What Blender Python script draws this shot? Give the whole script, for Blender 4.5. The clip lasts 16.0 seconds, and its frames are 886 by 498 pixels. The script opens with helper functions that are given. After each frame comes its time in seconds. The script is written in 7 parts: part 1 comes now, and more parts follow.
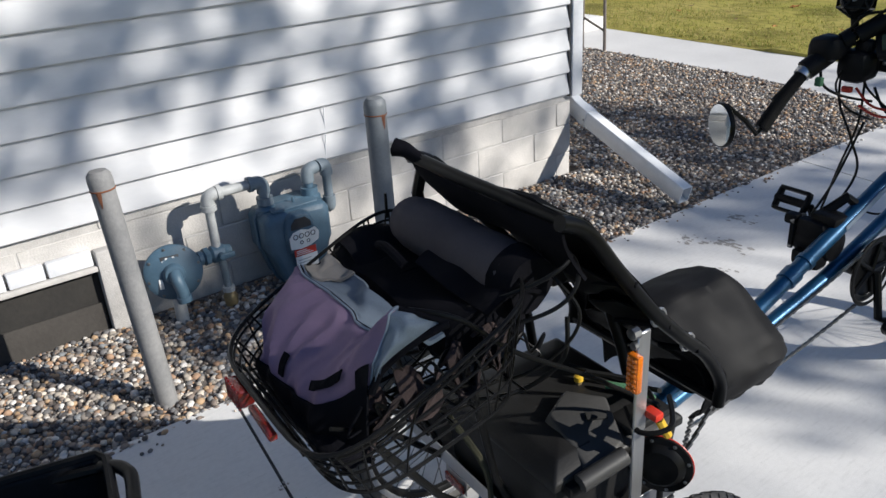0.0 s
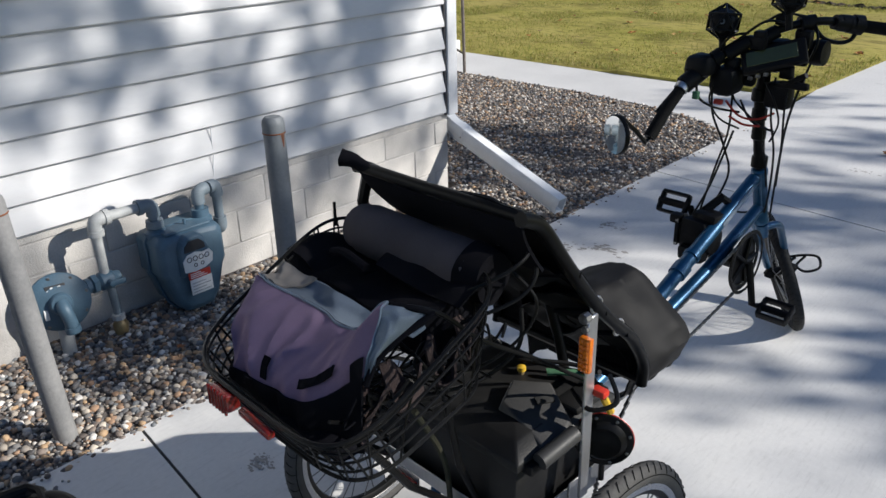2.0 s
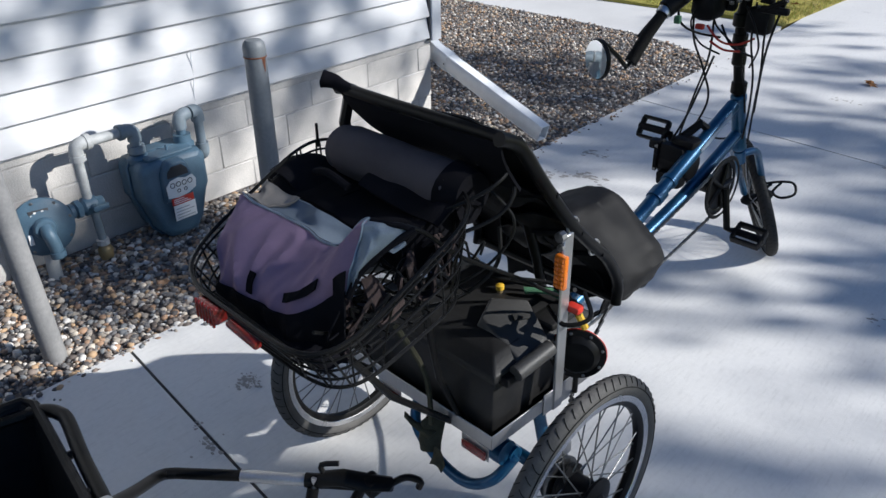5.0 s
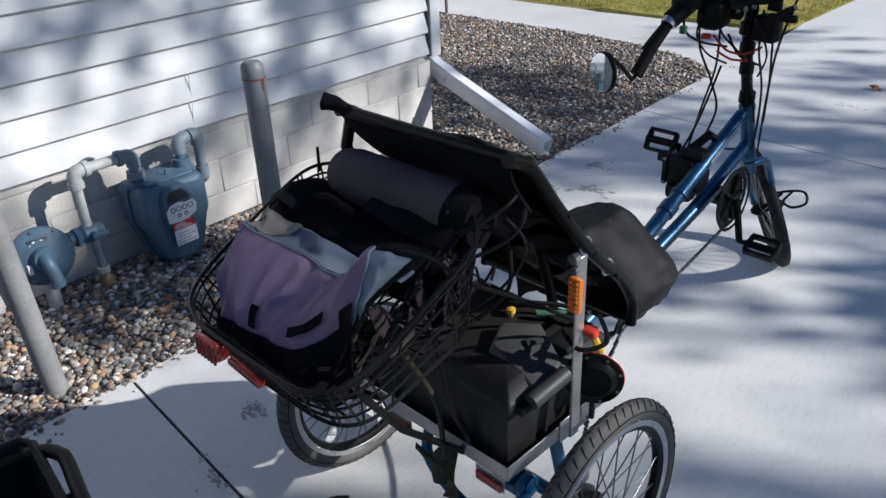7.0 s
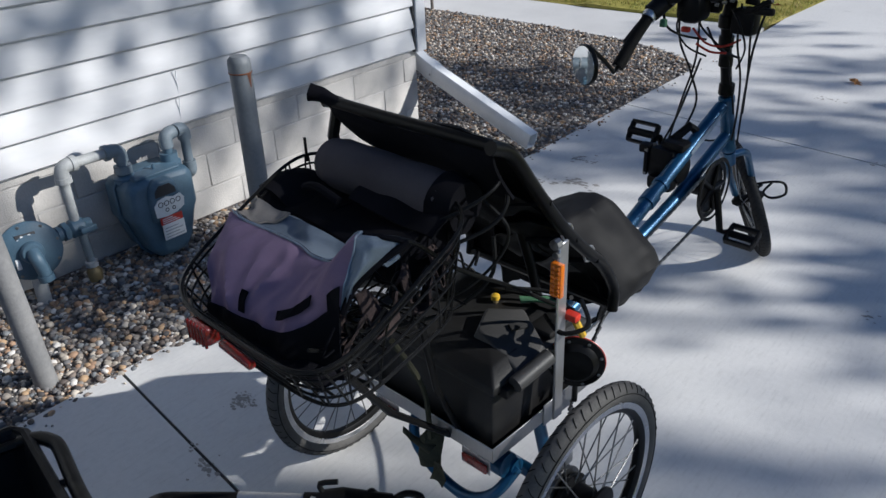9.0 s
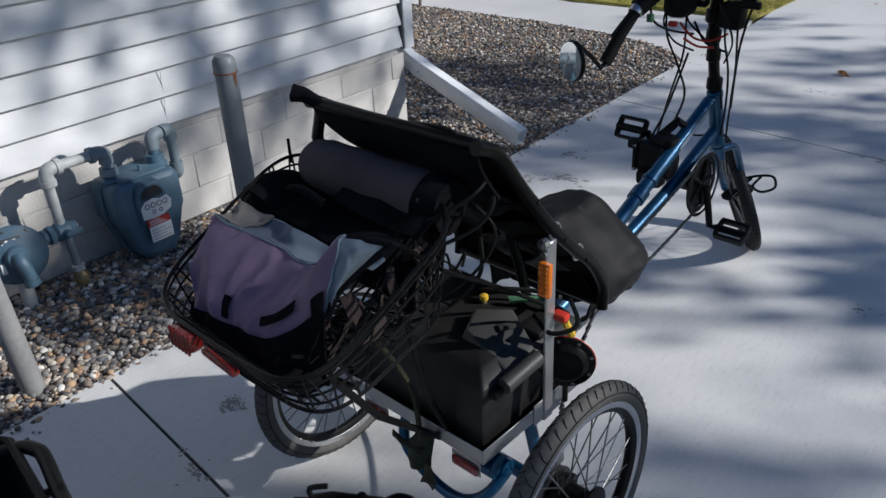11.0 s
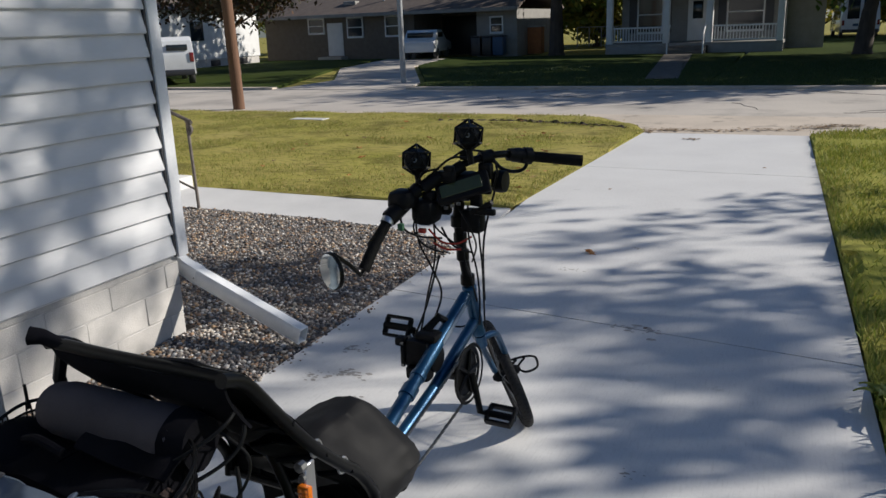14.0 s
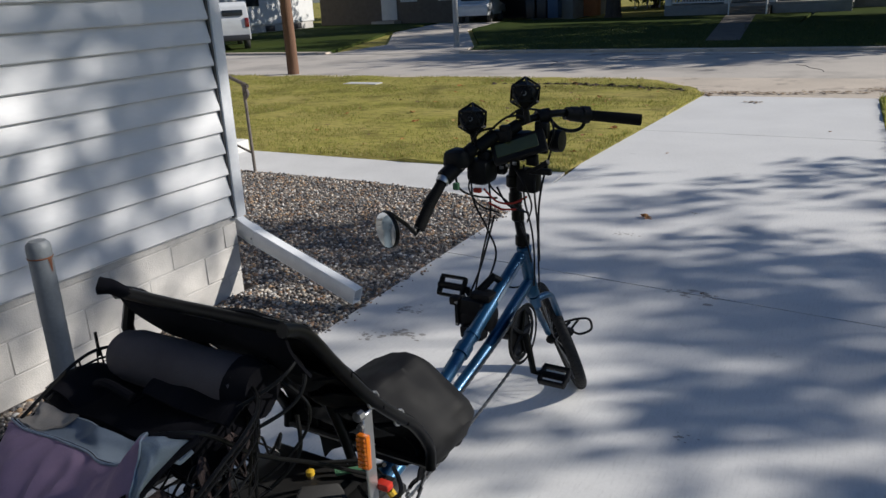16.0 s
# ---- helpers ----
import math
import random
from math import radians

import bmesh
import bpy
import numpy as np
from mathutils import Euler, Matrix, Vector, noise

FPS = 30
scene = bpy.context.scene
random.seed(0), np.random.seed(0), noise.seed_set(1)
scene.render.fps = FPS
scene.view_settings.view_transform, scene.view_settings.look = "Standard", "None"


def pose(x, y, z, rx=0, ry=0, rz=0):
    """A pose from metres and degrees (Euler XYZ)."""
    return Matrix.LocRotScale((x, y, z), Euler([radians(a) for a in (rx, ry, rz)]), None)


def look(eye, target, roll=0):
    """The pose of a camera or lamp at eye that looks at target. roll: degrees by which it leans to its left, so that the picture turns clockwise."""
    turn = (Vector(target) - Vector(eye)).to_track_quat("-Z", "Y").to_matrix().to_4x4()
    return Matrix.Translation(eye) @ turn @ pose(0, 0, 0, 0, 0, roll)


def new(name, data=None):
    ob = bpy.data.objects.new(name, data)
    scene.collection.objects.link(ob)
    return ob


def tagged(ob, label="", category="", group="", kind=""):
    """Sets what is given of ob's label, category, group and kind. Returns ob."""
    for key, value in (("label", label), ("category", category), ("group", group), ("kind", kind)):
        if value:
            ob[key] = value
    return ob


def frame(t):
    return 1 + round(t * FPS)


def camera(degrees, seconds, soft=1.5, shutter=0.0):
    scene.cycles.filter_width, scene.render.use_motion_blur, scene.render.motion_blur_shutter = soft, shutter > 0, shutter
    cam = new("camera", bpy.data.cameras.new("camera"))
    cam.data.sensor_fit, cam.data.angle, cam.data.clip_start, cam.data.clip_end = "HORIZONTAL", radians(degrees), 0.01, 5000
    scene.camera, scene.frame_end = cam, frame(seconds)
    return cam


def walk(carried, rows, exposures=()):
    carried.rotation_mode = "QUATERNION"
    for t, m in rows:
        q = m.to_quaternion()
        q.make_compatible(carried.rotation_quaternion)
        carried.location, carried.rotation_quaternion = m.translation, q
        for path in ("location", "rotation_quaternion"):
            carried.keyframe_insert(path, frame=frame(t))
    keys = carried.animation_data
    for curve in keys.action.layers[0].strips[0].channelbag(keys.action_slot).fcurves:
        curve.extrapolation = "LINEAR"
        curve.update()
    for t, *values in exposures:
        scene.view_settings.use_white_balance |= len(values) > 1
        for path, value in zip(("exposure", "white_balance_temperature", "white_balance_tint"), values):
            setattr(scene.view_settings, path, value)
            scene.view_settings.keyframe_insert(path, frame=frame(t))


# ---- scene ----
cam = camera(58.5, 16.0)
PATH = [
    (0, (3.018, 0.484, 1.519), (1.536, 1.53, 0.677), -3.7),
    (0.5, (2.945, 0.378, 1.507), (1.497, 1.485, 0.685), -2.4),
    (1, (2.906, 0.299, 1.516), (1.559, 1.534, 0.702), -1.3),
    (1.5, (2.935, 0.322, 1.518), (1.667, 1.64, 0.709), -0.9),
    (2, (2.964, 0.295, 1.525), (1.712, 1.632, 0.72), -1.5),
    (2.5, (2.974, 0.281, 1.521), (1.702, 1.585, 0.694), -2.5),
    (3, (2.965, 0.284, 1.527), (1.683, 1.589, 0.719), -3.3),
    (3.5, (2.965, 0.293, 1.529), (1.695, 1.602, 0.707), -3.6),
    (4, (2.98, 0.277, 1.529), (1.781, 1.584, 0.606), -3.0),
    (4.5, (2.995, 0.256, 1.525), (1.859, 1.567, 0.529), -1.9),
    (5, (2.997, 0.269, 1.522), (1.824, 1.573, 0.561), -0.9),
    (5.2, (2.993, 0.284, 1.522), (1.815, 1.596, 0.578), -1.1),
    (7.3, (2.952, 0.305, 1.512), (1.763, 1.616, 0.581), -2.5),
    (7.5, (2.952, 0.298, 1.51), (1.772, 1.605, 0.561), -2.3),
    (8, (2.953, 0.284, 1.509), (1.782, 1.598, 0.562), -2.3),
    (8.2, (2.958, 0.282, 1.511), (1.791, 1.611, 0.577), -2.1),
    (10.3, (2.999, 0.277, 1.518), (1.826, 1.592, 0.572), -3.1),
    (10.5, (2.99, 0.28, 1.519), (1.798, 1.582, 0.579), -2.9),
    (11, (2.978, 0.299, 1.515), (1.832, 1.636, 0.567), -2.9),
    (11.5, (2.955, 0.341, 1.511), (1.893, 1.773, 0.605), -3.7),
    (12, (2.957, 0.357, 1.511), (1.986, 1.866, 0.627), -4.0),
    (12.5, (3.01, 0.374, 1.575), (2.218, 2.101, 0.95), -2.4),
    (13, (3.063, 0.331, 1.602), (2.318, 2.119, 1.107), -1.9),
    (13.5, (3.056, 0.326, 1.595), (2.245, 2.073, 1.055), -2.3),
    (14, (3.072, 0.323, 1.594), (2.271, 2.073, 1.051), -2.1),
    (14.5, (3.086, 0.317, 1.593), (2.273, 2.063, 1.053), -2.4),
    (15, (3.093, 0.314, 1.596), (2.271, 2.056, 1.059), -2.3),
    (15.5, (3.091, 0.309, 1.594), (2.228, 2.031, 1.056), -2.3),
    (16, (3.065, 0.312, 1.575), (2.155, 1.981, 0.956), -2.8),
]
walk(cam, [(t, look(eye, target, roll)) for t, eye, target, roll in PATH], [(0, 0.61, 5350, 10), (1.0, 0.66, 5350, 10), (2.0, 0.56, 5350, 10), (3.0, 0.38, 5350, 10), (3.5, 0.43, 5340, 10), (4.5, 0.11, 5150, 10), (5.0, 0.70, 5150, 10), (8.0, 0.44, 5150, 10), (10.5, 0.26, 5150, 10), (11.0, 0.22, 5150, 10), (12.0, 0.61, 5280, 10), (12.5, 0.80, 5370, 10), (13.0, 0.49, 5450, 10), (13.5, 0.33, 5490, 10), (16.0, 0.27, 5390, 10)])

# ---- world, sun, exposure ----
SUN_AZ = Vector((0.85, 0.53, 0.0)).normalized()
SUN_EL = radians(28.0)
sun_dir = Vector((SUN_AZ.x * math.cos(SUN_EL), SUN_AZ.y * math.cos(SUN_EL), math.sin(SUN_EL)))
world = bpy.data.worlds.new("world")
scene.world = world
world.use_nodes = True
_n = world.node_tree.nodes
sky = _n.new("ShaderNodeTexSky")
sky.sky_type, sky.sun_disc = "NISHITA", False
sky.ozone_density, sky.dust_density = 3.0, 0.6
sky.sun_elevation, sky.sun_rotation = SUN_EL, math.atan2(SUN_AZ.x, SUN_AZ.y)
_n["Background"].inputs[1].default_value = 0.05
world.node_tree.links.new(sky.outputs[0], _n["Background"].inputs[0])
sun_data = bpy.data.lights.new("sun", "SUN")
sun_data.energy, sun_data.angle, sun_data.color = 5.0, radians(0.53), (1.0, 0.845, 0.635)
sun_ob = new("sun", sun_data)
sun_ob.matrix_world = look(sun_dir * 40, (0, 0, 0))


# ---- materials ----
def mat(name, a, b=None, rough=0.6, metal=0.0, scale=20.0, bump=0.0, bump_scale=None, coat=0.0, island=0.0, obrand=0.0, fine=None, spec=0.5, detail=6.0, stretch=(1, 1, 1)):
    """Principled material: colours a and b mixed by noise at two scales, with bump and random tone per piece."""
    m = bpy.data.materials.new(name)
    m.use_nodes = True
    nt = m.node_tree
    N, Lk = nt.nodes, nt.links
    p = N["Principled BSDF"]
    b = b or tuple(c * 0.75 for c in a)
    tc = N.new("ShaderNodeTexCoord")
    mp = N.new("ShaderNodeMapping")
    mp.inputs["Scale"].default_value = stretch
    Lk.new(tc.outputs["Object"], mp.inputs[0])
    n1 = N.new("ShaderNodeTexNoise")
    n1.inputs["Scale"].default_value, n1.inputs["Detail"].default_value = scale, detail
    Lk.new(mp.outputs[0], n1.inputs["Vector"])
    n2 = N.new("ShaderNodeTexNoise")
    n2.inputs["Scale"].default_value, n2.inputs["Detail"].default_value = (fine or scale * 9), 3
    Lk.new(mp.outputs[0], n2.inputs["Vector"])
    add = N.new("ShaderNodeMath")
    add.operation = "MULTIPLY_ADD"
    Lk.new(n2.outputs[0], add.inputs[0])
    add.inputs[1].default_value = 0.5
    Lk.new(n1.outputs[0], add.inputs[2])
    ramp = N.new("ShaderNodeMapRange")
    ramp.inputs[1].default_value, ramp.inputs[2].default_value = 0.52, 0.98
    Lk.new(add.outputs[0], ramp.inputs[0])
    mix = N.new("ShaderNodeMix")
    mix.data_type = "RGBA"
    mix.inputs[6].default_value, mix.inputs[7].default_value = (*a, 1), (*b, 1)
    Lk.new(ramp.outputs[0], mix.inputs[0])
    col = mix.outputs[2]
    if island or obrand:
        src = N.new("ShaderNodeNewGeometry").outputs["Random Per Island"] if island else N.new("ShaderNodeObjectInfo").outputs["Random"]
        k = island or obrand
        mr = N.new("ShaderNodeMapRange")
        mr.inputs[3].default_value, mr.inputs[4].default_value = 1 - k, 1 + k
        Lk.new(src, mr.inputs[0])
        hs = N.new("ShaderNodeHueSaturation")
        Lk.new(mr.outputs[0], hs.inputs["Value"])
        Lk.new(col, hs.inputs["Color"])
        col = hs.outputs[0]
    Lk.new(col, p.inputs["Base Color"])
    rr = N.new("ShaderNodeMapRange")
    rr.inputs[3].default_value, rr.inputs[4].default_value = max(0.03, rough - 0.1), min(1, rough + 0.1)
    Lk.new(n1.outputs[0], rr.inputs[0])
    Lk.new(rr.outputs[0], p.inputs["Roughness"])
    p.inputs["Metallic"].default_value = metal
    p.inputs["Specular IOR Level"].default_value = spec
    p.inputs["Coat Weight"].default_value = coat
    if bump:
        bp = N.new("ShaderNodeBump")
        bp.inputs["Strength"].default_value, bp.inputs["Distance"].default_value = min(1.0, bump), 0.004
        n3 = N.new("ShaderNodeTexNoise")
        n3.inputs["Scale"].default_value, n3.inputs["Detail"].default_value = bump_scale or scale * 4, 5
        Lk.new(mp.outputs[0], n3.inputs["Vector"])
        Lk.new(n3.outputs[0], bp.inputs["Height"])
        Lk.new(bp.outputs[0], p.inputs["Normal"])
    return m


def ramp_mat(name, stops, source="island", rough=0.7, bump=0.3, bump_scale=60, scale=30, trans=0.0):
    """Each island (or object) takes its colour from a list of colours, with fine noise on it."""
    m = bpy.data.materials.new(name)
    m.use_nodes = True
    nt = m.node_tree
    N, Lk = nt.nodes, nt.links
    p = N["Principled BSDF"]
    src = N.new("ShaderNodeNewGeometry").outputs["Random Per Island"] if source == "island" else N.new("ShaderNodeObjectInfo").outputs["Random"]
    cr = N.new("ShaderNodeValToRGB")
    cr.color_ramp.interpolation = "CONSTANT"
    els = cr.color_ramp.elements
    while len(els) < len(stops):
        els.new(0.5)
    for i, c in enumerate(stops):
        els[i].position = i / len(stops)
        els[i].color = (*c, 1)
    Lk.new(src, cr.inputs[0])
    tc = N.new("ShaderNodeTexCoord")
    n1 = N.new("ShaderNodeTexNoise")
    n1.inputs["Scale"].default_value, n1.inputs["Detail"].default_value = scale, 5
    Lk.new(tc.outputs["Object"], n1.inputs["Vector"])
    mr = N.new("ShaderNodeMapRange")
    mr.inputs[3].default_value, mr.inputs[4].default_value = 0.65, 1.3
    Lk.new(n1.outputs[0], mr.inputs[0])
    hs = N.new("ShaderNodeHueSaturation")
    Lk.new(mr.outputs[0], hs.inputs["Value"])
    Lk.new(cr.outputs[0], hs.inputs["Color"])
    Lk.new(hs.outputs[0], p.inputs["Base Color"])
    p.inputs["Roughness"].default_value = rough
    if bump:
        bp = N.new("ShaderNodeBump")
        bp.inputs["Strength"].default_value, bp.inputs["Distance"].default_value = bump, 0.003
        n3 = N.new("ShaderNodeTexNoise")
        n3.inputs["Scale"].default_value = bump_scale
        Lk.new(tc.outputs["Object"], n3.inputs["Vector"])
        Lk.new(n3.outputs[0], bp.inputs["Height"])
        Lk.new(bp.outputs[0], p.inputs["Normal"])
    if trans:
        tr = N.new("ShaderNodeBsdfTranslucent")
        Lk.new(hs.outputs[0], tr.inputs["Color"])
        mx = N.new("ShaderNodeMixShader")
        mx.inputs[0].default_value = trans
        Lk.new(p.outputs[0], mx.inputs[1])
        Lk.new(tr.outputs[0], mx.inputs[2])
        Lk.new(mx.outputs[0], N["Material Output"].inputs[0])
    return m


def stained(m, scale, lo, hi, dark, stretch=(1, 1, 1)):
    """Sparse darker smudges over a material's colour."""
    nt = m.node_tree
    N, Lk = nt.nodes, nt.links
    p = N["Principled BSDF"]
    old = p.inputs["Base Color"].links[0].from_socket
    tc = N.new("ShaderNodeTexCoord")
    mp = N.new("ShaderNodeMapping")
    mp.inputs["Scale"].default_value = stretch
    Lk.new(tc.outputs["Object"], mp.inputs[0])
    n = N.new("ShaderNodeTexNoise")
    n.inputs["Scale"].default_value, n.inputs["Detail"].default_value, n.inputs["Roughness"].default_value = scale, 9, 0.62
    Lk.new(mp.outputs[0], n.inputs["Vector"])
    r = N.new("ShaderNodeMapRange")
    r.inputs[1].default_value, r.inputs[2].default_value, r.inputs[3].default_value, r.inputs[4].default_value = lo, hi, 1.0, dark
    Lk.new(n.outputs[0], r.inputs[0])
    h = N.new("ShaderNodeHueSaturation")
    Lk.new(old, h.inputs["Color"])
    Lk.new(r.outputs[0], h.inputs["Value"])
    Lk.new(h.outputs[0], p.inputs["Base Color"])
    return m


M_siding = mat("white_vinyl", (0.61, 0.61, 0.62), (0.56, 0.562, 0.575), rough=0.42, scale=1.3, fine=70, bump=0.10, bump_scale=90, stretch=(1, 0.25, 1))
M_trim = mat("white_trim", (0.72, 0.73, 0.75), (0.6, 0.61, 0.64), rough=0.4, scale=6)
M_spout = mat("white_aluminium_paint", (0.82, 0.83, 0.84), (0.70, 0.71, 0.72), rough=0.3, scale=9, fine=120)
M_block = mat("painted_block", (0.56, 0.535, 0.505), (0.43, 0.415, 0.395), rough=0.85, scale=7, fine=150, bump=0.5, bump_scale=140, obrand=0.06)
stained(M_block, 2.2, 0.56, 0.74, 0.72)
M_mortar = mat("mortar", (0.48, 0.465, 0.445), (0.39, 0.375, 0.36), rough=0.95, scale=30, bump=0.5, bump_scale=150)
M_conc = mat("driveway_concrete", (0.66, 0.655, 0.645), (0.57, 0.565, 0.56), rough=0.8, scale=1.1, fine=60, bump=0.22, bump_scale=260, detail=9)
stained(M_conc, 2.6, 0.66, 0.74, 0.62)
stained(M_conc, 90, 0.66, 0.72, 0.7)
stained(M_conc, 12, 0.52, 0.75, 0.86, (9, 1, 1))
M_smudge = mat("worn_concrete_stain", (0.27, 0.255, 0.24), (0.36, 0.345, 0.325), rough=0.9, scale=30, fine=200, bump=0.2, bump_scale=260)
M_walk = mat("walk_concrete", (0.62, 0.615, 0.605), (0.51, 0.505, 0.50), rough=0.85, scale=1.5, fine=80, bump=0.2, bump_scale=200)
M_hatch = mat("hatch_opening_shade", (0.016, 0.015, 0.014), (0.028, 0.026, 0.023), rough=0.95, scale=5, bump=0.3, bump_scale=80)
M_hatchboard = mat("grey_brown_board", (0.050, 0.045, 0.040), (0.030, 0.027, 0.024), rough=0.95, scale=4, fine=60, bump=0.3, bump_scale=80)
M_litter = mat("dry_leaf_litter", (0.24, 0.16, 0.085), (0.15, 0.10, 0.055), rough=0.95, scale=20, bump=0.3, bump_scale=80)
M_joint = mat("joint_shadow_gap", (0.05, 0.05, 0.05), rough=0.95, scale=40)
M_road = mat("old_road_concrete", (0.53, 0.48, 0.42), (0.42, 0.385, 0.345), rough=0.9, scale=0.5, fine=25, bump=0.3, bump_scale=60)
M_apron = mat("worn_apron", (0.58, 0.50, 0.41), (0.45, 0.39, 0.32), rough=0.95, scale=1.0, fine=30, bump=0.3, bump_scale=60)
stained(M_road, 0.6, 0.5, 0.62, 0.75)
stained(M_apron, 1.8, 0.55, 0.66, 0.6)
M_soil = mat("soil", (0.055, 0.038, 0.024), (0.03, 0.022, 0.014), rough=1.0, scale=6, bump=0.6, bump_scale=50)
M_lawn = mat("lawn_thatch", (0.285, 0.272, 0.052), (0.37, 0.315, 0.10), rough=0.95, spec=0.1, scale=0.8, fine=14, bump=0.9, bump_scale=70, detail=8)
M_lawn2 = mat("lawn_lush", (0.25, 0.265, 0.040), (0.33, 0.305, 0.07), rough=0.95, spec=0.1, scale=1.2, fine=20, bump=0.9, bump_scale=70, detail=8)
stained(M_lawn, 1.1, 0.50, 0.66, 0.50)
stained(M_lawn, 2.6, 0.52, 0.66, 0.62, (1, 3.0, 1))
stained(M_lawn, 7.0, 0.52, 0.66, 0.6, (1, 2.5, 1))
M_gravelbed = mat("gravel_bed", (0.15, 0.13, 0.118), (0.07, 0.062, 0.057), rough=0.95, scale=35, bump=1.0, bump_scale=60)
M_stone = ramp_mat("pebbles", [(0.335, 0.298, 0.251), (0.205, 0.167, 0.140), (0.121, 0.116, 0.116), (0.512, 0.456, 0.381), (0.316, 0.205, 0.130), (0.158, 0.153, 0.153), (0.614, 0.586, 0.549), (0.251, 0.223, 0.195), (0.065, 0.060, 0.060), (0.391, 0.270, 0.158), (0.177, 0.186, 0.195), (0.102, 0.084, 0.074)], rough=0.75, bump=0.25)
M_black = mat("black_plastic", (0.006, 0.006, 0.0065), (0.010, 0.010, 0.011), rough=0.45, spec=0.12, scale=30, bump=0.12, bump_scale=300)
M_boxplastic = mat("glossy_black_plastic", (0.010, 0.010, 0.0105), (0.017, 0.0165, 0.016), rough=0.48, spec=0.3, scale=18, bump=0.1, bump_scale=260)
M_blackpaint = mat("black_paint", (0.0055, 0.0055, 0.0055), (0.009, 0.009, 0.009), rough=0.33, scale=40, spec=0.15)
# M_rubber holds the rear tyres' dust and sun, M_tyre the front's shade
M_rubber = mat("tyre_rubber", (0.062, 0.060, 0.058), (0.10, 0.097, 0.092), rough=0.75, spec=0.3, scale=25, bump=0.25, bump_scale=200)
M_tyre = mat("shade_darkened_tyre_rubber", (0.016, 0.016, 0.017), (0.030, 0.029, 0.028), rough=0.7, spec=0.25, scale=25, bump=0.25, bump_scale=200)
M_grip = mat("grip_rubber", (0.007, 0.007, 0.007), rough=0.7, spec=0.12, scale=40, bump=0.4, bump_scale=400)
M_fabric = mat("black_fabric", (0.005, 0.005, 0.0065), (0.009, 0.009, 0.012), rough=0.9, spec=0.06, scale=14, fine=500, bump=0.4, bump_scale=700)
M_mesh = mat("black_seat_mesh", (0.004, 0.004, 0.0045), (0.008, 0.008, 0.009), rough=0.7, spec=0.07, scale=18, fine=700, bump=0.4, bump_scale=500)
M_vinyl = mat("grey_vinyl_cover", (0.0062, 0.0062, 0.0070), (0.010, 0.010, 0.011), rough=0.62, spec=0.14, scale=8, bump=0.12, bump_scale=400)
# box plastic lightened to paint sun on the lid panel and handle
M_lidgrey = mat("sun_lightened_box_plastic", (0.034, 0.034, 0.034), (0.045, 0.044, 0.043), rough=0.5, spec=0.4, scale=18, bump=0.1, bump_scale=260)
M_foam = mat("grey_foam_cloth", (0.080, 0.071, 0.075), (0.055, 0.049, 0.053), rough=0.9, spec=0.2, scale=10, fine=400, bump=0.3, bump_scale=500)
M_purple = mat("mauve_canvas", (0.235, 0.160, 0.245), (0.18, 0.125, 0.193), rough=0.85, scale=9, fine=500, bump=0.35, bump_scale=600)
M_greybag = mat("grey_blue_canvas", (0.185, 0.225, 0.275), (0.135, 0.165, 0.205), rough=0.85, scale=9, fine=500, bump=0.35, bump_scale=600)
M_tan = mat("tan_canvas", (0.30, 0.27, 0.235), (0.22, 0.20, 0.175), rough=0.9, scale=9, fine=400, bump=0.3, bump_scale=500)
M_piping = mat("pale_piping", (0.26, 0.31, 0.38), (0.20, 0.24, 0.30), rough=0.7, scale=30)
M_blue = mat("blue_metallic_paint", (0.018, 0.088, 0.19), (0.013, 0.066, 0.15), rough=0.36, metal=0.45, scale=60, coat=0.25)
M_alu = mat("brushed_aluminium", (0.56, 0.56, 0.57), (0.45, 0.45, 0.46), rough=0.38, metal=0.9, scale=8, fine=200, stretch=(1, 1, 0.1))
M_rim = mat("polished_rim", (0.66, 0.66, 0.67), (0.56, 0.56, 0.57), rough=0.25, metal=0.95, scale=20)
M_steel = mat("spoke_steel", (0.22, 0.22, 0.22), (0.15, 0.15, 0.15), rough=0.35, metal=0.9, scale=60)
M_amber = mat("amber_lens", (0.85, 0.23, 0.005), (0.72, 0.17, 0.004), rough=0.2, scale=60, coat=0.7, bump=0.4, bump_scale=300)
M_red = mat("red_lens", (0.23, 0.012, 0.006), (0.14, 0.008, 0.005), rough=0.2, scale=60, coat=0.7, bump=0.5, bump_scale=300)
M_redpaint = mat("red_plastic", (0.55, 0.035, 0.015), (0.40, 0.03, 0.015), rough=0.4, scale=40)
M_green = mat("green_cord", (0.08, 0.20, 0.10), (0.05, 0.13, 0.065), rough=0.8, scale=60, bump=0.6, bump_scale=400)
M_yellow = mat("yellow_plastic", (0.62, 0.40, 0.02), (0.5, 0.32, 0.02), rough=0.45, scale=40)
M_gas = mat("gas_paint_blue_grey", (0.080, 0.138, 0.195), (0.056, 0.10, 0.146), rough=0.5, scale=12, fine=150, bump=0.15, bump_scale=200)
M_pipe = mat("grey_pipe_paint", (0.19, 0.23, 0.265), (0.14, 0.172, 0.20), rough=0.55, scale=18, bump=0.2, bump_scale=200)
M_palepipe = mat("pale_weathered_pipe", (0.42, 0.43, 0.43), (0.30, 0.31, 0.31), rough=0.6, scale=22, bump=0.25, bump_scale=200)
M_brass = mat("dull_brass", (0.33, 0.25, 0.12), (0.22, 0.17, 0.09), rough=0.5, metal=0.6, scale=30)
M_bollard = mat("grey_bollard_paint", (0.165, 0.18, 0.195), (0.12, 0.13, 0.142), rough=0.55, scale=9, fine=90, bump=0.2, bump_scale=120)
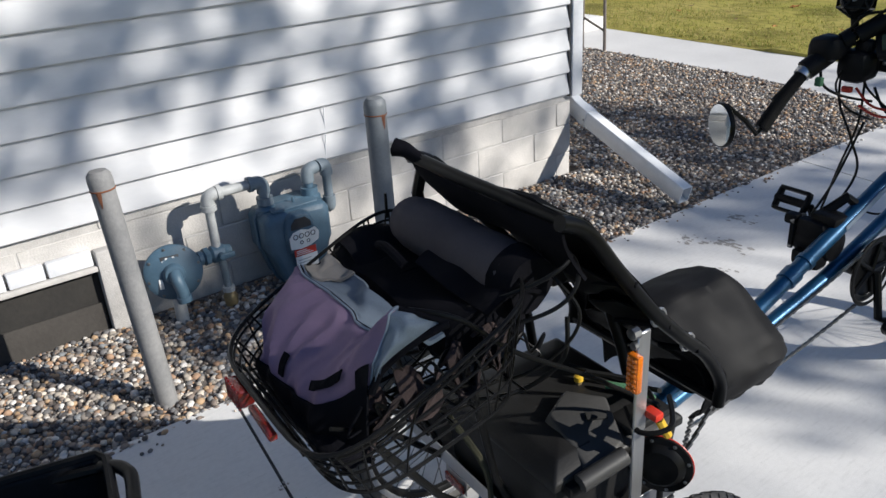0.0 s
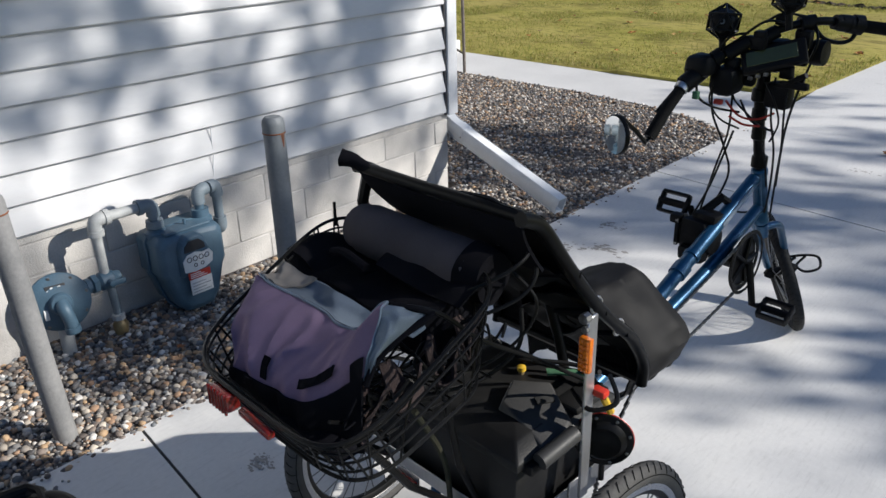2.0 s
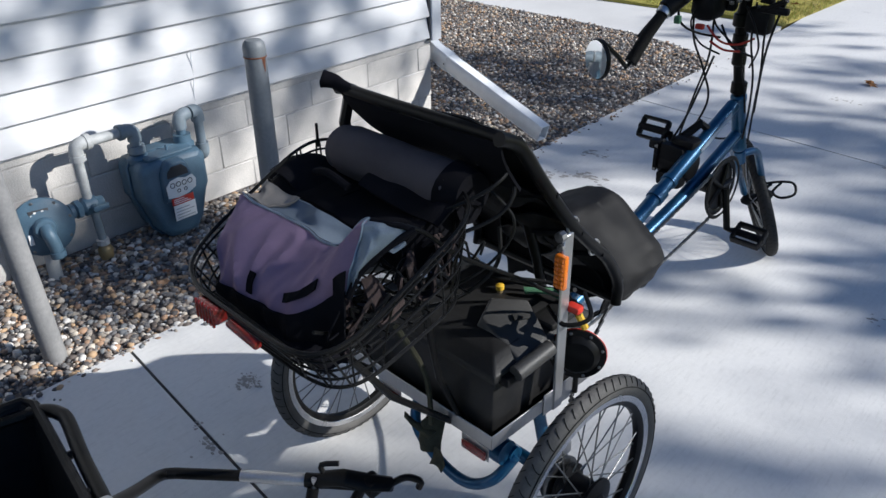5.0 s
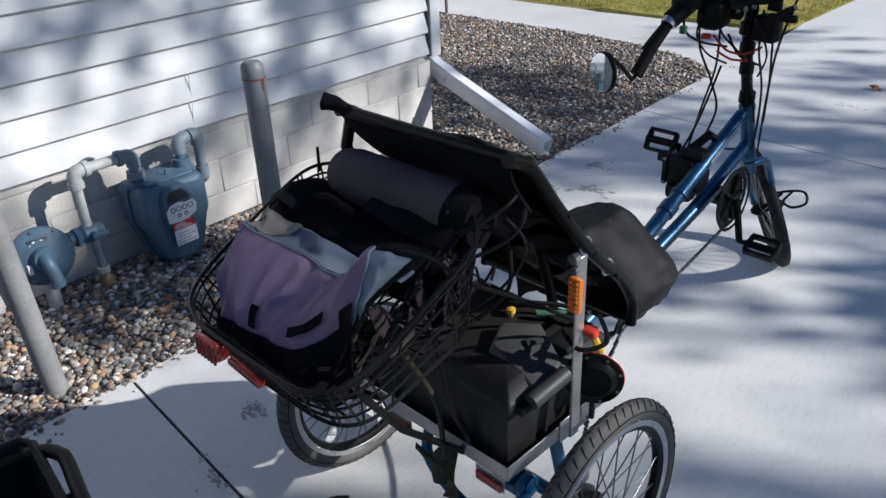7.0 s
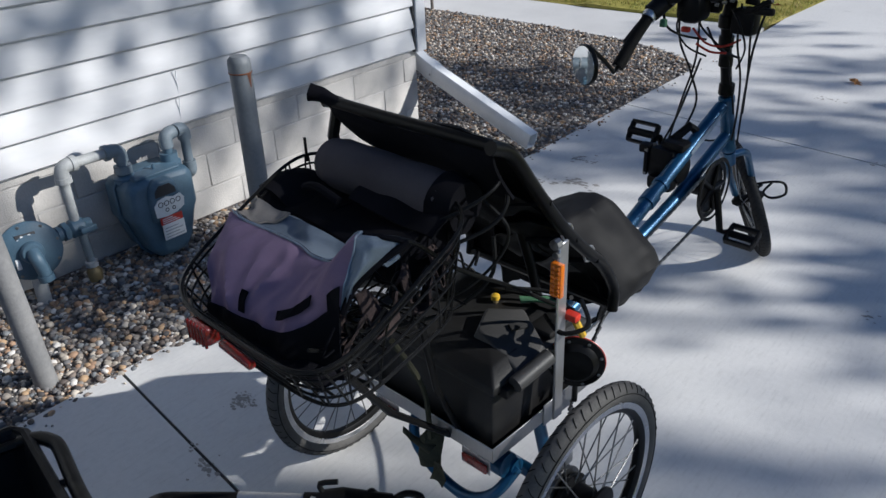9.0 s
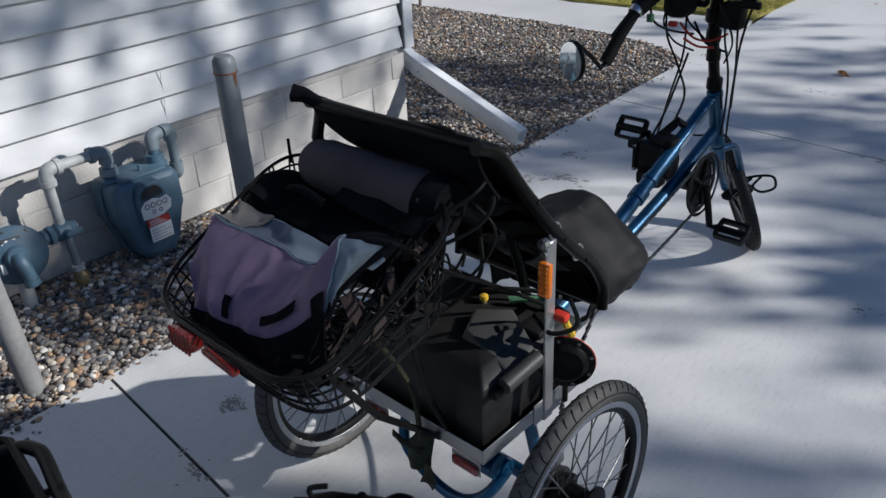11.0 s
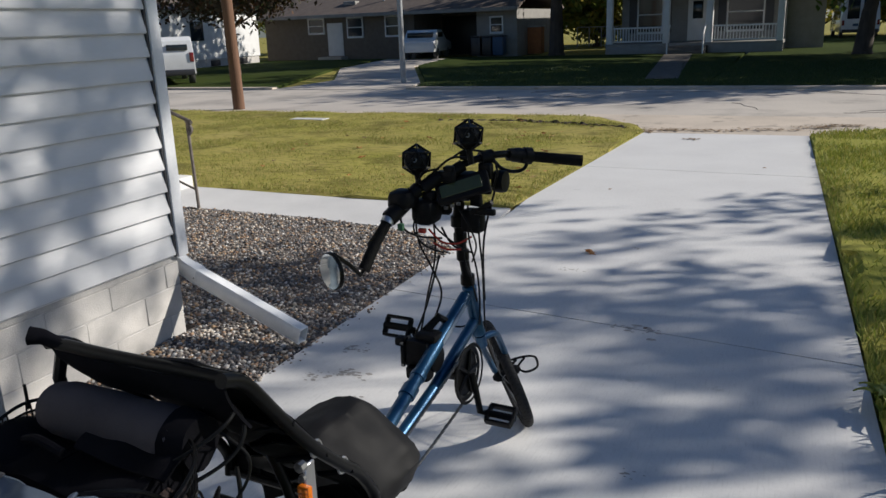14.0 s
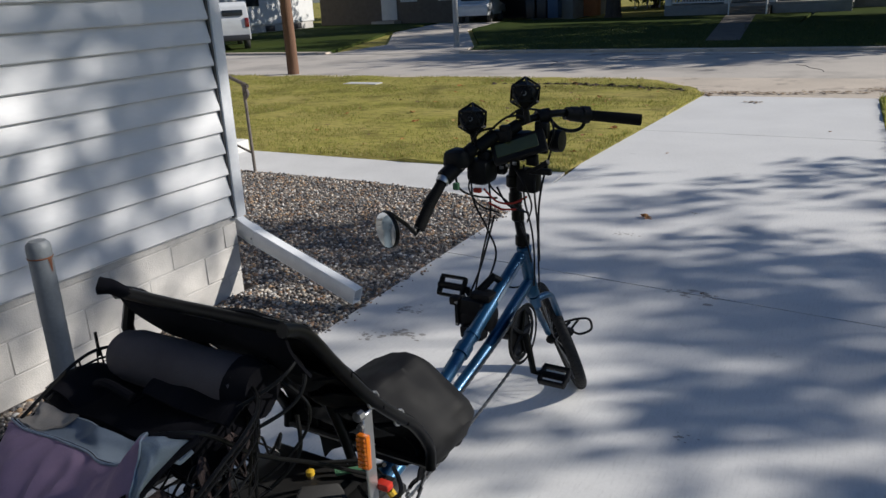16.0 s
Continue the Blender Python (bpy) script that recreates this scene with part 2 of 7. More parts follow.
M_bollard2 = mat("weathered_bollard_paint", (0.235, 0.232, 0.23), (0.15, 0.152, 0.155), rough=0.7, scale=7, fine=80, bump=0.25, bump_scale=120)
M_iron = mat("weathered_iron", (0.17, 0.145, 0.125), (0.10, 0.085, 0.075), rough=0.7, scale=25, bump=0.3, bump_scale=150)
# neighbour's concrete walk, its shade put into a dark brown base
M_shadewalk = mat("shade_darkened_walk", (0.13, 0.11, 0.09), (0.08, 0.07, 0.06), rough=0.95, scale=3, fine=40, bump=0.3, bump_scale=60)
M_rust = mat("rust", (0.20, 0.075, 0.03), (0.11, 0.045, 0.025), rough=0.9, scale=40, bump=0.5, bump_scale=200)
M_paper = mat("white_label", (0.78, 0.78, 0.77), (0.70, 0.70, 0.69), rough=0.55, scale=30)
M_print = mat("dark_print", (0.05, 0.05, 0.055), rough=0.6, scale=40)
M_lcd = mat("lcd_green", (0.060, 0.072, 0.026), (0.05, 0.06, 0.022), rough=0.15, scale=30, coat=0.5)
M_dark = mat("dark_void", (0.012, 0.012, 0.012), rough=0.95, scale=20)
M_olive = mat("olive_strap", (0.045, 0.043, 0.022), (0.026, 0.026, 0.014), rough=0.85, scale=60, bump=0.5, bump_scale=300)
M_pink = mat("pink_rag", (0.052, 0.034, 0.032), (0.030, 0.021, 0.020), rough=0.95, scale=30, bump=0.5, bump_scale=200)
M_wire = mat("black_wire", (0.007, 0.007, 0.007), rough=0.38, spec=0.18, scale=60)
M_redwire = mat("red_wire", (0.45, 0.03, 0.015), rough=0.45, scale=60)
M_mirror = bpy.data.materials.new("mirror_glass")
M_mirror.use_nodes = True
_p = M_mirror.node_tree.nodes["Principled BSDF"]
_p.inputs["Metallic"].default_value, _p.inputs["Roughness"].default_value = 1.0, 0.03
_p.inputs["Base Color"].default_value = (0.82, 0.84, 0.84, 1)
M_glass = bpy.data.materials.new("window_glass")
M_glass.use_nodes = True
_p = M_glass.node_tree.nodes["Principled BSDF"]
_p.inputs["Base Color"].default_value, _p.inputs["Roughness"].default_value = (0.02, 0.025, 0.03, 1), 0.05
M_bark = mat("bark", (0.085, 0.065, 0.05), (0.045, 0.035, 0.028), rough=0.95, scale=9, bump=1.0, bump_scale=30, stretch=(1, 1, 0.25))
M_pole = mat("weathered_pole_wood", (0.19, 0.105, 0.062), (0.11, 0.06, 0.036), rough=0.9, scale=8, bump=0.8, bump_scale=40, stretch=(1, 1, 0.08))
M_leaf = ramp_mat("leaves", [(0.055, 0.10, 0.015), (0.075, 0.12, 0.018), (0.10, 0.125, 0.02), (0.045, 0.085, 0.014), (0.13, 0.115, 0.02)], rough=0.6, bump=0, trans=0.35)
# back-yard leaves: sunlight put into brighter yellow-greens
M_leafsun = ramp_mat("sun_brightened_leaves", [(0.24, 0.26, 0.035), (0.32, 0.30, 0.045), (0.18, 0.22, 0.028), (0.40, 0.32, 0.05)], rough=0.6, bump=0, trans=0.5)
M_leafdark = ramp_mat("dark_red_leaves", [(0.05, 0.035, 0.02), (0.07, 0.05, 0.022), (0.10, 0.05, 0.02), (0.04, 0.045, 0.018)], rough=0.6, bump=0, trans=0.25)
M_grass = ramp_mat("grass_blades", [(0.28, 0.29, 0.055), (0.34, 0.315, 0.075), (0.22, 0.25, 0.045), (0.40, 0.33, 0.115), (0.29, 0.285, 0.06)], rough=0.7, bump=0, trans=0.3)
# far lawns and blades: the yards' deep shade is put into darker greens
M_lawnfar = mat("shade_darkened_lawn", (0.030, 0.048, 0.010), (0.05, 0.064, 0.016), rough=0.95, spec=0.05, scale=1.0, fine=20, bump=0.9, bump_scale=60, detail=8)
M_grassfar = ramp_mat("shade_darkened_grass", [(0.035, 0.065, 0.012), (0.05, 0.08, 0.015), (0.03, 0.05, 0.01), (0.075, 0.09, 0.02)], rough=0.7, bump=0, trans=0.2)
M_grass2 = ramp_mat("lush_grass_blades", [(0.24, 0.275, 0.035), (0.29, 0.30, 0.045), (0.17, 0.215, 0.028), (0.36, 0.33, 0.07)], rough=0.65, bump=0, trans=0.3)
M_tanbrick = mat("tan_house_wall", (0.165, 0.14, 0.112), (0.125, 0.107, 0.088), rough=0.9, scale=4, fine=30, bump=0.3, bump_scale=30)
M_shingle = mat("brown_shingles", (0.15, 0.12, 0.10), (0.10, 0.08, 0.07), rough=0.95, scale=3, fine=25, bump=0.4, bump_scale=25)
M_white = mat("white_house_paint", (0.74, 0.74, 0.73), (0.65, 0.65, 0.64), rough=0.6, scale=3)
# pale paint with the porch house's shade put into a lower base
M_porch = mat("shade_darkened_porch_paint", (0.28, 0.27, 0.25), (0.225, 0.215, 0.20), rough=0.7, scale=3, fine=25)
M_carwhite = mat("white_car_paint", (0.72, 0.73, 0.74), (0.66, 0.67, 0.68), rough=0.2, scale=5, coat=0.8)
M_cardark = mat("dark_car_trim", (0.03, 0.03, 0.035), rough=0.4, scale=20)
M_bluebin = mat("blue_bin", (0.04, 0.08, 0.16), rough=0.5, scale=20)
M_orange = mat("orange_wood", (0.42, 0.17, 0.06), (0.33, 0.13, 0.05), rough=0.8, scale=8)
M_galv = mat("galvanised", (0.36, 0.37, 0.38), (0.28, 0.29, 0.30), rough=0.55, metal=0.5, scale=10)


# ---- mesh helpers ----
def finish(name, bm, material, smooth=True):
    me = bpy.data.meshes.new(name)
    bm.to_mesh(me)
    bm.free()
    me.materials.append(material)
    if smooth:
        for poly in me.polygons:
            poly.use_smooth = True
        me.set_sharp_from_angle(angle=radians(38))
    return me


def part(name, bm, material, parent=None, label="", smooth=True):
    """One bmesh as one mesh object under a thing or a part."""
    ob = new(name, finish(name, bm, material, smooth))
    if parent is not None:
        ob.parent = parent
    if label:
        ob["label"] = label
    return ob


def thing(name, label, category, x=0, y=0, z=0, turn=0, group="", kind=""):
    ob = new(name)
    ob.matrix_world = pose(x, y, z, 0, 0, turn)
    ob.empty_display_size = 0.05
    return tagged(ob, label, category, group, kind)


def bevel(bm, w, seg=2):
    if w > 0:
        bmesh.ops.bevel(bm, geom=list(bm.edges), offset=w, segments=seg, profile=0.5, affect="EDGES", clamp_overlap=True)
    return bm


def box(x0, x1, y0, y1, z0, z1, w=0.0, seg=2, bm=None):
    b = bmesh.new()
    bmesh.ops.create_cube(b, size=1)
    for v in b.verts:
        v.co = Vector(((x0 + x1) / 2 + v.co.x * (x1 - x0), (y0 + y1) / 2 + v.co.y * (y1 - y0), (z0 + z1) / 2 + v.co.z * (z1 - z0)))
    bevel(b, w, seg)
    return merge(bm, b)


def merge(bm, b):
    if bm is None:
        return b
    me = bpy.data.meshes.new("tmp")
    b.to_mesh(me)
    b.free()
    bm.from_mesh(me)
    bpy.data.meshes.remove(me)
    return bm


def moved(bm, m):
    bmesh.ops.transform(bm, matrix=m, verts=bm.verts)
    return bm


def rings(bm, loops, close=False, caps=True):
    """Skin between loops of points of equal number."""
    vs = [[bm.verts.new(p) for p in lp] for lp in loops]
    n = len(vs[0])
    pairs = list(zip(vs, vs[1:])) + ([(vs[-1], vs[0])] if close else [])
    for a, b in pairs:
        for i in range(n):
            bm.faces.new((a[i], a[(i + 1) % n], b[(i + 1) % n], b[i]))
    if caps and not close:
        bm.faces.new(list(reversed(vs[0])))
        bm.faces.new(vs[-1])
    return bm


def smooth_path(pts, k=6):
    """Catmull-Rom through the points."""
    P = [Vector(p) for p in pts]
    if len(P) < 3:
        return P
    out = []
    for i in range(len(P) - 1):
        a, b, c, d = P[max(i - 1, 0)], P[i], P[i + 1], P[min(i + 2, len(P) - 1)]
        for j in range(k):
            t = j / k
            out.append(0.5 * ((2 * b) + (c - a) * t + (2 * a - 5 * b + 4 * c - d) * t * t + (3 * b - a - 3 * c + d) * t ** 3))
    out.append(P[-1])
    return out


def tube(pts, r, n=8, bm=None, close=False, r1=None, smooth=0):
    """A tube along points; r to r1 if given."""
    bm = bm or bmesh.new()
    P = smooth_path(pts, smooth) if smooth else [Vector(p) for p in pts]
    N = len(P)
    up = Vector((0, 0, 1))
    loops = []
    prev = None
    for i, p in enumerate(P):
        d = (P[(i + 1) % N] - P[i - 1]) if close else (P[min(i + 1, N - 1)] - P[max(i - 1, 0)])
        if d.length < 1e-9:
            d = Vector((0, 0, 1))
        d.normalize()
        u = prev if prev is not None else (up if abs(d.z) < 0.95 else Vector((1, 0, 0)))
        u = (u - d * u.dot(d))
        u = u.normalized() if u.length > 1e-6 else d.orthogonal().normalized()
        prev = u
        v = d.cross(u)
        rr = r if r1 is None else r + (r1 - r) * i / max(1, N - 1)
        loops.append([p + (u * math.cos(2 * math.pi * k / n) + v * math.sin(2 * math.pi * k / n)) * rr for k in range(n)])
    return rings(bm, loops, close)


def lathe(profile, n=24, axis="z", at=(0, 0, 0), bm=None, cap=True):
    """Turn (r, h) pairs round an axis."""
    bm = bm or bmesh.new()
    A = Vector(at)
    f = {"z": lambda c, s, h: Vector((c, s, h)), "x": lambda c, s, h: Vector((h, c, s)), "y": lambda c, s, h: Vector((s, h, c))}[axis]
    loops = [[A + f(max(r, 1e-4) * math.cos(2 * math.pi * k / n), max(r, 1e-4) * math.sin(2 * math.pi * k / n), h) for k in range(n)] for r, h in profile]
    return rings(bm, loops, False, cap)


def ring_torus(R, r, at, axis="x", n=48, m=10, bm=None, flat=1.0):
    bm = bm or bmesh.new()
    A = Vector(at)
    loops = []
    for i in range(n):
        a = 2 * math.pi * i / n
        lp = []
        for j in range(m):
            b = 2 * math.pi * j / m
            rad, h = R + r * math.cos(b), r * math.sin(b) * flat
            c, s = rad * math.cos(a), rad * math.sin(a)
            lp.append(A + (Vector((h, c, s)) if axis == "x" else Vector((c, s, h)) if axis == "z" else Vector((s, h, c))))
        loops.append(lp)
    return rings(bm, loops, True)


def sheet(fn, nu, nv, thick=0.0, bm=None):
    """A surface from fn(u, v), with a thickness along its normals."""
    b = bmesh.new()
    g = [[b.verts.new(fn(i / nu, j / nv)) for j in range(nv + 1)] for i in range(nu + 1)]
    for i in range(nu):
        for j in range(nv):
            b.faces.new((g[i][j], g[i + 1][j], g[i + 1][j + 1], g[i][j + 1]))
    if thick:
        bmesh.ops.recalc_face_normals(b, faces=b.faces)
        bmesh.ops.solidify(b, geom=list(b.faces), thickness=thick)
    return merge(bm, b)


def lumpy(bm, amp, scale, seed=0):
    for v in bm.verts:
        v.co += noise.noise_vector(v.co * scale + Vector((seed, seed * 1.7, 0))) * amp
    return bm


def slab(poly, z0, z1, name, material, label, category, bev=0.0):
    """A flat piece of ground of the given outline."""
    b = bmesh.new()
    f = b.faces.new([b.verts.new((x, y, z1)) for x, y in poly])
    r = bmesh.ops.extrude_face_region(b, geom=[f])
    for g in r["geom"]:
        if isinstance(g, bmesh.types.BMVert):
            g.co.z = z0
    bmesh.ops.recalc_face_normals(b, faces=b.faces)
    return tagged(part(name, b, material, None, "", False), label, category, kind="structure")


# ---- ground, drive, walk, lawns, street ----
G = bmesh.new()
bmesh.ops.create_grid(G, x_segments=80, y_segments=80, size=150)
moved(G, pose(0, 60, -0.06))
tagged(part("ground", G, M_lawn, None, "", False), "wide worn autumn lawn ground with thin grass", "ground", kind="structure")

# concrete pads of the drive, joint by joint
drive = thing("driveway", "pale broom-finished concrete driveway with saw-cut joints", "driveway", kind="structure")
# 9.11 is one more dark line across the drive, drawn like the joints
JOINTS = [-7.0, -2.0, 1.158, 4.51, 9.11, 12.0]


def skew(y):
    return 0.12 if y < 6 else max(0.0, 0.12 * (12.0 - y) / 6)


def edge_l(y):
    return 0.80 if y < 6.9 else 0.76 + (y - 6.9) * 0.045


def edge_r(y):
    return 3.48 - max(0, y - 3) * 0.033


for j0, j1 in zip(JOINTS, JOINTS[1:]):
    b = bmesh.new()
    n = 10
    left, right = [], []
    for k in range(n + 1):
        y = j0 + 0.005 + (j1 - j0 - 0.01) * k / n
        sk = lambda x: y - (x - 0.8) * skew(y)
        left.append((edge_l(y), sk(edge_l(y)), 0))
        right.append((edge_r(y), sk(edge_r(y)), 0))
    vs = [b.verts.new(p) for p in left + right[::-1]]
    f = b.faces.new(vs)
    r = bmesh.ops.extrude_face_region(b, geom=[f])
    for g in r["geom"]:
        if isinstance(g, bmesh.types.BMVert):
            g.co.z = -0.1
    bmesh.ops.recalc_face_normals(b, faces=b.faces)
    part("concrete_pad", b, M_conc, drive, "", False)
b = bmesh.new()
for j in JOINTS[1:-1]:
    x0, x1 = edge_l(j), edge_r(j)
    tube([(x0 + 0.01, j - (x0 - 0.8) * skew(j), -0.008), (x1 - 0.01, j - (x1 - 0.8) * skew(j), -0.008)], 0.006, 6, b)
part("joint_filler", b, M_joint, drive, "dark joint filler")

slab([(0.80, 5.50), (0.62, 5.68), (0.38, 5.83), (-0.1, 5.97), (-0.87, 6.07), (-2.15, 6.11), (-4.4, 6.12), (-4.4, 7.02), (-2.8, 7.0), (-0.9, 6.91), (0.75, 6.88), (0.795, 6.4)], -0.1, -0.004, "walk", M_walk, "pale concrete front walk meeting the driveway", "walkway")
slab([(0.90, 12.1), (3.20, 12.0), (5.4, 13.3), (60, 13.6), (60, 14.3), (-60, 14.3), (-60, 14.05), (-0.4, 13.95), (0.75, 12.9)], -0.12, -0.008, "apron", M_apron, "worn sandy concrete apron and gutter along the street", "apron")
slab([(-90, 14.3), (90, 14.3), (90, 19.45), (-90, 19.45)], -0.14, -0.012, "road", M_road, "pale old concrete street with patched cracks", "street")
b = bmesh.new()
for i in range(14):
    x = random.uniform(-14, 8)
    y = random.uniform(14.6, 19.2)
    pts = [(x, y, -0.0115)]
    a = random.uniform(0, 6.3)
    for k in range(6):
        a += random.uniform(-0.5, 0.5)
        pts.append((pts[-1][0] + 0.3 * math.cos(a), min(19.3, max(14.5, pts[-1][1] + 0.2 * math.sin(a))), -0.0115))
    tube(pts, 0.006, 4, b)
tagged(part("road_cracks", b, M_joint), "dark irregular cracks in the old street", "crack", kind="stuff")
slab([(-90, 19.45), (-10.9, 19.45), (-10.9, 19.75), (-90, 19.75)], -0.14, 0.05, "kerb_1", M_apron, "low worn concrete kerb across the street", "kerb")
slab([(-6.6, 19.45), (90, 19.45), (90, 19.75), (-6.6, 19.75)], -0.14, 0.05, "kerb_2", M_apron, "low worn concrete kerb across the street", "kerb")
slab([(-10.9, 19.45), (-6.6, 19.45), (-7.4, 22.0), (-12.0, 31.0), (-13.6, 38.0), (-17.0, 38.0), (-15.0, 30.0), (-11.0, 23.0)], -0.1, 0.0, "neighbour_drive", M_road, "grey concrete driveway of the house across the street", "driveway")
slab([(-0.85, 22.3), (0.0, 22.3), (-1.5, 37.2), (-2.7, 37.2)], 0.031, 0.036, "neighbour_walk", M_shadewalk, "narrow concrete walk to a porch across the street", "walkway")


def lawn(name, poly, material, label, bump=0.03, res=0.25):
    """A gently uneven lawn: the outline filled with a fine grid."""
    xs, ys = [p[0] for p in poly], [p[1] for p in poly]
    b = bmesh.new()
    f = b.faces.new([b.verts.new((x, y, 0)) for x, y in poly])
    bmesh.ops.triangulate(b, faces=[f])
    for k in range(int(min(xs) / res), int(max(xs) / res) + 1):
        bmesh.ops.bisect_plane(b, geom=b.verts[:] + b.edges[:] + b.faces[:], plane_co=(k * res, 0, 0), plane_no=(1, 0, 0))
    for k in range(int(min(ys) / res), int(max(ys) / res) + 1):
        bmesh.ops.bisect_plane(b, geom=b.verts[:] + b.edges[:] + b.faces[:], plane_co=(0, k * res, 0), plane_no=(0, 1, 0))
    for v in b.verts:
        v.co.z = -0.004 if v.is_boundary else 0.012 + bump * (0.5 + noise.noise(v.co * 1.3))
    return tagged(part(name, b, material), label, "lawn", kind="structure")


LAWN_L = [(0.755, 6.885), (0.99, 12.1), (0.72, 12.9), (-0.35, 13.9), (-4.3, 14.0), (-26, 14.0), (-26, 7.1), (-4.4, 7.0), (-2.8, 6.97), (-0.9, 6.89)]
LAWN_R = [(3.483, -6), (3.483, 3), (3.384, 6), (3.186, 12.0), (3.6, 12.3), (5.4, 13.25), (14, 13.4), (14, -6)]
lawn("lawn_front", LAWN_L, M_lawn, "sunlit front lawn, dry autumn grass with bare soil showing", res=0.3)
lawn("lawn_side", LAWN_R, M_lawn2, "lusher green lawn strip beside the driveway", 0.05, res=0.25)
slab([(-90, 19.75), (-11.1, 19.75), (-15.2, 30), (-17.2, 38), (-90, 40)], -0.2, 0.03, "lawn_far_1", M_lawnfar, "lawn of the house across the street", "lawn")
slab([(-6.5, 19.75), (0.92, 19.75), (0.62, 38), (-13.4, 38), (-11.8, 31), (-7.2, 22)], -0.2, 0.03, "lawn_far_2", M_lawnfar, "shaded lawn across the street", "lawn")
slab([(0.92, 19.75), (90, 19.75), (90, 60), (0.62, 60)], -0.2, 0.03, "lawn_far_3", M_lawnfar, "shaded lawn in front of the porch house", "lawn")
# a low bank of soil where the lawn breaks off beside the street
b = sheet(lambda u, v: Vector((-2.6 + 3.3 * u, 12.72 - 0.30 * u ** 4 + 0.16 * math.sin(u * 4.2) + (0.14 + 0.16 * noise.noise(Vector((u * 24, 0, 3)))) * (v - 0.5), 0.022 + 0.02 * math.sin(v * math.pi) + 0.045 * noise.noise(Vector((u * 38, v * 2, 0))))), 160, 6)
tagged(part("soil_bank", b, M_soil), "dark bare soil edge of the lawn by the street", "soil", kind="structure")
slab([(-5.5, 12.5), (-4.8, 12.5), (-4.8, 12.75), (-5.5, 12.75)], -0.02, 0.045, "curb_box_slab", M_walk, "small pale concrete slab set in the lawn", "slab")

# gravel beds
GRAV_A = [(0.0, -3.0), (0.80, -3.0), (0.80, 5.50), (0.62, 5.68), (0.38, 5.83), (-0.1, 5.97), (-0.87, 6.07), (-2.15, 6.11), (-4.3, 6.12), (-4.3, 3.6), (0.0, 3.6)]
slab(GRAV_A, -0.15, -0.012, "gravel_bed", M_gravelbed, "earth under the gravel bed round the house", "gravel bed")


# ---- house: foundation, siding, trim ----
LEN = 0.383
house = thing("wall_east", "white vinyl lap siding wall over painted concrete blocks, dappled with sun", "wall", kind="structure")
part("mortar_core", box(-0.19, -0.0035, -6, 3.518, -0.3, 0.448), M_mortar, house)
part("sill_strip", bevel(box(-0.0033, 0.001, 1.03, 3.522, 0.404, 0.447), 0.002, 1), M_mortar, house, "rough mortared strip under the siding")


def block_mesh(length, height):
    b = box(-0.16, 0.0, -length / 2 + 0.0025, length / 2 - 0.0025, -height / 2 + 0.0025, height / 2 - 0.0025)
    bmesh.ops.subdivide_edges(b, edges=[e for e in b.edges if abs((e.verts[0].co - e.verts[1].co).y) > 0.1], cuts=3)
    bevel(b, 0.004, 1)
    return finish("block", lumpy(b, 0.0015, 18), M_block)


# courses from the top: bottom, top and the place of one upright joint
for z0, z1, joint in ((0.272, 0.402, 3.416), (0.112, 0.272, 3.252), (-0.048, 0.112, 3.416), (-0.208, -0.048, 3.252)):
    whole = block_mesh(LEN, z1 - z0)
    end = block_mesh(3.525 - joint, z1 - z0)
    spots = [((3.525 + joint) / 2, end)] + [(joint - LEN * (k + 0.5), whole) for k in range(16)]
    for y, me in spots:
        if z0 < 0.27 and -0.9 < y < 1.0:
            continue
        ob = new("block", me)
        ob.parent = house
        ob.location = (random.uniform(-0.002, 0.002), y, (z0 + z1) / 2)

# crawl-space hatch: the recess's shade painted as a near-black flat panel, with a pier beside it and a pale header
hatch = thing("crawl_hatch", "dark open crawl-space hatch under the siding with a concrete pier", "hatch", kind="structure")
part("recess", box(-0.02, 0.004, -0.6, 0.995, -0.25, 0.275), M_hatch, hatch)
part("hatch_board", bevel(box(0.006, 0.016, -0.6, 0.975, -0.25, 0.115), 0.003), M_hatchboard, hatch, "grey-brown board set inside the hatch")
part("pier", bevel(box(0.0, 0.05, 0.985, 1.10, -0.12, 0.335), 0.008), M_mortar, hatch)
for y0, y1 in ((-0.6, 0.30), (0.31, 0.672), (0.682, 0.806), (0.816, 0.975)):
    part("header_board", bevel(box(0.0, 0.036, y0, y1, 0.280, 0.338), 0.004), M_trim, hatch, "pale header board")
part("header_ledge", bevel(box(0.0, 0.044, -0.6, 0.984, 0.256, 0.276), 0.003), M_mortar, hatch)

# lap siding, course by course
COURSE = 0.1163
prof = [(-0.004, 0.0), (0.024, -0.004), (0.030, 0.001), (0.0295, 0.012), (0.019, 0.055), (0.007, COURSE + 0.003), (-0.004, COURSE + 0.003)]
b = bmesh.new()
rings(b, [[Vector((x, y, z)) for x, z in prof] for y in (-6.0, -3.0, 0.0, 1.2, 2.4, 3.485)])
bmesh.ops.recalc_face_normals(b, faces=b.faces)
course_me = finish("siding_course", b, M_siding)
for k in range(26):
    ob = new("siding_course", course_me)
    ob.parent = house
    ob.location = (0, 0, 0.449 + k * COURSE)
part("wall_core", box(-0.19, -0.006, -6, 3.47, 0.45, 3.5), M_trim, house)
part("starter_strip", bevel(box(-0.0025, 0.012, 1.03, 3.485, 0.436, 0.4445), 0.002), M_trim, house)
# seam where two siding panels overlap
b = bmesh.new()
pts = [(0.030, 2.02 - 0.02 * (k / 8) ** 2, 0.70 - 0.25 * k / 8) for k in range(9)]
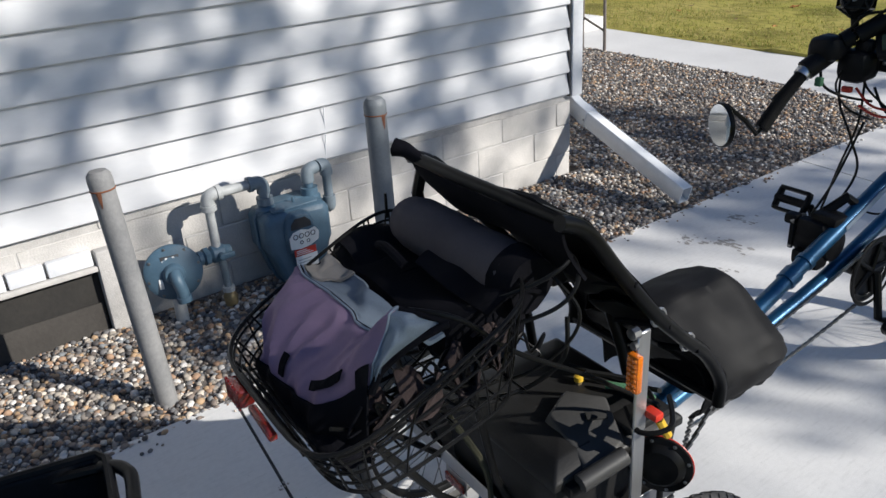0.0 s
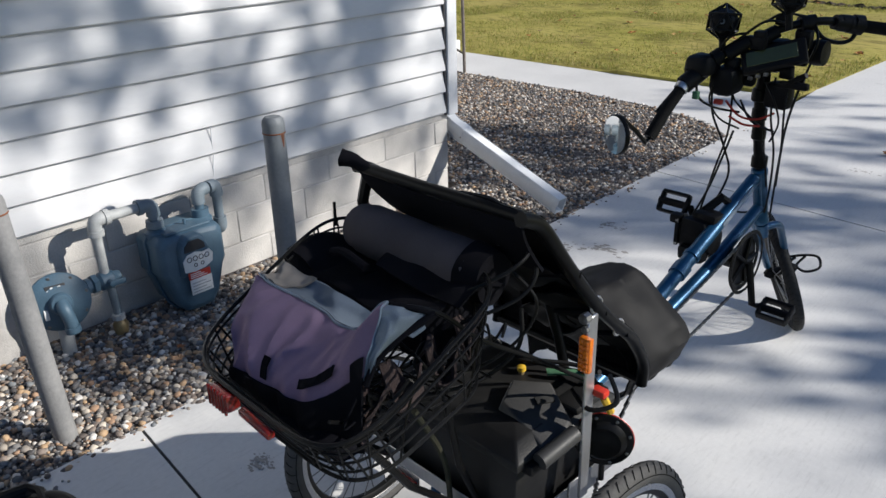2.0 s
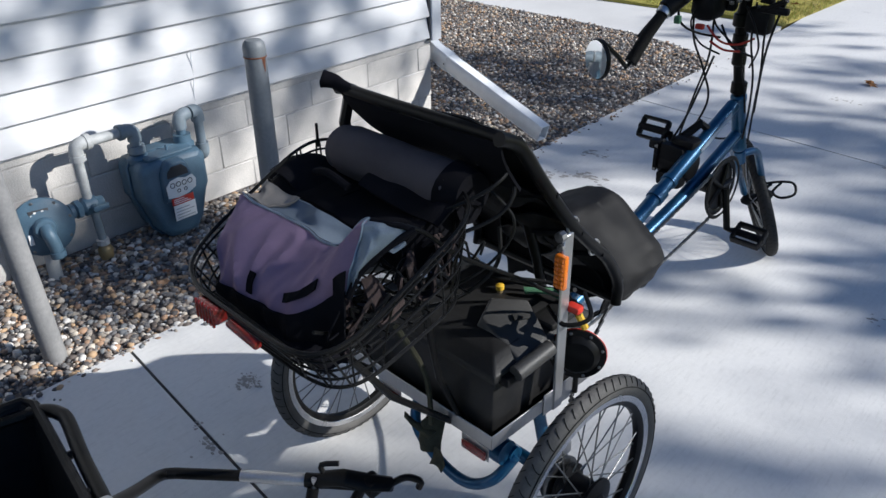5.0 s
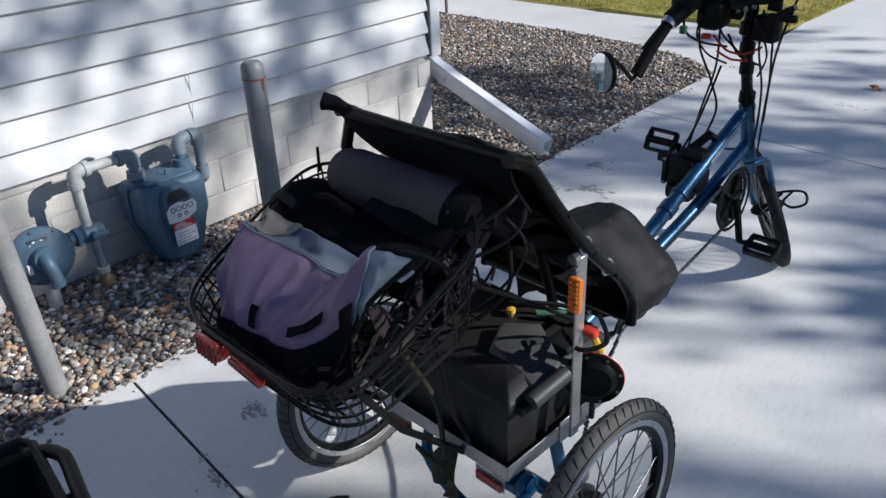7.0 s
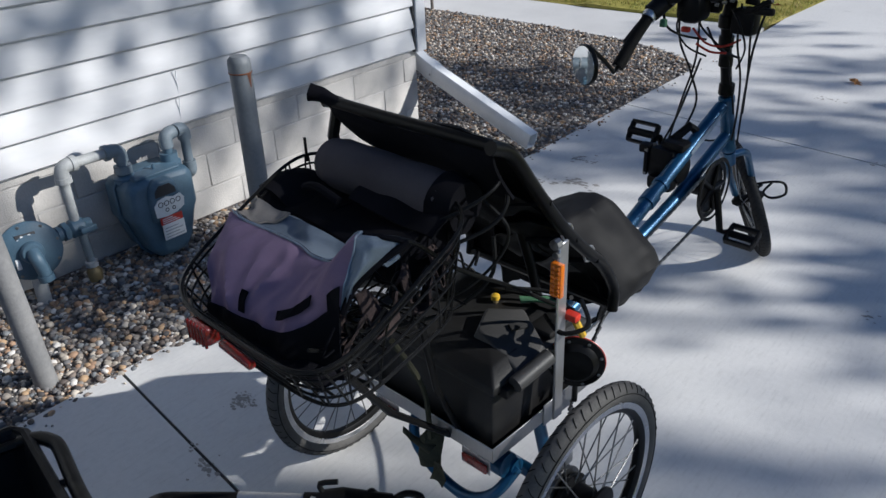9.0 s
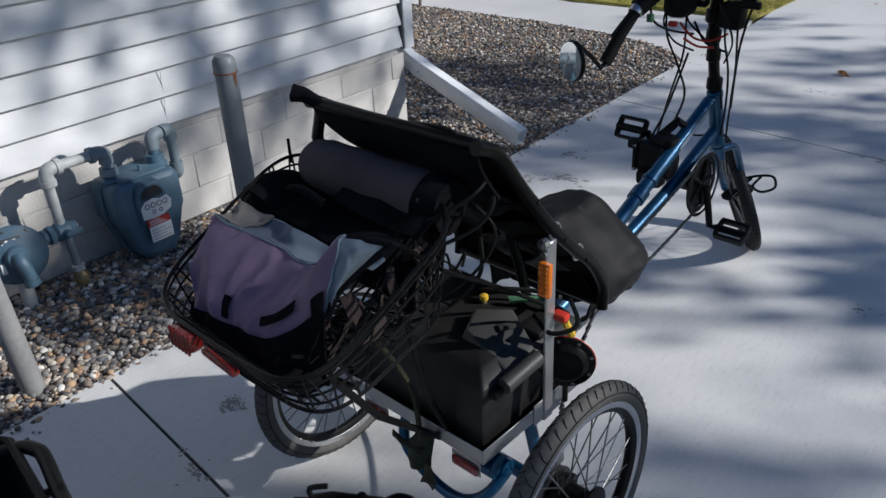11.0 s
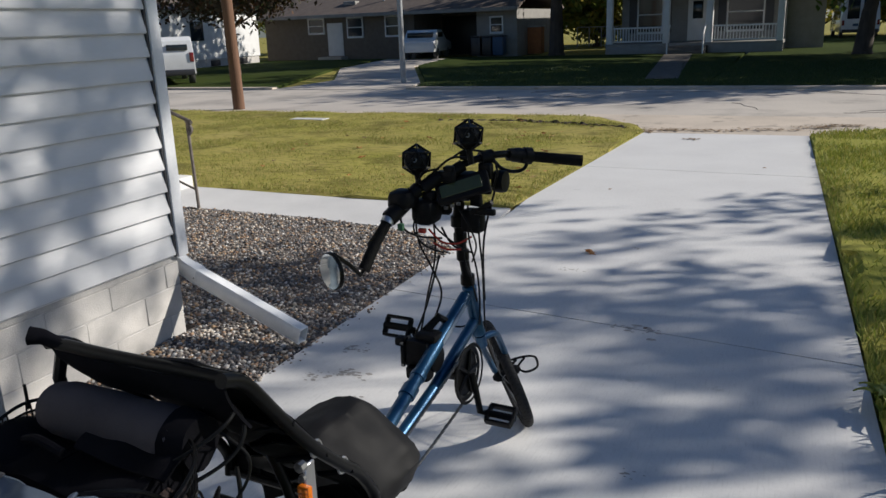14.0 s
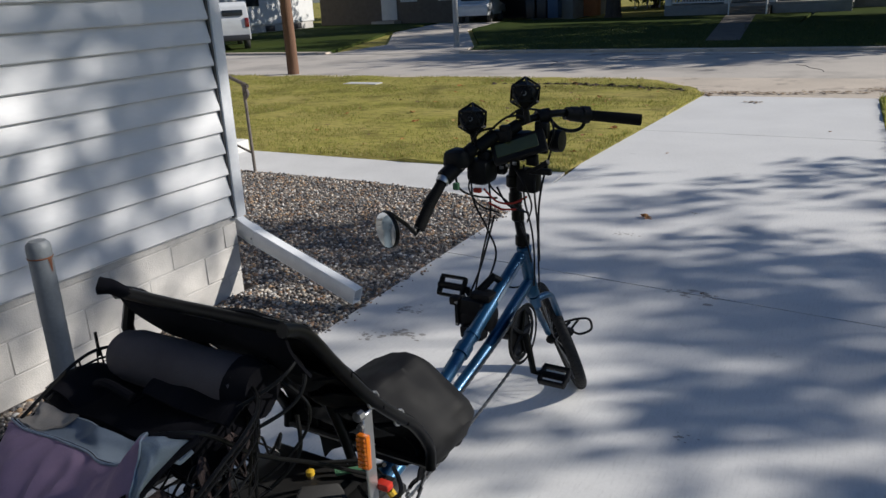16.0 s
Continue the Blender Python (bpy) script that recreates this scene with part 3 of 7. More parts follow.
tube([(x - 0.008 * abs(math.sin((z - 0.449) / COURSE * math.pi)), y, z) for x, y, z in pts], 0.0022, 5, b)
part("seam", b, M_trim, house)
# J channel and corner post
cp = thing("corner_post", "white vinyl outside corner post of the house", "trim", kind="structure")
part("post", bevel(box(-0.06, 0.038, 3.50, 3.575, 0.43, 3.5), 0.006), M_trim, cp)
# the channel's shadow is painted as a near-black strip
part("channel", box(-0.005, 0.026, 3.4855, 3.4985, 0.435, 3.5), M_cardark, cp, "channel edge painted dark as its shadow")
north = thing("wall_north", "white vinyl siding wall facing the street", "wall", kind="structure")
part("wall_core", box(-4.6, -0.061, 3.30, 3.535, -0.2, 3.5), M_siding, north)
part("porch_wing", box(-9.0, -4.62, -6.0, 6.9, -0.2, 3.5), M_siding, north)
tagged(part("wall_rear", box(-9, -0.19, -6.2, -6.0, -0.2, 3.5), M_siding), "plain white rear wall of the house", "wall", kind="structure")
rf = bmesh.new()
rings(rf, [[Vector((x, y, z)) for x, z in ((0.5, 3.42), (-4.5, 5.2), (-9.5, 3.42), (-9.5, 3.30), (-4.5, 5.08), (0.5, 3.30))] for y in (-6.6, 4.1)])
bmesh.ops.recalc_face_normals(rf, faces=rf.faces)
tagged(part("roof", rf, M_shingle, None, "", False), "brown shingle roof of the white house", "roof", kind="structure")

# downspout with elbow and extension
sp = thing("downspout", "white aluminium downspout with an elbow and long extension over gravel", "downspout")


def rect_loop(c, d, w, h):
    d = Vector(d).normalized()
    s = d.cross(Vector((0, 1, 0.05))).normalized() if abs(d.y) < 0.9 else Vector((1, 0, 0))
    s2 = d.cross(s).normalized()
    q = []
    for a, e in ((-1, -1), (1, -1), (1, 1), (-1, 1)):
        for da, de in ((0.9, 1.0), (1.0, 0.9)) if a * e > 0 else ((1.0, 0.9), (0.9, 1.0)):
            q.append(Vector(c) + s * (a * da * w / 2) + s2 * (e * de * h / 2))
    return q


path = [((-0.135, 3.60, 3.4), (0, 0, -1)), ((-0.135, 3.60, 0.50), (0, 0, -1)), ((-0.125, 3.60, 0.44), (0.3, 0, -1)), ((-0.085, 3.60, 0.385), (0.8, 0, -0.8)), ((-0.02, 3.595, 0.345), (1, -0.05, -0.42)), ((0.06, 3.585, 0.315), (1, -0.08, -0.36)), ((0.79, 3.518, 0.066), (1, -0.09, -0.34))]
b = bmesh.new()
rings(b, [rect_loop(c, d, 0.090, 0.066) for c, d in path], caps=False)
bmesh.ops.recalc_face_normals(b, faces=b.faces)
bmesh.ops.solidify(b, geom=list(b.faces), thickness=0.003)
part("pipe", b, M_spout, sp)
for z0 in (1.9, 0.80):
    part("strap", bevel(box(-0.175, -0.095, 3.535, 3.638, z0, z0 + 0.03), 0.002), M_trim, sp)
b = bmesh.new()
rings(b, [rect_loop(c, d, 0.096, 0.072) for c, d in (((0.03, 3.588, 0.327), (1, -0.08, -0.36)), ((0.09, 3.582, 0.305), (1, -0.09, -0.34)))], caps=False)
bmesh.ops.recalc_face_normals(b, faces=b.faces)
bmesh.ops.solidify(b, geom=list(b.faces), thickness=0.003)
part("collar", b, M_spout, sp)
part("screw", lathe([(0.002, -0.004), (0.005, -0.002), (0.004, 0.002)], 8, "y", (0.075, 3.548, 0.30)), M_steel, sp)

# front steps with an iron handrail
steps = thing("front_steps", "low concrete front steps", "steps", kind="structure")
part("step", bevel(box(-3.6, -2.95, 6.10, 6.98, -0.05, 0.12), 0.01), M_walk, steps)
part("step", bevel(box(-4.4, -3.30, 6.10, 6.98, -0.05, 0.29), 0.01), M_walk, steps)
rail = thing("handrail", "grey-brown iron handrail beside the front steps", "handrail")
part("post", tube([(-2.14, 6.12, -0.02), (-2.16, 6.12, 0.80)], 0.015, 8), M_iron, rail)
part("post", tube([(-2.42, 6.12, -0.02), (-2.42, 6.12, 0.88)], 0.013, 8), M_iron, rail)
part("top_rail", tube([(-4.2, 6.12, 1.58), (-2.28, 6.12, 0.88), (-2.17, 6.12, 0.82), (-2.12, 6.12, 0.75), (-2.15, 6.12, 0.70)], 0.018, 8, smooth=4), M_iron, rail)
part("lower_rail", tube([(-3.1, 6.12, 0.52), (-2.14, 6.12, 0.17)], 0.011, 8), M_iron, rail)


# ---- the recumbent trike ----
TX, TY, TTURN = 2.022, 1.413, -3.4
TM = pose(TX, TY, 0, 0, 0, TTURN)
trike = thing("recumbent_trike", "blue recumbent delta trike with black seat and basket", "tricycle", TX, TY, 0, TTURN)


def wheel(name, x, y, r, rim_mat, label, steer=0.0, lean=0.0, tr=0.025, spokes=20, tread=True, motor=False, rubber=M_rubber):
    w = part(name, ring_torus(r - tr, tr, (0, 0, 0), "x", 64, 12, flat=0.92), rubber, trike, label)
    w.matrix_local = pose(x, y, r * math.cos(radians(lean)), 0, 0, steer) @ pose(0, 0, 0, 0, -lean, 0)
    if tread:
        b = bmesh.new()
        for i in range(64):
            a = 2 * math.pi * i / 64
            for s in (-1, 1):
                lo = -1.25 if i % 2 else -0.95
                path = []
                for k in range(7):
                    th = s * (0.12 + (abs(lo) - 0.12) * k / 6)
                    da = a + s * 0.02 + 0.05 * math.sin(abs(th) * 1.5)
                    rr = r - tr + (tr + 0.0004) * math.cos(th)
                    path.append(Vector((0.92 * (tr + 0.0004) * math.sin(th), rr * math.cos(da), rr * math.sin(da))))
                tube(path, 0.0009, 4, b)
        for s in (-1, 1):
            ring_torus(r - tr + tr * math.cos(1.35), 0.0012, (s * 0.92 * tr * math.sin(1.35), 0, 0), "x", 64, 4, b)
        part("tread", b, M_grip, w, "dark slanted tread grooves")
    R = r - 2 * tr + 0.006
    n = 64

    def turned(prof):
        q = bmesh.new()
        rings(q, [[Vector((h, rr * math.cos(2 * math.pi * i / n), rr * math.sin(2 * math.pi * i / n))) for rr, h in prof] for i in range(n)], True)
        bmesh.ops.recalc_face_normals(q, faces=q.faces)
        return q

    rim = part("rim", turned([(R - 0.001, -0.012), (R - 0.016, -0.0135), (R - 0.027, -0.007), (R - 0.029, 0.0), (R - 0.027, 0.007), (R - 0.016, 0.0135), (R - 0.001, 0.012)]), M_blackpaint, w, "black rim with bright brake bands")
    if rim_mat is not M_blackpaint:
        for s in (-1, 1):
            part("brake_band", turned([(R + 0.001, s * 0.0125), (R, s * 0.0160), (R - 0.013, s * 0.0158), (R - 0.0145, s * 0.0140)]), rim_mat, rim)
    hr = 0.045 if motor else 0.022
    part("hub", lathe([(0.008, -0.06), (0.02, -0.045), (hr, -0.03), (hr * 0.75, -0.02), (hr * 0.75, 0.02), (hr, 0.03), (0.02, 0.045), (0.008, 0.06)], 20, "x"), M_black if not motor else M_blackpaint, w)
    b = bmesh.new()
    for i in range(spokes):
        a = 2 * math.pi * i / spokes
        s = 1 if i % 2 else -1
        a2 = a + (0.9 if (i // 2) % 2 else -0.9)
        tube([(s * 0.028, hr * 0.9 * math.cos(a2), hr * 0.9 * math.sin(a2)), (s * 0.003, (R - 0.024) * math.cos(a), (R - 0.024) * math.sin(a))], 0.0017, 5, b)
    part("spokes", b, M_steel, w)
    part("valve", tube([(0, 0.35 * (R - 0.02), -0.94 * (R - 0.02)), (0, 0.35 * (R - 0.06), -0.94 * (R - 0.06))], 0.003, 6), M_black, w)
    return w


wheel("rear_wheel", -0.375, -0.03, 0.262, M_rim, "spoked rear wheel with black tyre and bright rim", spokes=32, tr=0.022)
rw = wheel("rear_wheel", 0.375, -0.03, 0.268, M_rim, "spoked rear wheel with black tyre and bright rim", spokes=32, tr=0.022)
b = lathe([(0.012, -0.075), (0.05, -0.07), (0.052, -0.066), (0.046, -0.064), (0.046, -0.058), (0.055, -0.056), (0.055, -0.05), (0.02, -0.045)], 26, "x")
part("sprocket", b, M_steel, rw, "dark chain sprocket")
part("hub_shell", lathe([(0.030, -0.044), (0.048, -0.040), (0.050, -0.030), (0.034, -0.022), (0.034, 0.022), (0.052, 0.032), (0.052, 0.038), (0.020, 0.044)], 26, "x"), M_black, rw, "thick dark gear hub")
part("brake_caliper", lumpy(bevel(box(-0.085, -0.052, -0.035, 0.03, 0.055, 0.095), 0.008), 0.005, 25), M_alu, rw, "small metal caliper")
part("axle_nut", lathe([(0.006, 0.06), (0.014, 0.062), (0.014, 0.075), (0.006, 0.082)], 6, "x"), M_black, rw)
fw = wheel("front_wheel", -0.068, 1.71, 0.232, M_blackpaint, "small black front wheel, steered to one side", steer=37, lean=19, spokes=24, tr=0.023, rubber=M_tyre)

# frame tubes
fr = part("frame", tube([(0, 0.02, 0.30), (0, 0.35, 0.37), (0, 0.66, 0.475), (0, 0.70, 0.50), (0, 1.215, 0.722)], 0.021, 14), M_blue, trike, "metallic blue tubular frame")
part("lower_tube", tube([(0.0, 0.40, 0.35), (0.0, 0.72, 0.425), (0, 0.97, 0.492), (0, 1.292, 0.617)], 0.019, 14), M_blue, fr)
part("head_tube", lathe([(0.021, -0.105), (0.025, -0.1), (0.025, -0.085), (0.022, -0.08), (0.022, 0.08), (0.025, 0.085), (0.025, 0.1), (0.02, 0.105)], 18), M_blue, fr).matrix_local = Matrix.Translation((0, 1.277, 0.652)) @ Matrix.Rotation(radians(19), 4, "X")
part("boom_collar", tube([(0, 0.80, 0.543), (0, 0.835, 0.558)], 0.026, 14), M_blue, fr)
part("boom_collar", tube([(0, 0.87, 0.573), (0, 0.885, 0.579)], 0.025, 14), M_blue, fr)
part("lettering", box(0.0185, 0.0225, -0.09, 0.09, -0.008, 0.008, 0.001), M_piping, fr, "pale illegible decal").matrix_local = Matrix.Translation((0.0, 1.09, 0.672)) @ Matrix.Rotation(radians(23.3), 4, "X")
part("fork", tube([(0, 1.318, 0.545), (0, 1.335, 0.50)], 0.02, 12), M_blue, trike, "blue front fork")
for s in (-1, 1):
    q = Vector((-0.068, 1.71, 0.219)) + Vector((math.cos(radians(37)), math.sin(radians(37)), -0.34)) * (0.050 if s < 0 else 0.030) * s
    k = Vector((math.cos(radians(37)), math.sin(radians(37)), -0.2)) * (0.042 * s)
    part("fork_blade", tube([Vector((0, 1.335, 0.525)), Vector((-0.02, 1.39, 0.525)) + k, Vector((-0.035, 1.48, 0.45)) + k, q], 0.0125, 10, smooth=4), M_blue, trike)

ax = part("axle", tube([(-0.33, -0.03, 0.264), (0.33, -0.03, 0.264)], 0.016, 12), M_blue, trike, "blue rear axle tube")
for s in (-1, 1):
    part("bearing", lathe([(0.016, -0.03), (0.03, -0.028), (0.03, 0.028), (0.016, 0.03)], 18, "x", (s * 0.30, -0.03, 0.264)), M_blue, ax)
    part("axle_stay", tube([(s * 0.29, -0.03, 0.27), (s * 0.265, -0.05, 0.447)], 0.014, 10), M_blue, trike)
    part("seat_stay", tube([(s * 0.10, 0.02, 0.30), (s * 0.15, 0.10, 0.55), (s * 0.15, 0.02, 0.845)], 0.011, 10, smooth=4), M_blackpaint, trike)
part("rear_crossbar", tube([(-0.27, -0.14, 0.385), (0.285, -0.14, 0.385)], 0.019, 14), M_blue, trike, "blue rear cross tube")
part("end_clamp", lathe([(0.012, -0.03), (0.027, -0.028), (0.027, 0.028), (0.012, 0.03)], 18, "x", (0.25, -0.16, 0.40)), M_blue, trike)
part("hitch_loop", tube([(0.04, -0.15, 0.44), (0.045, -0.19, 0.40), (0.07, -0.205, 0.355), (0.15, -0.21, 0.315), (0.22, -0.21, 0.315), (0.27, -0.19, 0.345), (0.285, -0.14, 0.385)], 0.012, 10, smooth=5), M_blue, trike, "bent blue hitch tube")

# cargo tray of aluminium angle
tray = part("cargo_tray", bmesh.new(), M_alu, trike, "bright aluminium angle tray")
for (x0, x1, y0, y1) in ((-0.285, 0.285, -0.215, -0.212), (-0.285, 0.285, 0.112, 0.115), (0.282, 0.285, -0.215, 0.115), (-0.285, -0.282, -0.215, 0.115)):
    part("tray_rail", bevel(box(x0, x1, y0, y1, 0.447, 0.480), 0.001, 1), M_alu, tray)
part("tray_floor", box(-0.28, 0.28, -0.211, 0.111, 0.447, 0.451), M_black, tray)
part("corner_plate", bevel(box(0.2855, 0.2885, -0.060, 0.030, 0.440, 0.492), 0.001, 1), M_alu, tray, "small drilled aluminium plate")
for x in (-0.008, 0.243):
    rr = part("red_reflector", bevel(box(x - 0.032, x + 0.032, -0.224, -0.217, 0.417, 0.438), 0.003), M_red, tray, "small oblong red reflector")
    part("bracket", box(x - 0.036, x + 0.036, -0.2165, -0.2155, 0.414, 0.448), M_alu, rr)

# upright flat bar with the amber reflector
bar = part("reflector_post", bevel(box(0.316, 0.322, -0.074, -0.046, 0.482, 0.872), 0.002, 1), M_alu, trike, "flat aluminium post")
ref = part("amber_reflector", bevel(box(0.312, 0.336, -0.088, -0.075, 0.772, 0.840), 0.003), M_amber, bar, "oblong amber reflector")
for i in range(2):
    for k in range(7):
        part("lens_cell", box(0.3140 + i * 0.0105, 0.3230 + i * 0.0105, -0.091, -0.087, 0.7745 + k * 0.0090, 0.7825 + k * 0.0090, 0.0015, 1), M_amber, ref)
part("bolt", lathe([(0.004, -0.01), (0.010, -0.008), (0.010, 0.006), (0.005, 0.01)], 8, "y", (0.319, -0.08, 0.875)), M_steel, bar)
part("bolt", lathe([(0.003, -0.004), (0.007, -0.003), (0.007, 0.004)], 8, "y", (0.319, -0.080, 0.852)), M_steel, bar)
horn = part("horn", lathe([(0.018, -0.022), (0.045, -0.014), (0.055, 0.0), (0.057, 0.005), (0.057, 0.009), (0.045, 0.010), (0.041, 0.015), (0.034, 0.020), (0.022, 0.018), (0.008, 0.021)], 40, "x"), M_blackpaint, trike, "round black disc horn beside the post")
horn.matrix_local = Matrix.Translation((0.318, 0.0, 0.585)) @ Matrix.Rotation(radians(-58), 4, "Z")
part("red_edge", ring_torus(0.0570, 0.0016, (0.003, 0, 0), "x", 40, 6), M_redpaint, horn)
for k in range(8):
    a = k * math.pi / 4 + 0.3
    part("screw", lathe([(0.0035, 0.008), (0.0035, 0.011), (0.002, 0.012)], 8, "x", (0, 0.051 * math.cos(a), 0.051 * math.sin(a))), M_steel, horn)
part("bracket", tube([(-0.016, 0, -0.02), (-0.020, 0, -0.06), (-0.020, 0, -0.115)], 0.006, 8), M_blackpaint, horn)

# seat: black tube frame with a mesh back and pockets
SL, SR = -0.168, 0.250
side = [(-0.172, 1.062), (-0.12, 1.035), (-0.05, 0.945), (0.04, 0.835), (0.12, 0.755), (0.185, 0.695), (0.235, 0.615), (0.235, 0.56)]
seat = part("seat_frame", tube([(SR, y, z) for y, z in side], 0.013, 10, smooth=4), M_blackpaint, trike, "black tubular seat frame")
part("seat_frame_side", tube([(SL, y, z) for y, z in side], 0.013, 10, smooth=4), M_blackpaint, seat)
part("top_bar", tube([(SL, -0.172, 1.064), (0, -0.17, 1.062), (SR, -0.155, 1.058)], 0.012, 10), M_blackpaint, seat)
part("top_cap", lumpy(tube([(SL - 0.016, -0.192, 1.082), (SL - 0.010, -0.188, 1.080), (SL + 0.002, -0.18, 1.074), (SL + 0.026, -0.172, 1.066), (SL + 0.06, -0.168, 1.060)], 0.019, 12, r1=0.011, smooth=3), 0.004, 40), M_fabric, seat)
part("cross_bar", tube([(SL, 0.04, 0.835), (SR, 0.04, 0.835)], 0.010, 8), M_blackpaint, seat)
part("cross_bar", tube([(SL, 0.235, 0.57), (SR, 0.235, 0.57)], 0.010, 8), M_blackpaint, seat)
sp2 = smooth_path([Vector((0, y, z)) for y, z in side], 6)


def seatback(u, v):
    p = sp2[min(len(sp2) - 1, int(v * (len(sp2) - 1)))]
    sag = 0.035 * math.sin(u * math.pi) * (0.35 + math.sin(v * math.pi))
    w = 0.012 * noise.noise(Vector((u * 3.2, v * 5.0, 6.4))) + 0.005 * noise.noise(Vector((u * 9, v * 12, 1.9)))
    return Vector((SL + (SR - SL) * u, p.y + 0.014 - sag * 0.5 + 0.6 * w, p.z - sag * 0.3 + 0.010 + w))


back = part("seat_back", sheet(seatback, 16, 40, 0.004), M_mesh, seat, "taut black mesh seat back")


def flap(u, v):
    a = Vector((SL + 0.01 + (SR - SL - 0.02) * u, -0.176 + 0.02 * u, 1.071 - 0.006 * u))
    q = Vector((SL + 0.05 + (SR - SL - 0.03) * u, -0.135 - 0.01 * math.sin(u * 9), 0.985 - 0.02 * u))
    return a.lerp(q, v) + Vector((0, -0.02 * math.sin(v * math.pi), 0.01 * math.sin(v * math.pi)))


part("top_flap", sheet(flap, 16, 8, 0.006), M_fabric, back, "black fabric wrapped over the top of the seat")
for x0, x1, y0, z0, dz in ((0.03, 0.12, -0.045, 0.88, 0.07), (0.11, 0.21, 0.02, 0.80, 0.07), (0.03, 0.13, 0.09, 0.72, 0.07), (0.13, 0.22, -0.06, 0.90, 0.06), (0.12, 0.21, 0.10, 0.70, 0.06), (-0.08, 0.02, 0.03, 0.80, 0.08)):
    b = sheet(lambda u, v: Vector((x0 + (x1 - x0) * u, y0 - 0.03 * math.sin(u * math.pi) + 0.07 * (1 - v), z0 - 0.03 + dz * v - 0.01 * math.sin(u * 6))), 8, 6, 0.003)
    part("back_strap", lumpy(b, 0.012, 24), M_vinyl, back)
for k, (y, z) in enumerate(((-0.02, 0.915), (0.07, 0.805), (0.15, 0.725))):
    part("lacing", tube([(SR + 0.012, y, z), (SR - 0.03, y - 0.02, z - 0.005), (SR - 0.09, y - 0.03, z - 0.02)], 0.006, 6), M_fabric, seat)
for y, z in ((0.05, 0.825), (0.13, 0.745)):
    part("tie_wrap", ring_torus(0.016, 0.003, (SR, y, z), "x", 14, 6), M_alu, seat)
part("strut", tube([(SL + 0.01, -0.15, 1.05), (SL + 0.005, -0.165, 0.99), (SL + 0.02, -0.14, 0.80)], 0.012, 8), M_blackpaint, seat)

# seat base under a grey rain cover


SEC = [(-0.06, 0.50), (-0.076, 0.56), (-0.074, 0.625), (-0.050, 0.676), (0.0, 0.699), (0.045, 0.711), (0.085, 0.706), (0.150, 0.655), (0.208, 0.605), (0.224, 0.56), (0.214, 0.515), (0.19, 0.49)]


def cover(u, v):
    """u round the section from the left hem over the ridge to the right hem, v from back to front."""
    f = u * (len(SEC) - 1)
    i = min(int(f), len(SEC) - 2)
    x, z = (SEC[i][k] + (SEC[i + 1][k] - SEC[i][k]) * (f - i) for k in (0, 1))
    front = max(0.0, (v - 0.66) / 0.34)
    k = 1 - 0.40 * front ** 1.8
    zz = 0.51 + (z - 0.51) * (1 - 0.66 * front ** 1.25) * (0.94 + 0.06 * min(1, v / 0.4))
    p = Vector((0.07 + (x - 0.07) * k, 0.235 + 0.335 * v, zz))
    w = 0.010 * noise.noise(Vector((u * 5, v * 2.5, 3.1))) + 0.005 * noise.noise(Vector((u * 14, v * 6, 7.7)))
    hem = 0.010 * math.sin(v * 26) * max(0, abs(u - 0.5) * 2 - 0.75) * 4
    return p + Vector((w, 0, w + hem * 0.6))


base = part("seat_base", sheet(cover, 44, 30, 0.004), M_vinyl, trike, "padded seat base under a grey vinyl cover")
part("cushion", bevel(box(-0.05, 0.18, 0.25, 0.50, 0.515, 0.60), 0.03), M_fabric, base)
part("cover_hem", tube([cover(1.0, i / 30) for i in range(31)], 0.005, 6), M_vinyl, base)

# cranks, chain, motor
BB = Vector((0, 1.098, 0.502))
b = ring_torus(0.084, 0.010, BB + Vector((0.057, 0, 0)), "x", 48, 8, flat=0.3)
for k in range(5):
    a = 2 * math.pi * k / 5
    tube([BB + Vector((0.057, 0.0, 0.0)), BB + Vector((0.057, 0.08 * math.cos(a), 0.08 * math.sin(a)))], 0.009, 6, b, r1=0.006)
crank = part("chainring", b, M_blackpaint, trike, "black chainring")
part("small_chainring", ring_torus(0.052, 0.007, BB + Vector((0.047, 0, 0)), "x", 36, 8, flat=0.3), M_steel, crank)
part("guard_plate", lathe([(0.030, -0.0015), (0.078, -0.0015), (0.078, 0.0015), (0.030, 0.0015)], 40, "x", BB + Vector((0.052, 0, 0))), M_blackpaint, crank, "dark chain guard plate")
part("chain_guard", ring_torus(0.096, 0.006, BB + Vector((0.066, 0, 0)), "x", 48, 6, flat=0.4), M_black, crank)
part("bottom_bracket", lathe([(0.024, -0.05), (0.03, -0.045), (0.03, 0.045), (0.024, 0.05)], 18, "x", BB), M_blackpaint, trike)
part("crank_arm", tube([BB + Vector((0.075, 0, 0)), BB + Vector((0.10, 0.0, -0.13)), BB + Vector((0.125, 0.002, -0.13))], 0.011, 8), M_blackpaint, crank)
part("crank_arm", tube([BB + Vector((-0.075, 0, 0)), Vector((-0.105, 1.036, 0.654))], 0.011, 8), M_blackpaint, crank)


def pedal(x, y, z, tilt):
    m = Matrix.Translation((x, y, z)) @ Matrix.Rotation(tilt, 4, "X")
    p = part("pedal", tube([(-0.05, 0, 0), (0.05, 0, 0)], 0.012, 10), M_black, trike, "black cage pedal")
    p.matrix_local = m
    for s in (-1, 1):
        part("pedal_cage", bevel(box(-0.046, 0.046, s * 0.031 - 0.005, s * 0.031 + 0.005, -0.013, 0.013), 0.004), M_black, p)
        part("pedal_cage", bevel(box(s * 0.043 - 0.006, s * 0.043 + 0.006, -0.030, 0.030, -0.012, 0.012), 0.005), M_black, p)


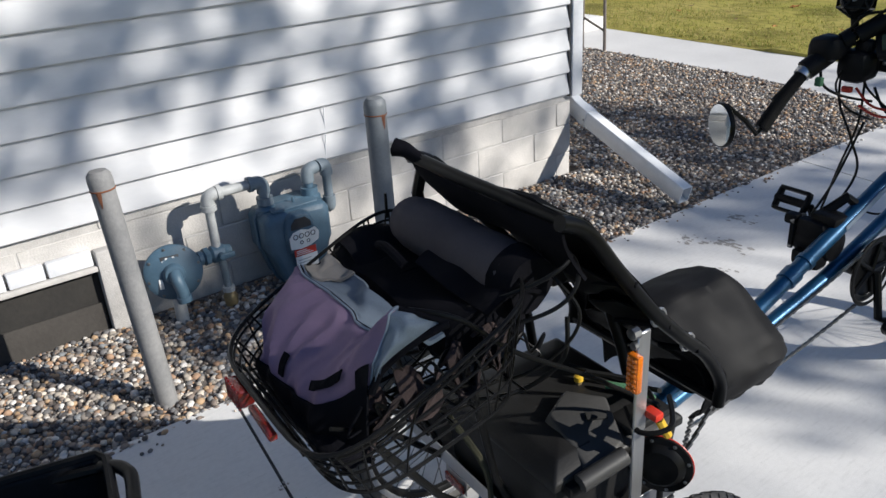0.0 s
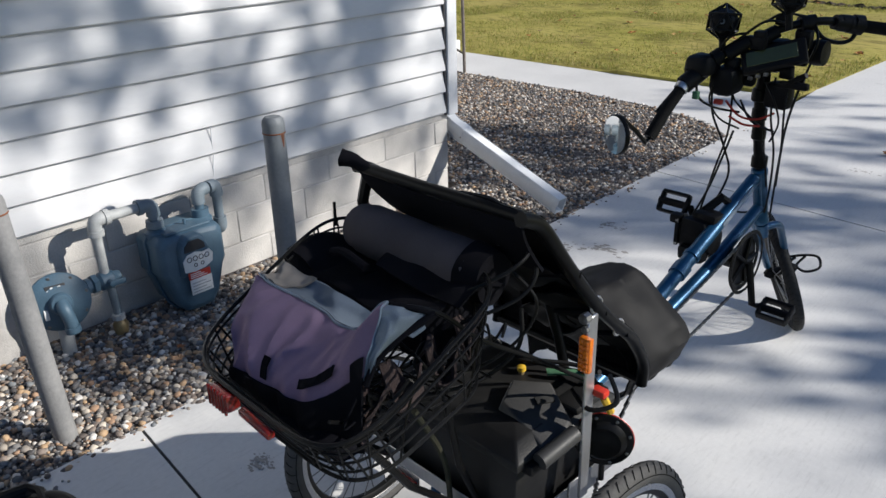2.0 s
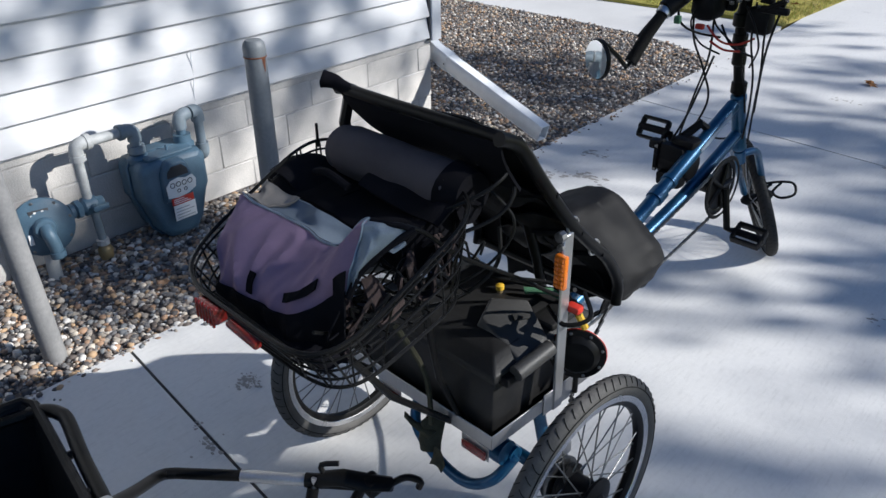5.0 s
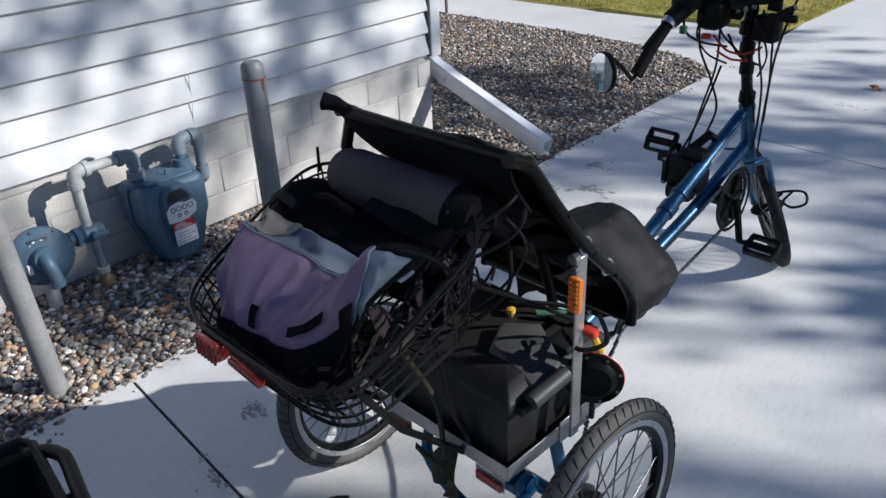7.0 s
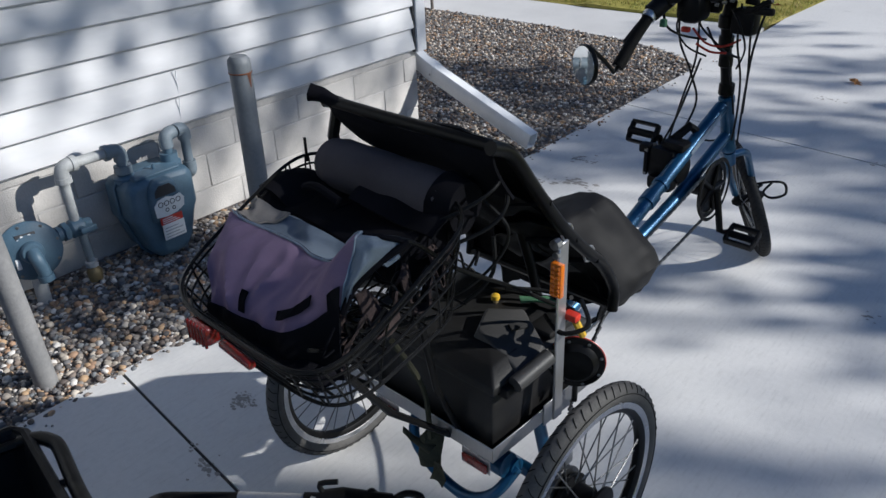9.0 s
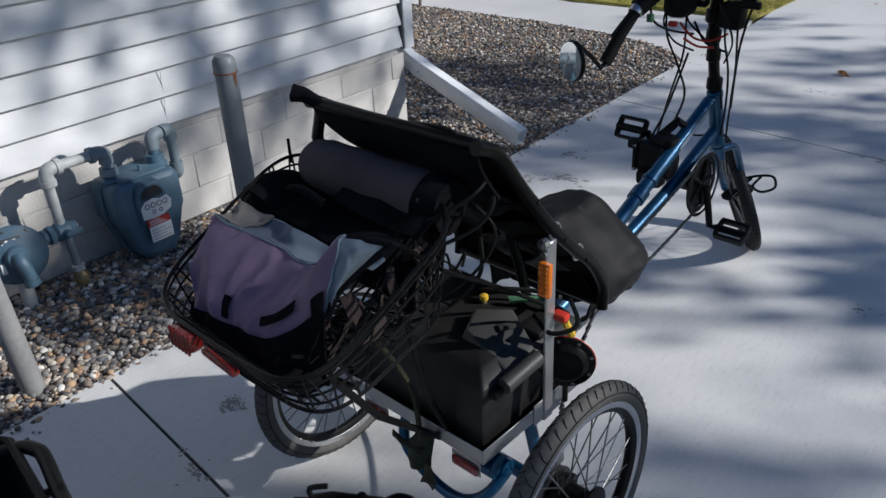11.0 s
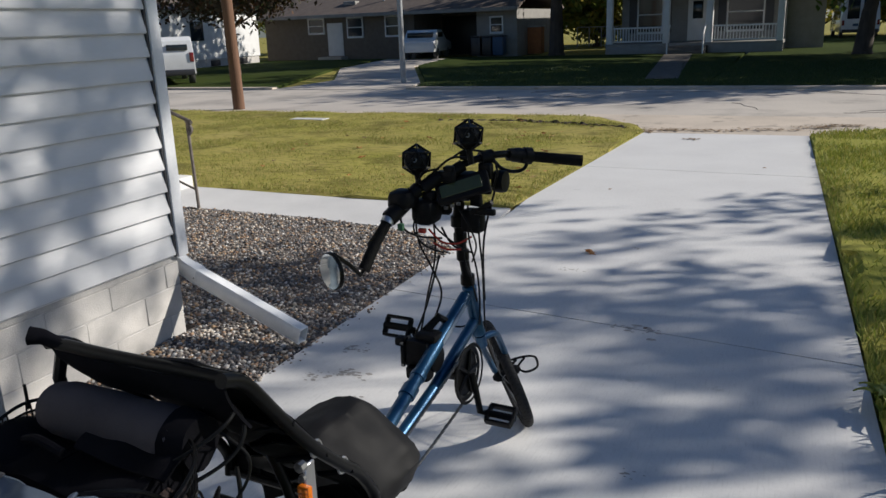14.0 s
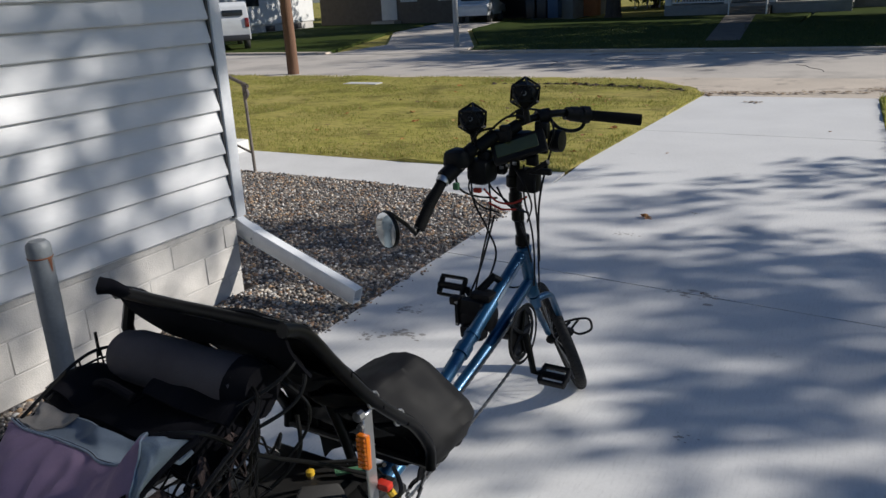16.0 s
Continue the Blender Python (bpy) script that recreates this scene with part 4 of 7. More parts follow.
pedal(-0.160, 1.036, 0.654, 1.0)
pedal(0.172, 1.10, 0.372, 0.5)
part("toe_strap_stem", tube([(-0.045, 1.69, 0.235), (-0.02, 1.66, 0.29), (0.0, 1.645, 0.315)], 0.006, 6, smooth=3), M_wire, trike)
part("toe_strap", tube([(-0.03, 1.64, 0.31), (0.03, 1.66, 0.33), (0.075, 1.66, 0.335), (0.095, 1.63, 0.31), (0.06, 1.60, 0.295), (0.02, 1.62, 0.30), (0.03, 1.66, 0.325)], 0.005, 6, smooth=5), M_wire, trike, "black looped cable end by the front wheel")
mo = part("motor", lathe([(0.026, -0.066), (0.044, -0.062), (0.050, -0.045), (0.050, 0.02), (0.042, 0.035), (0.03, 0.04)], 24, "x", (-0.03, 1.0, 0.585)), M_black, trike, "black mid-drive motor")
part("motor_housing", lumpy(bevel(box(-0.092, -0.01, 0.955, 1.03, 0.548, 0.648), 0.014), 0.010, 26), M_black, mo)
part("motor_controller", lumpy(bevel(box(-0.080, 0.0, 0.93, 0.985, 0.525, 0.57), 0.012), 0.005, 25), M_black, mo)
part("motor_fin", bevel(box(-0.125, -0.090, 0.95, 0.985, 0.625, 0.655), 0.008), M_black, mo)
for k in range(5):
    part("motor_fin", bevel(box(-0.104, -0.090, 0.950 + 0.015 * k, 0.957 + 0.015 * k, 0.560, 0.630), 0.002, 1), M_black, mo)
for y, z in ((0.955, 0.638), (1.0, 0.64), (0.955, 0.565), (1.02, 0.60)):
    part("motor_bolt", lathe([(0.004, -0.104), (0.007, -0.102), (0.007, -0.092)], 6, "x", (0, y, z)), M_steel, mo)
part("motor_cap", lumpy(bevel(box(-0.070, 0.010, 0.975, 1.05, 0.620, 0.668), 0.014), 0.006, 24), M_black, mo)
part("motor_lead", tube([(-0.06, 0.92, 0.53), (-0.05, 0.87, 0.52), (-0.02, 0.84, 0.53)], 0.005, 8, smooth=5), M_wire, mo)
part("motor_bracket", tube([(-0.05, 1.02, 0.66), (-0.02, 1.06, 0.70), (0.0, 1.1, 0.665)], 0.014, 8), M_black, mo)
chain = part("chain", bmesh.new(), M_steel, trike, "long dark drive chain")


def chain_run(a, c, sag):
    b = bmesh.new()
    a, c = Vector(a), Vector(c)
    n = int((c - a).length / 0.0127)
    d = (c - a).normalized()
    for i in range(n):
        t = (i + 0.5) / n
        p = a.lerp(c, t) - Vector((0, 0, sag * 4 * t * (1 - t)))
        w = 0.0035 if i % 2 else 0.0022
        q = box(-w, w, -0.0072, 0.0072, -0.0038, 0.0038)
        moved(q, Matrix.Translation(p) @ Matrix.Rotation(math.atan2(d.z, d.y), 4, "X"))
        merge(b, q)
    return part("chain_run", b, M_steel, chain)


chain_run((0.058, 1.06, 0.415), (0.05, 0.42, 0.30), 0.01)
chain_run((0.058, 1.06, 0.575), (0.05, 0.42, 0.40), 0.004)
chain_run((0.05, 0.42, 0.33), (0.31, -0.03, 0.225), 0.02)
chain_run((0.215, 0.285, 0.555), (0.235, 0.15, 0.455), 0.012)

# steering column and handlebar
stem = part("steering_column", tube([(0, 1.242, 0.755), (0, 1.205, 0.87), (0, 1.175, 1.0), (0.01, 1.18, 1.10)], 0.0165, 12), M_blackpaint, trike, "black steering column")
for y, z, r in ((1.236, 0.775, 0.024), (1.205, 0.87, 0.021), (1.19, 0.93, 0.022), (1.178, 0.99, 0.024)):
    part("collar", lathe([(r * 0.8, -0.02), (r, -0.016), (r, 0.016), (r * 0.8, 0.02)], 14, "z", (0, y, z)), M_blackpaint, stem)
HB = [(-0.150, 0.845, 0.905), (-0.140, 0.90, 0.972), (-0.128, 0.965, 1.035), (-0.105, 1.02, 1.072), (-0.05, 1.085, 1.13), (0.045, 1.17, 1.183), (0.115, 1.25, 1.198), (0.18, 1.335, 1.182), (0.335, 1.41, 1.161)]
hb = part("handlebar", tube(HB, 0.0115, 12, smooth=5), M_blackpaint, trike, "wide black handlebar")
part("grip", tube(HB[0:3], 0.0185, 12, r1=0.0165), M_grip, hb, "black rubber grip")
part("grip", tube([HB[7], HB[8]], 0.0165, 12, r1=0.0185), M_grip, hb, "black rubber grip")
part("grip_ring", tube([Vector(HB[2]) - Vector((0.002, 0.012, 0.012)), HB[2]], 0.0205, 14), M_alu, hb)
for (p, q, r) in ((Vector(HB[2]), Vector(HB[3]), 0.026), (Vector(HB[6]).lerp(Vector(HB[7]), 0.7), Vector(HB[7]), 0.024), (Vector(HB[5]).lerp(Vector(HB[6]), 0.4), Vector(HB[5]).lerp(Vector(HB[6]), 0.7), 0.024)):
    part("clamp", tube([p, q], r, 12), M_black, hb)
part("brake_lever", tube([(-0.115, 1.0, 1.06), (-0.17, 1.0, 1.01), (-0.185, 0.93, 0.955)], 0.006, 8, smooth=4), M_blackpaint, hb)
part("brake_lever", tube([(0.10, 1.24, 1.180), (0.120, 1.262, 1.150), (0.150, 1.290, 1.138), (0.172, 1.318, 1.144), (0.180, 1.332, 1.170)], 0.006, 8, smooth=4), M_blackpaint, hb)
part("lever_body", lumpy(bevel(box(-0.150, -0.070, 0.985, 1.065, 1.055, 1.115), 0.02), 0.008, 18), M_black, hb)
part("lever_body", lumpy(bevel(box(-0.095, -0.015, 1.03, 1.12, 1.00, 1.085), 0.025), 0.006, 18), M_black, hb)
part("thumb_throttle", lathe([(0.012, -0.02), (0.034, -0.018), (0.036, 0.0), (0.034, 0.018), (0.012, 0.02)], 18, "x", (0.125, 1.235, 1.115)), M_black, hb)
part("throttle_button", bevel(box(-0.10, -0.082, 0.965, 0.98, 1.0, 1.022), 0.003), M_green, hb)
part("display_mount", bevel(box(-0.06, 0.12, 1.165, 1.185, 1.085, 1.10), 0.004), M_black, hb)
disp = part("display", bevel(box(-0.085, 0.085, -0.014, 0.014, -0.036, 0.036), 0.008), M_black, hb, "black cycle computer with a long green-grey screen")
disp.matrix_local = Matrix.Translation((0.052, 1.115, 1.112)) @ Matrix.Rotation(radians(-30), 4, "Y") @ Matrix.Rotation(radians(-28), 4, "X") @ Matrix.Rotation(radians(25), 4, "Z")
part("screen", bevel(box(-0.07, 0.062, -0.0165, -0.0135, -0.021, 0.022), 0.001, 1), M_lcd, disp)
part("switch_pod", bevel(box(0.075, 0.155, 1.115, 1.135, 1.03, 1.05), 0.006), M_black, hb)
part("switch_stalk", tube([(0.06, 1.14, 1.03), (0.10, 1.12, 1.045), (0.15, 1.11, 1.075)], 0.008, 8), M_black, hb)
part("stem_clamp", lumpy(bevel(box(-0.03, 0.06, 1.15, 1.22, 1.06, 1.15), 0.015), 0.006, 15), M_black, hb)
part("phone_arm", lumpy(bevel(box(0.03, 0.10, 1.13, 1.18, 0.965, 1.04), 0.010), 0.005, 18), M_black, hb)

for a, c, r in (((-0.06, 1.06, 1.115), (-0.02, 1.10, 1.15), 0.021), ((0.0, 1.12, 1.15), (0.035, 1.155, 1.175), 0.020), ((0.075, 1.205, 1.19), (0.10, 1.235, 1.20), 0.019), ((0.145, 1.29, 1.191), (0.16, 1.31, 1.188), 0.023)):
    part("bar_clamp", lumpy(tube([a, c], r, 12), 0.003, 40), M_black, hb)
for a in ([(-0.075, 1.045, 1.13), (-0.05, 1.06, 1.165), (-0.01, 1.08, 1.175)], [(0.01, 1.13, 1.2), (0.05, 1.14, 1.225), (0.09, 1.19, 1.215)], [(-0.03, 1.07, 1.16), (0.02, 1.10, 1.205), (0.055, 1.15, 1.20)], [(0.11, 1.22, 1.19), (0.13, 1.20, 1.15), (0.12, 1.19, 1.10)], [(-0.11, 1.0, 1.045), (-0.09, 0.99, 1.0), (-0.06, 1.03, 0.97), (-0.02, 1.1, 0.95)]):
    part("bar_cable", tube(a, 0.0036, 6, smooth=5), M_wire, hb)
for p, q, r in (((0.168, 1.322, 1.186), (0.186, 1.342, 1.181), 0.027), ((0.135, 1.276, 1.194), (0.148, 1.292, 1.190), 0.021), ((-0.118, 0.985, 1.050), (-0.108, 1.008, 1.066), 0.024), ((-0.085, 1.04, 1.10), (-0.072, 1.055, 1.112), 0.023)):
    part("lever_clamp", lumpy(tube([p, q], r, 12), 0.003, 45), M_black, hb)
for x, y, z, w in ((-0.045, 1.075, 1.085, 0.020), (0.012, 1.105, 1.165, 0.016), (0.085, 1.205, 1.160, 0.018), (0.04, 1.16, 1.205, 0.014), (-0.02, 1.13, 1.045, 0.022), (0.075, 1.16, 1.065, 0.018), (0.115, 1.16, 1.05, 0.012)):
    part("bar_fitting", lumpy(bevel(box(x - w, x + w, y - w * 0.8, y + w * 0.8, z - w, z + w), w * 0.35), 0.004, 40), M_black, hb)
for a in ([(-0.06, 1.05, 1.06), (-0.075, 1.02, 1.0), (-0.05, 1.04, 0.94), (-0.02, 1.11, 0.90)], [(0.03, 1.13, 1.04), (0.075, 1.10, 1.0), (0.085, 1.13, 0.93), (0.05, 1.17, 0.86)], [(-0.02, 1.10, 1.06), (-0.035, 1.08, 1.0), (0.0, 1.12, 0.94), (0.015, 1.17, 0.90)]):
    part("bar_cable", tube(a, 0.003, 6, smooth=5), M_wire, hb)
part("bar_bracket", bevel(box(-0.03, 0.03, 1.09, 1.12, 1.13, 1.165), 0.006), M_black, hb)
part("bar_bracket", bevel(box(0.09, 0.12, 1.17, 1.20, 1.13, 1.18), 0.006), M_black, hb)
part("lever_perch", bevel(box(-0.125, -0.09, 0.985, 1.02, 1.045, 1.10), 0.008), M_black, hb)
for k in range(3):
    part("display_button", bevel(box(0.0 + 0.022 * k, 0.013 + 0.022 * k, 1.080, 1.088, 1.048 + 0.008 * k, 1.058 + 0.008 * k), 0.002), M_steel, hb)


def cage_horn(x, y, z):
    """A round lamp inside a faceted wire cage."""
    h = part("cage_lamp", lathe([(0.008, -0.040), (0.028, -0.034), (0.038, -0.012), (0.038, 0.012), (0.030, 0.030), (0.01, 0.036)], 20, "y"), M_black, hb, "round black lamp in a wire cage")
    h.matrix_local = pose(x, y, z, -10, 0, 15)
    ic = bmesh.new()
    bmesh.ops.create_icosphere(ic, subdivisions=1, radius=0.049)
    for e in ic.edges:
        part("cage_bar", tube([e.verts[0].co, e.verts[1].co], 0.0032, 6), M_blackpaint, h)
    ic.free()
    part("lens_ring", ring_torus(0.006, 0.002, (0.004, -0.040, 0.0), "y", 16, 6), M_steel, h)
    part("lamp_foot", tube([(0, 0, -0.03), (0.008, 0.01, -0.085)], 0.010, 8), M_black, h)


cage_horn(-0.088, 1.08, 1.198)
cage_horn(0.068, 1.13, 1.272)
mir = part("mirror", lathe([(0.054, -0.006), (0.056, -0.003), (0.056, 0.004), (0.05, 0.009), (0.02, 0.014)], 32, "y"), M_blackpaint, hb, "round black handlebar mirror")
mir.matrix_local = pose(-0.180, 0.728, 0.932, 0, 0, -22)
part("glass", lathe([(0.001, -0.0075), (0.052, -0.0075), (0.052, -0.006), (0.001, -0.006)], 32, "y"), M_mirror, mir)
part("mirror_arm", tube([(-0.150, 0.845, 0.905), (-0.153, 0.83, 0.893), (-0.166, 0.80, 0.930), (-0.180, 0.742, 0.978)], 0.0065, 8), M_blackpaint, hb)

# cables
cab = part("cables", bmesh.new(), M_wire, trike, "bundle of thin black cables")
CAB = [
    [(-0.10, 1.08, 1.02), (-0.07, 1.04, 0.95), (-0.03, 1.05, 0.86), (-0.03, 1.10, 0.75), (-0.05, 1.0, 0.62)],
    [(-0.05, 1.10, 1.04), (-0.04, 1.09, 0.90), (-0.05, 1.05, 0.78), (-0.06, 1.0, 0.64)],
    [(0.05, 1.15, 1.05), (0.06, 1.13, 0.95), (0.07, 1.16, 0.84), (0.05, 1.22, 0.72), (0.02, 1.28, 0.60)],
    [(0.08, 1.18, 1.08), (0.10, 1.12, 0.98), (0.095, 1.15, 0.86), (0.06, 1.23, 0.74), (0.03, 1.30, 0.58)],
    [(0.02, 1.18, 1.05), (0.045, 1.12, 0.90), (0.04, 1.18, 0.80), (0.03, 1.24, 0.70)],
    [(0.12, 1.2, 1.09), (0.115, 1.14, 0.99), (0.085, 1.18, 0.88), (0.05, 1.26, 0.70)],
    [(-0.03, 1.12, 0.98), (0.02, 1.10, 0.93), (0.07, 1.14, 0.90)],
    [(-0.02, 1.08, 0.9), (-0.04, 1.02, 0.75), (-0.06, 0.97, 0.66)],
    [(0.0, 1.30, 0.60), (-0.05, 1.27, 0.585), (-0.09, 1.24, 0.60)],
]
for c in CAB:
    part("cable", tube(c, 0.0034, 6, smooth=6), M_wire, cab)
for c in ([(-0.05, 1.07, 0.985), (-0.01, 1.08, 0.945), (0.03, 1.11, 0.935), (0.06, 1.15, 0.95)], [(-0.03, 1.06, 0.945), (0.01, 1.07, 0.925), (0.045, 1.10, 0.92)]):
    part("red_lead", tube(c, 0.0035, 6, smooth=6), M_redwire, cab, "thin red lead")
part("connector", bevel(box(-0.075, -0.05, 1.045, 1.06, 0.975, 0.99), 0.003), M_redpaint, cab, "red plug")
for c in ([(0.18, -0.05, 0.72), (0.24, 0.02, 0.70), (0.30, 0.0, 0.69), (0.33, -0.03, 0.70)], [(0.1, -0.02, 0.68), (0.2, 0.05, 0.66), (0.28, 0.03, 0.70)], [(0.27, -0.04, 0.69), (0.33, -0.07, 0.69), (0.36, -0.03, 0.70), (0.31, 0.02, 0.71)]):
    part("cable", tube(c, 0.005, 6, smooth=6), M_wire, cab)
part("connector", bevel(box(0.315, 0.345, -0.05, -0.03, 0.705, 0.72), 0.004), M_redpaint, cab, "red plug")
part("connector", tube([(0.325, -0.02, 0.69), (0.33, 0.0, 0.65)], 0.008, 8), M_yellow, cab, "yellow plug")
part("green_cord", lumpy(tube([(0.170, 0.008, 0.662), (0.192, 0.024, 0.666), (0.213, 0.040, 0.664), (0.250, 0.044, 0.660)], 0.007, 10), 0.006, 50), M_green, cab, "wound green cord")

# wire basket behind the seat
bk = part("basket", bmesh.new(), M_blackpaint, trike, "black wire-mesh basket")


def bpt(s, t):
    """A point of the basket wall: s runs round it, t from the bottom (0) to the rim (1)."""
    a = 2 * math.pi * s
    ca, sa = math.cos(a), math.sin(a)
    e = 0.42
    ux = (abs(ca) ** e) * (1 if ca > 0 else -1)
    uy = (abs(sa) ** e) * (1 if sa > 0 else -1)
    k = (1 - uy) / 2
    hx = (0.235 - 0.035 * k) * (0.92 + 0.08 * t)
    y = -0.40 + uy * (0.175 + 0.03 * t) - 0.01 * t
    x = 0.03 + 0.105 * k + ux * hx
    z = 0.798 + 0.132 * t + 0.24 * t * (y + 0.40)
    return Vector((x, y, z))


for t, r in ((1.0, 0.0036), (0.72, 0.0022), (0.46, 0.0022), (0.22, 0.0022), (0.0, 0.0032)):
    part("hoop", tube([bpt(i / 72, t) for i in range(72)], r, 6, close=True), M_blackpaint, bk)
part("hoop", tube([bpt(i / 72, 0.90) for i in range(72)], 0.0024, 6, close=True), M_blackpaint, bk)
for i in range(32):
    part("wire", tube([bpt((i + 0.5 + 0.7 * (t / 5 - 0.5) * (1 if i % 2 else -1)) / 32, t / 5) for t in range(6)], 0.0019, 5), M_blackpaint, bk)
for k in range(9):
    x = -0.08 + 0.32 * k / 8
    part("wire", tube([(x, -0.565, 0.798), (x, -0.235, 0.798)], 0.0022, 5), M_blackpaint, bk)
for k in range(8):
    y = -0.55 + 0.31 * k / 7
    part("wire", tube([(-0.09, y, 0.801), (0.25, y, 0.801)], 0.0022, 5), M_blackpaint, bk)
part("wire_stub", tube([bpt(0.375, 0.93), bpt(0.375, 1.0) + Vector((0.0, 0.0, 0.035))], 0.003, 6), M_blackpaint, bk)
for s in (-1, 1):
    part("rack_leg", tube([(0.05 + s * 0.14, -0.20, 0.46), (0.05 + s * 0.14, -0.26, 0.60), (0.05 + s * 0.14, -0.30, 0.809)], 0.007, 8), M_blackpaint, bk)
    part("rack_leg", tube([(0.05 + s * 0.12, -0.21, 0.45), (0.05 + s * 0.12, -0.36, 0.60), (0.07 + s * 0.12, -0.50, 0.809)], 0.007, 8), M_blackpaint, bk)
tl = part("tail_light", lumpy(bevel(box(-0.026, 0.030, -0.013, 0.010, -0.016, 0.016), 0.006), 0.005, 50), M_red, bk, "ribbed red tail light")
tl.matrix_local = Matrix.Translation((0.062, -0.618, 0.862)) @ Matrix.Rotation(radians(0), 4, "Z")
b = bmesh.new()
for k in range(6):
    box(-0.024 + k * 0.009, -0.0195 + k * 0.009, -0.0155, -0.011, -0.0175, 0.0175, 0.001, 1, bm=b)
part("lens_ribs", b, M_red, tl)
tl2 = part("tail_light", bevel(box(-0.040, 0.038, -0.008, 0.005, -0.0055, 0.0055), 0.003), M_red, bk, "slim red tail light")
tl2.matrix_local = Matrix.Translation((0.155, -0.620, 0.861)) @ Matrix.Rotation(radians(4), 4, "Y")
for k in range(5):
    y0 = -0.60 + k * 0.012
    part("rack_bar", tube([(-0.03 + k * 0.012, y0, 0.862 - k * 0.010), (0.24 + k * 0.01, y0, 0.850 - k * 0.010)], 0.0026, 5), M_blackpaint, bk)
# rear hook with an olive strap
hk = part("hitch_strap", lumpy(tube([(0.125, -0.215, 0.435), (0.135, -0.235, 0.405), (0.145, -0.242, 0.382)], 0.022, 14, r1=0.015), 0.022, 30), M_olive, trike, "knotted olive strap on the hitch")
part("strap_end", lumpy(tube([(0.145, -0.24, 0.41), (0.10, -0.25, 0.425), (0.075, -0.255, 0.435)], 0.011, 10, r1=0.006), 0.012, 30), M_olive, hk)
part("strap_end", lumpy(sheet(lambda u, v: Vector((0.155 + 0.035 * u, -0.25 - 0.01 * v, 0.395 - 0.035 * v + 0.012 * math.sin(u * 4))), 10, 10, 0.003), 0.012, 30), M_olive, hk)
part("long_strap", tube([(0.12, -0.30, 0.70), (0.125, -0.235, 0.56), (0.14, -0.235, 0.44)], 0.006, 6, smooth=4), M_olive, hk)


# ---- things carried on the trike ----
def on_trike(name, label, category, x=0, y=0, z=0, turn=0):
    ob = thing(name, label, category)
    ob.matrix_world = TM @ pose(x, y, z, 0, 0, turn)
    return ob


# soft bag standing in the basket
bag = on_trike("canvas_bag", "mauve canvas bag with grey-blue panels, slumped in the basket", "bag")


def bag_pt(u, v):
    """u across from left to right, v from the rear bottom over the top to the front."""
    side = max(0.0, 0.16 - u) / 0.16
    right = min(1.0, max(0.0, (u - 0.65) / 0.35))
    peak = 0.068 * math.exp(-((u - 1.0) / 0.13) ** 2)
    top = Vector((-0.128 + 0.366 * u, -0.440 + 0.012 * side, 0.932 + 0.012 * u - 0.012 * math.exp(-((u - 0.70) / 0.14) ** 2) + peak))
    low = Vector((-0.045 + 0.300 * u, -0.552 + 0.06 * side * side + 0.045 * right * right, 0.800))
    if v < 0.6:
        t = v / 0.6
        f = 0.5 - 0.5 * math.cos(t * math.pi)
        p = low.lerp(top, f * 0.6 + t * 0.4)
        p.z = low.z + (top.z - low.z) * math.sin(t * math.pi / 2) ** 0.9
        p.y -= 0.040 * math.sin(t * math.pi) * (1 - side * side) * (1 - 0.75 * right)
        p.x -= 0.008 * math.sin(t * math.pi) * max(0.0, 1 - u * 2.5)
    else:
        t = (v - 0.6) / 0.4
        p = top + Vector((-0.03 * t * (1 - u), 0.070 * t, -0.004 * t - 0.020 * math.sin(t * 3.1) * (1 - 0.6 * u) - 0.85 * peak * min(1.0, t * 1.6)))
    # long folds that run down from the two upper corners, and slack creases between them
    fold = 1 - 2 * abs(noise.noise(Vector((u * 3.0 + v * 1.5, v * 1.3 - u * 0.9, 1.3))))
    crease = 1 - 2 * abs(noise.noise(Vector((u * 7.0 - v * 2.2, v * 3.4 + u * 1.2, 4.0))))
    k = 0.70 if v > 0.56 else 1.0 - 0.30 * max(0.0, (v - 0.46) / 0.10)
    w = k * (0.018 * (fold - 0.5) * min(1.0, 0.30 + v * 1.5) + 0.010 * (crease - 0.5)) * (1 - 0.5 * right) + noise.noise(Vector((u * 26, v * 12, 9.0))) * 0.0016
    return p + Vector((0.2 * w, -w, w * 0.7))


def bag_end(a, b):
    """The end panel: a from the seam to the bound edge, b from the low point to the top."""
    p = bag_pt(1.0, 0.20 + 0.40 * b)
    q = Vector((0.262, -0.500, 0.905)).lerp(Vector((0.276, -0.388, 0.988)), b)
    bulge = 0.016 * math.sin(a * math.pi) * math.sin(b * math.pi)
    w = 0.006 * noise.noise(Vector((a * 4, b * 5, 2.2)))
    return p.lerp(q, a * (0.25 + 0.75 * b)) + Vector((bulge + w, 0, bulge + w))


part("rear_panel", sheet(lambda u, v: bag_pt(u, 0.10 + 0.11 * u ** 3 + v * (0.505 - 0.11 * u ** 3)), 72, 48, 0.005), M_purple, bag, "mauve canvas panel")
part("side_panel", sheet(bag_end, 20, 26, 0.005), M_greybag, bag, "grey-blue end panel")
part("top_panel", sheet(lambda u, v: bag_pt(0.02 + u * 0.98, 0.606 + v * 0.38), 48, 20, 0.006), M_greybag, bag, "grey-blue top panel")
part("corner_panel", lumpy(sheet(lambda u, v: bag_pt(u * (0.12 + 0.16 * v), 0.690 + v * 0.29) + Vector((0, 0, 0.006)), 22, 18, 0.004), 0.006, 30), M_tan, bag, "crumpled tan corner")
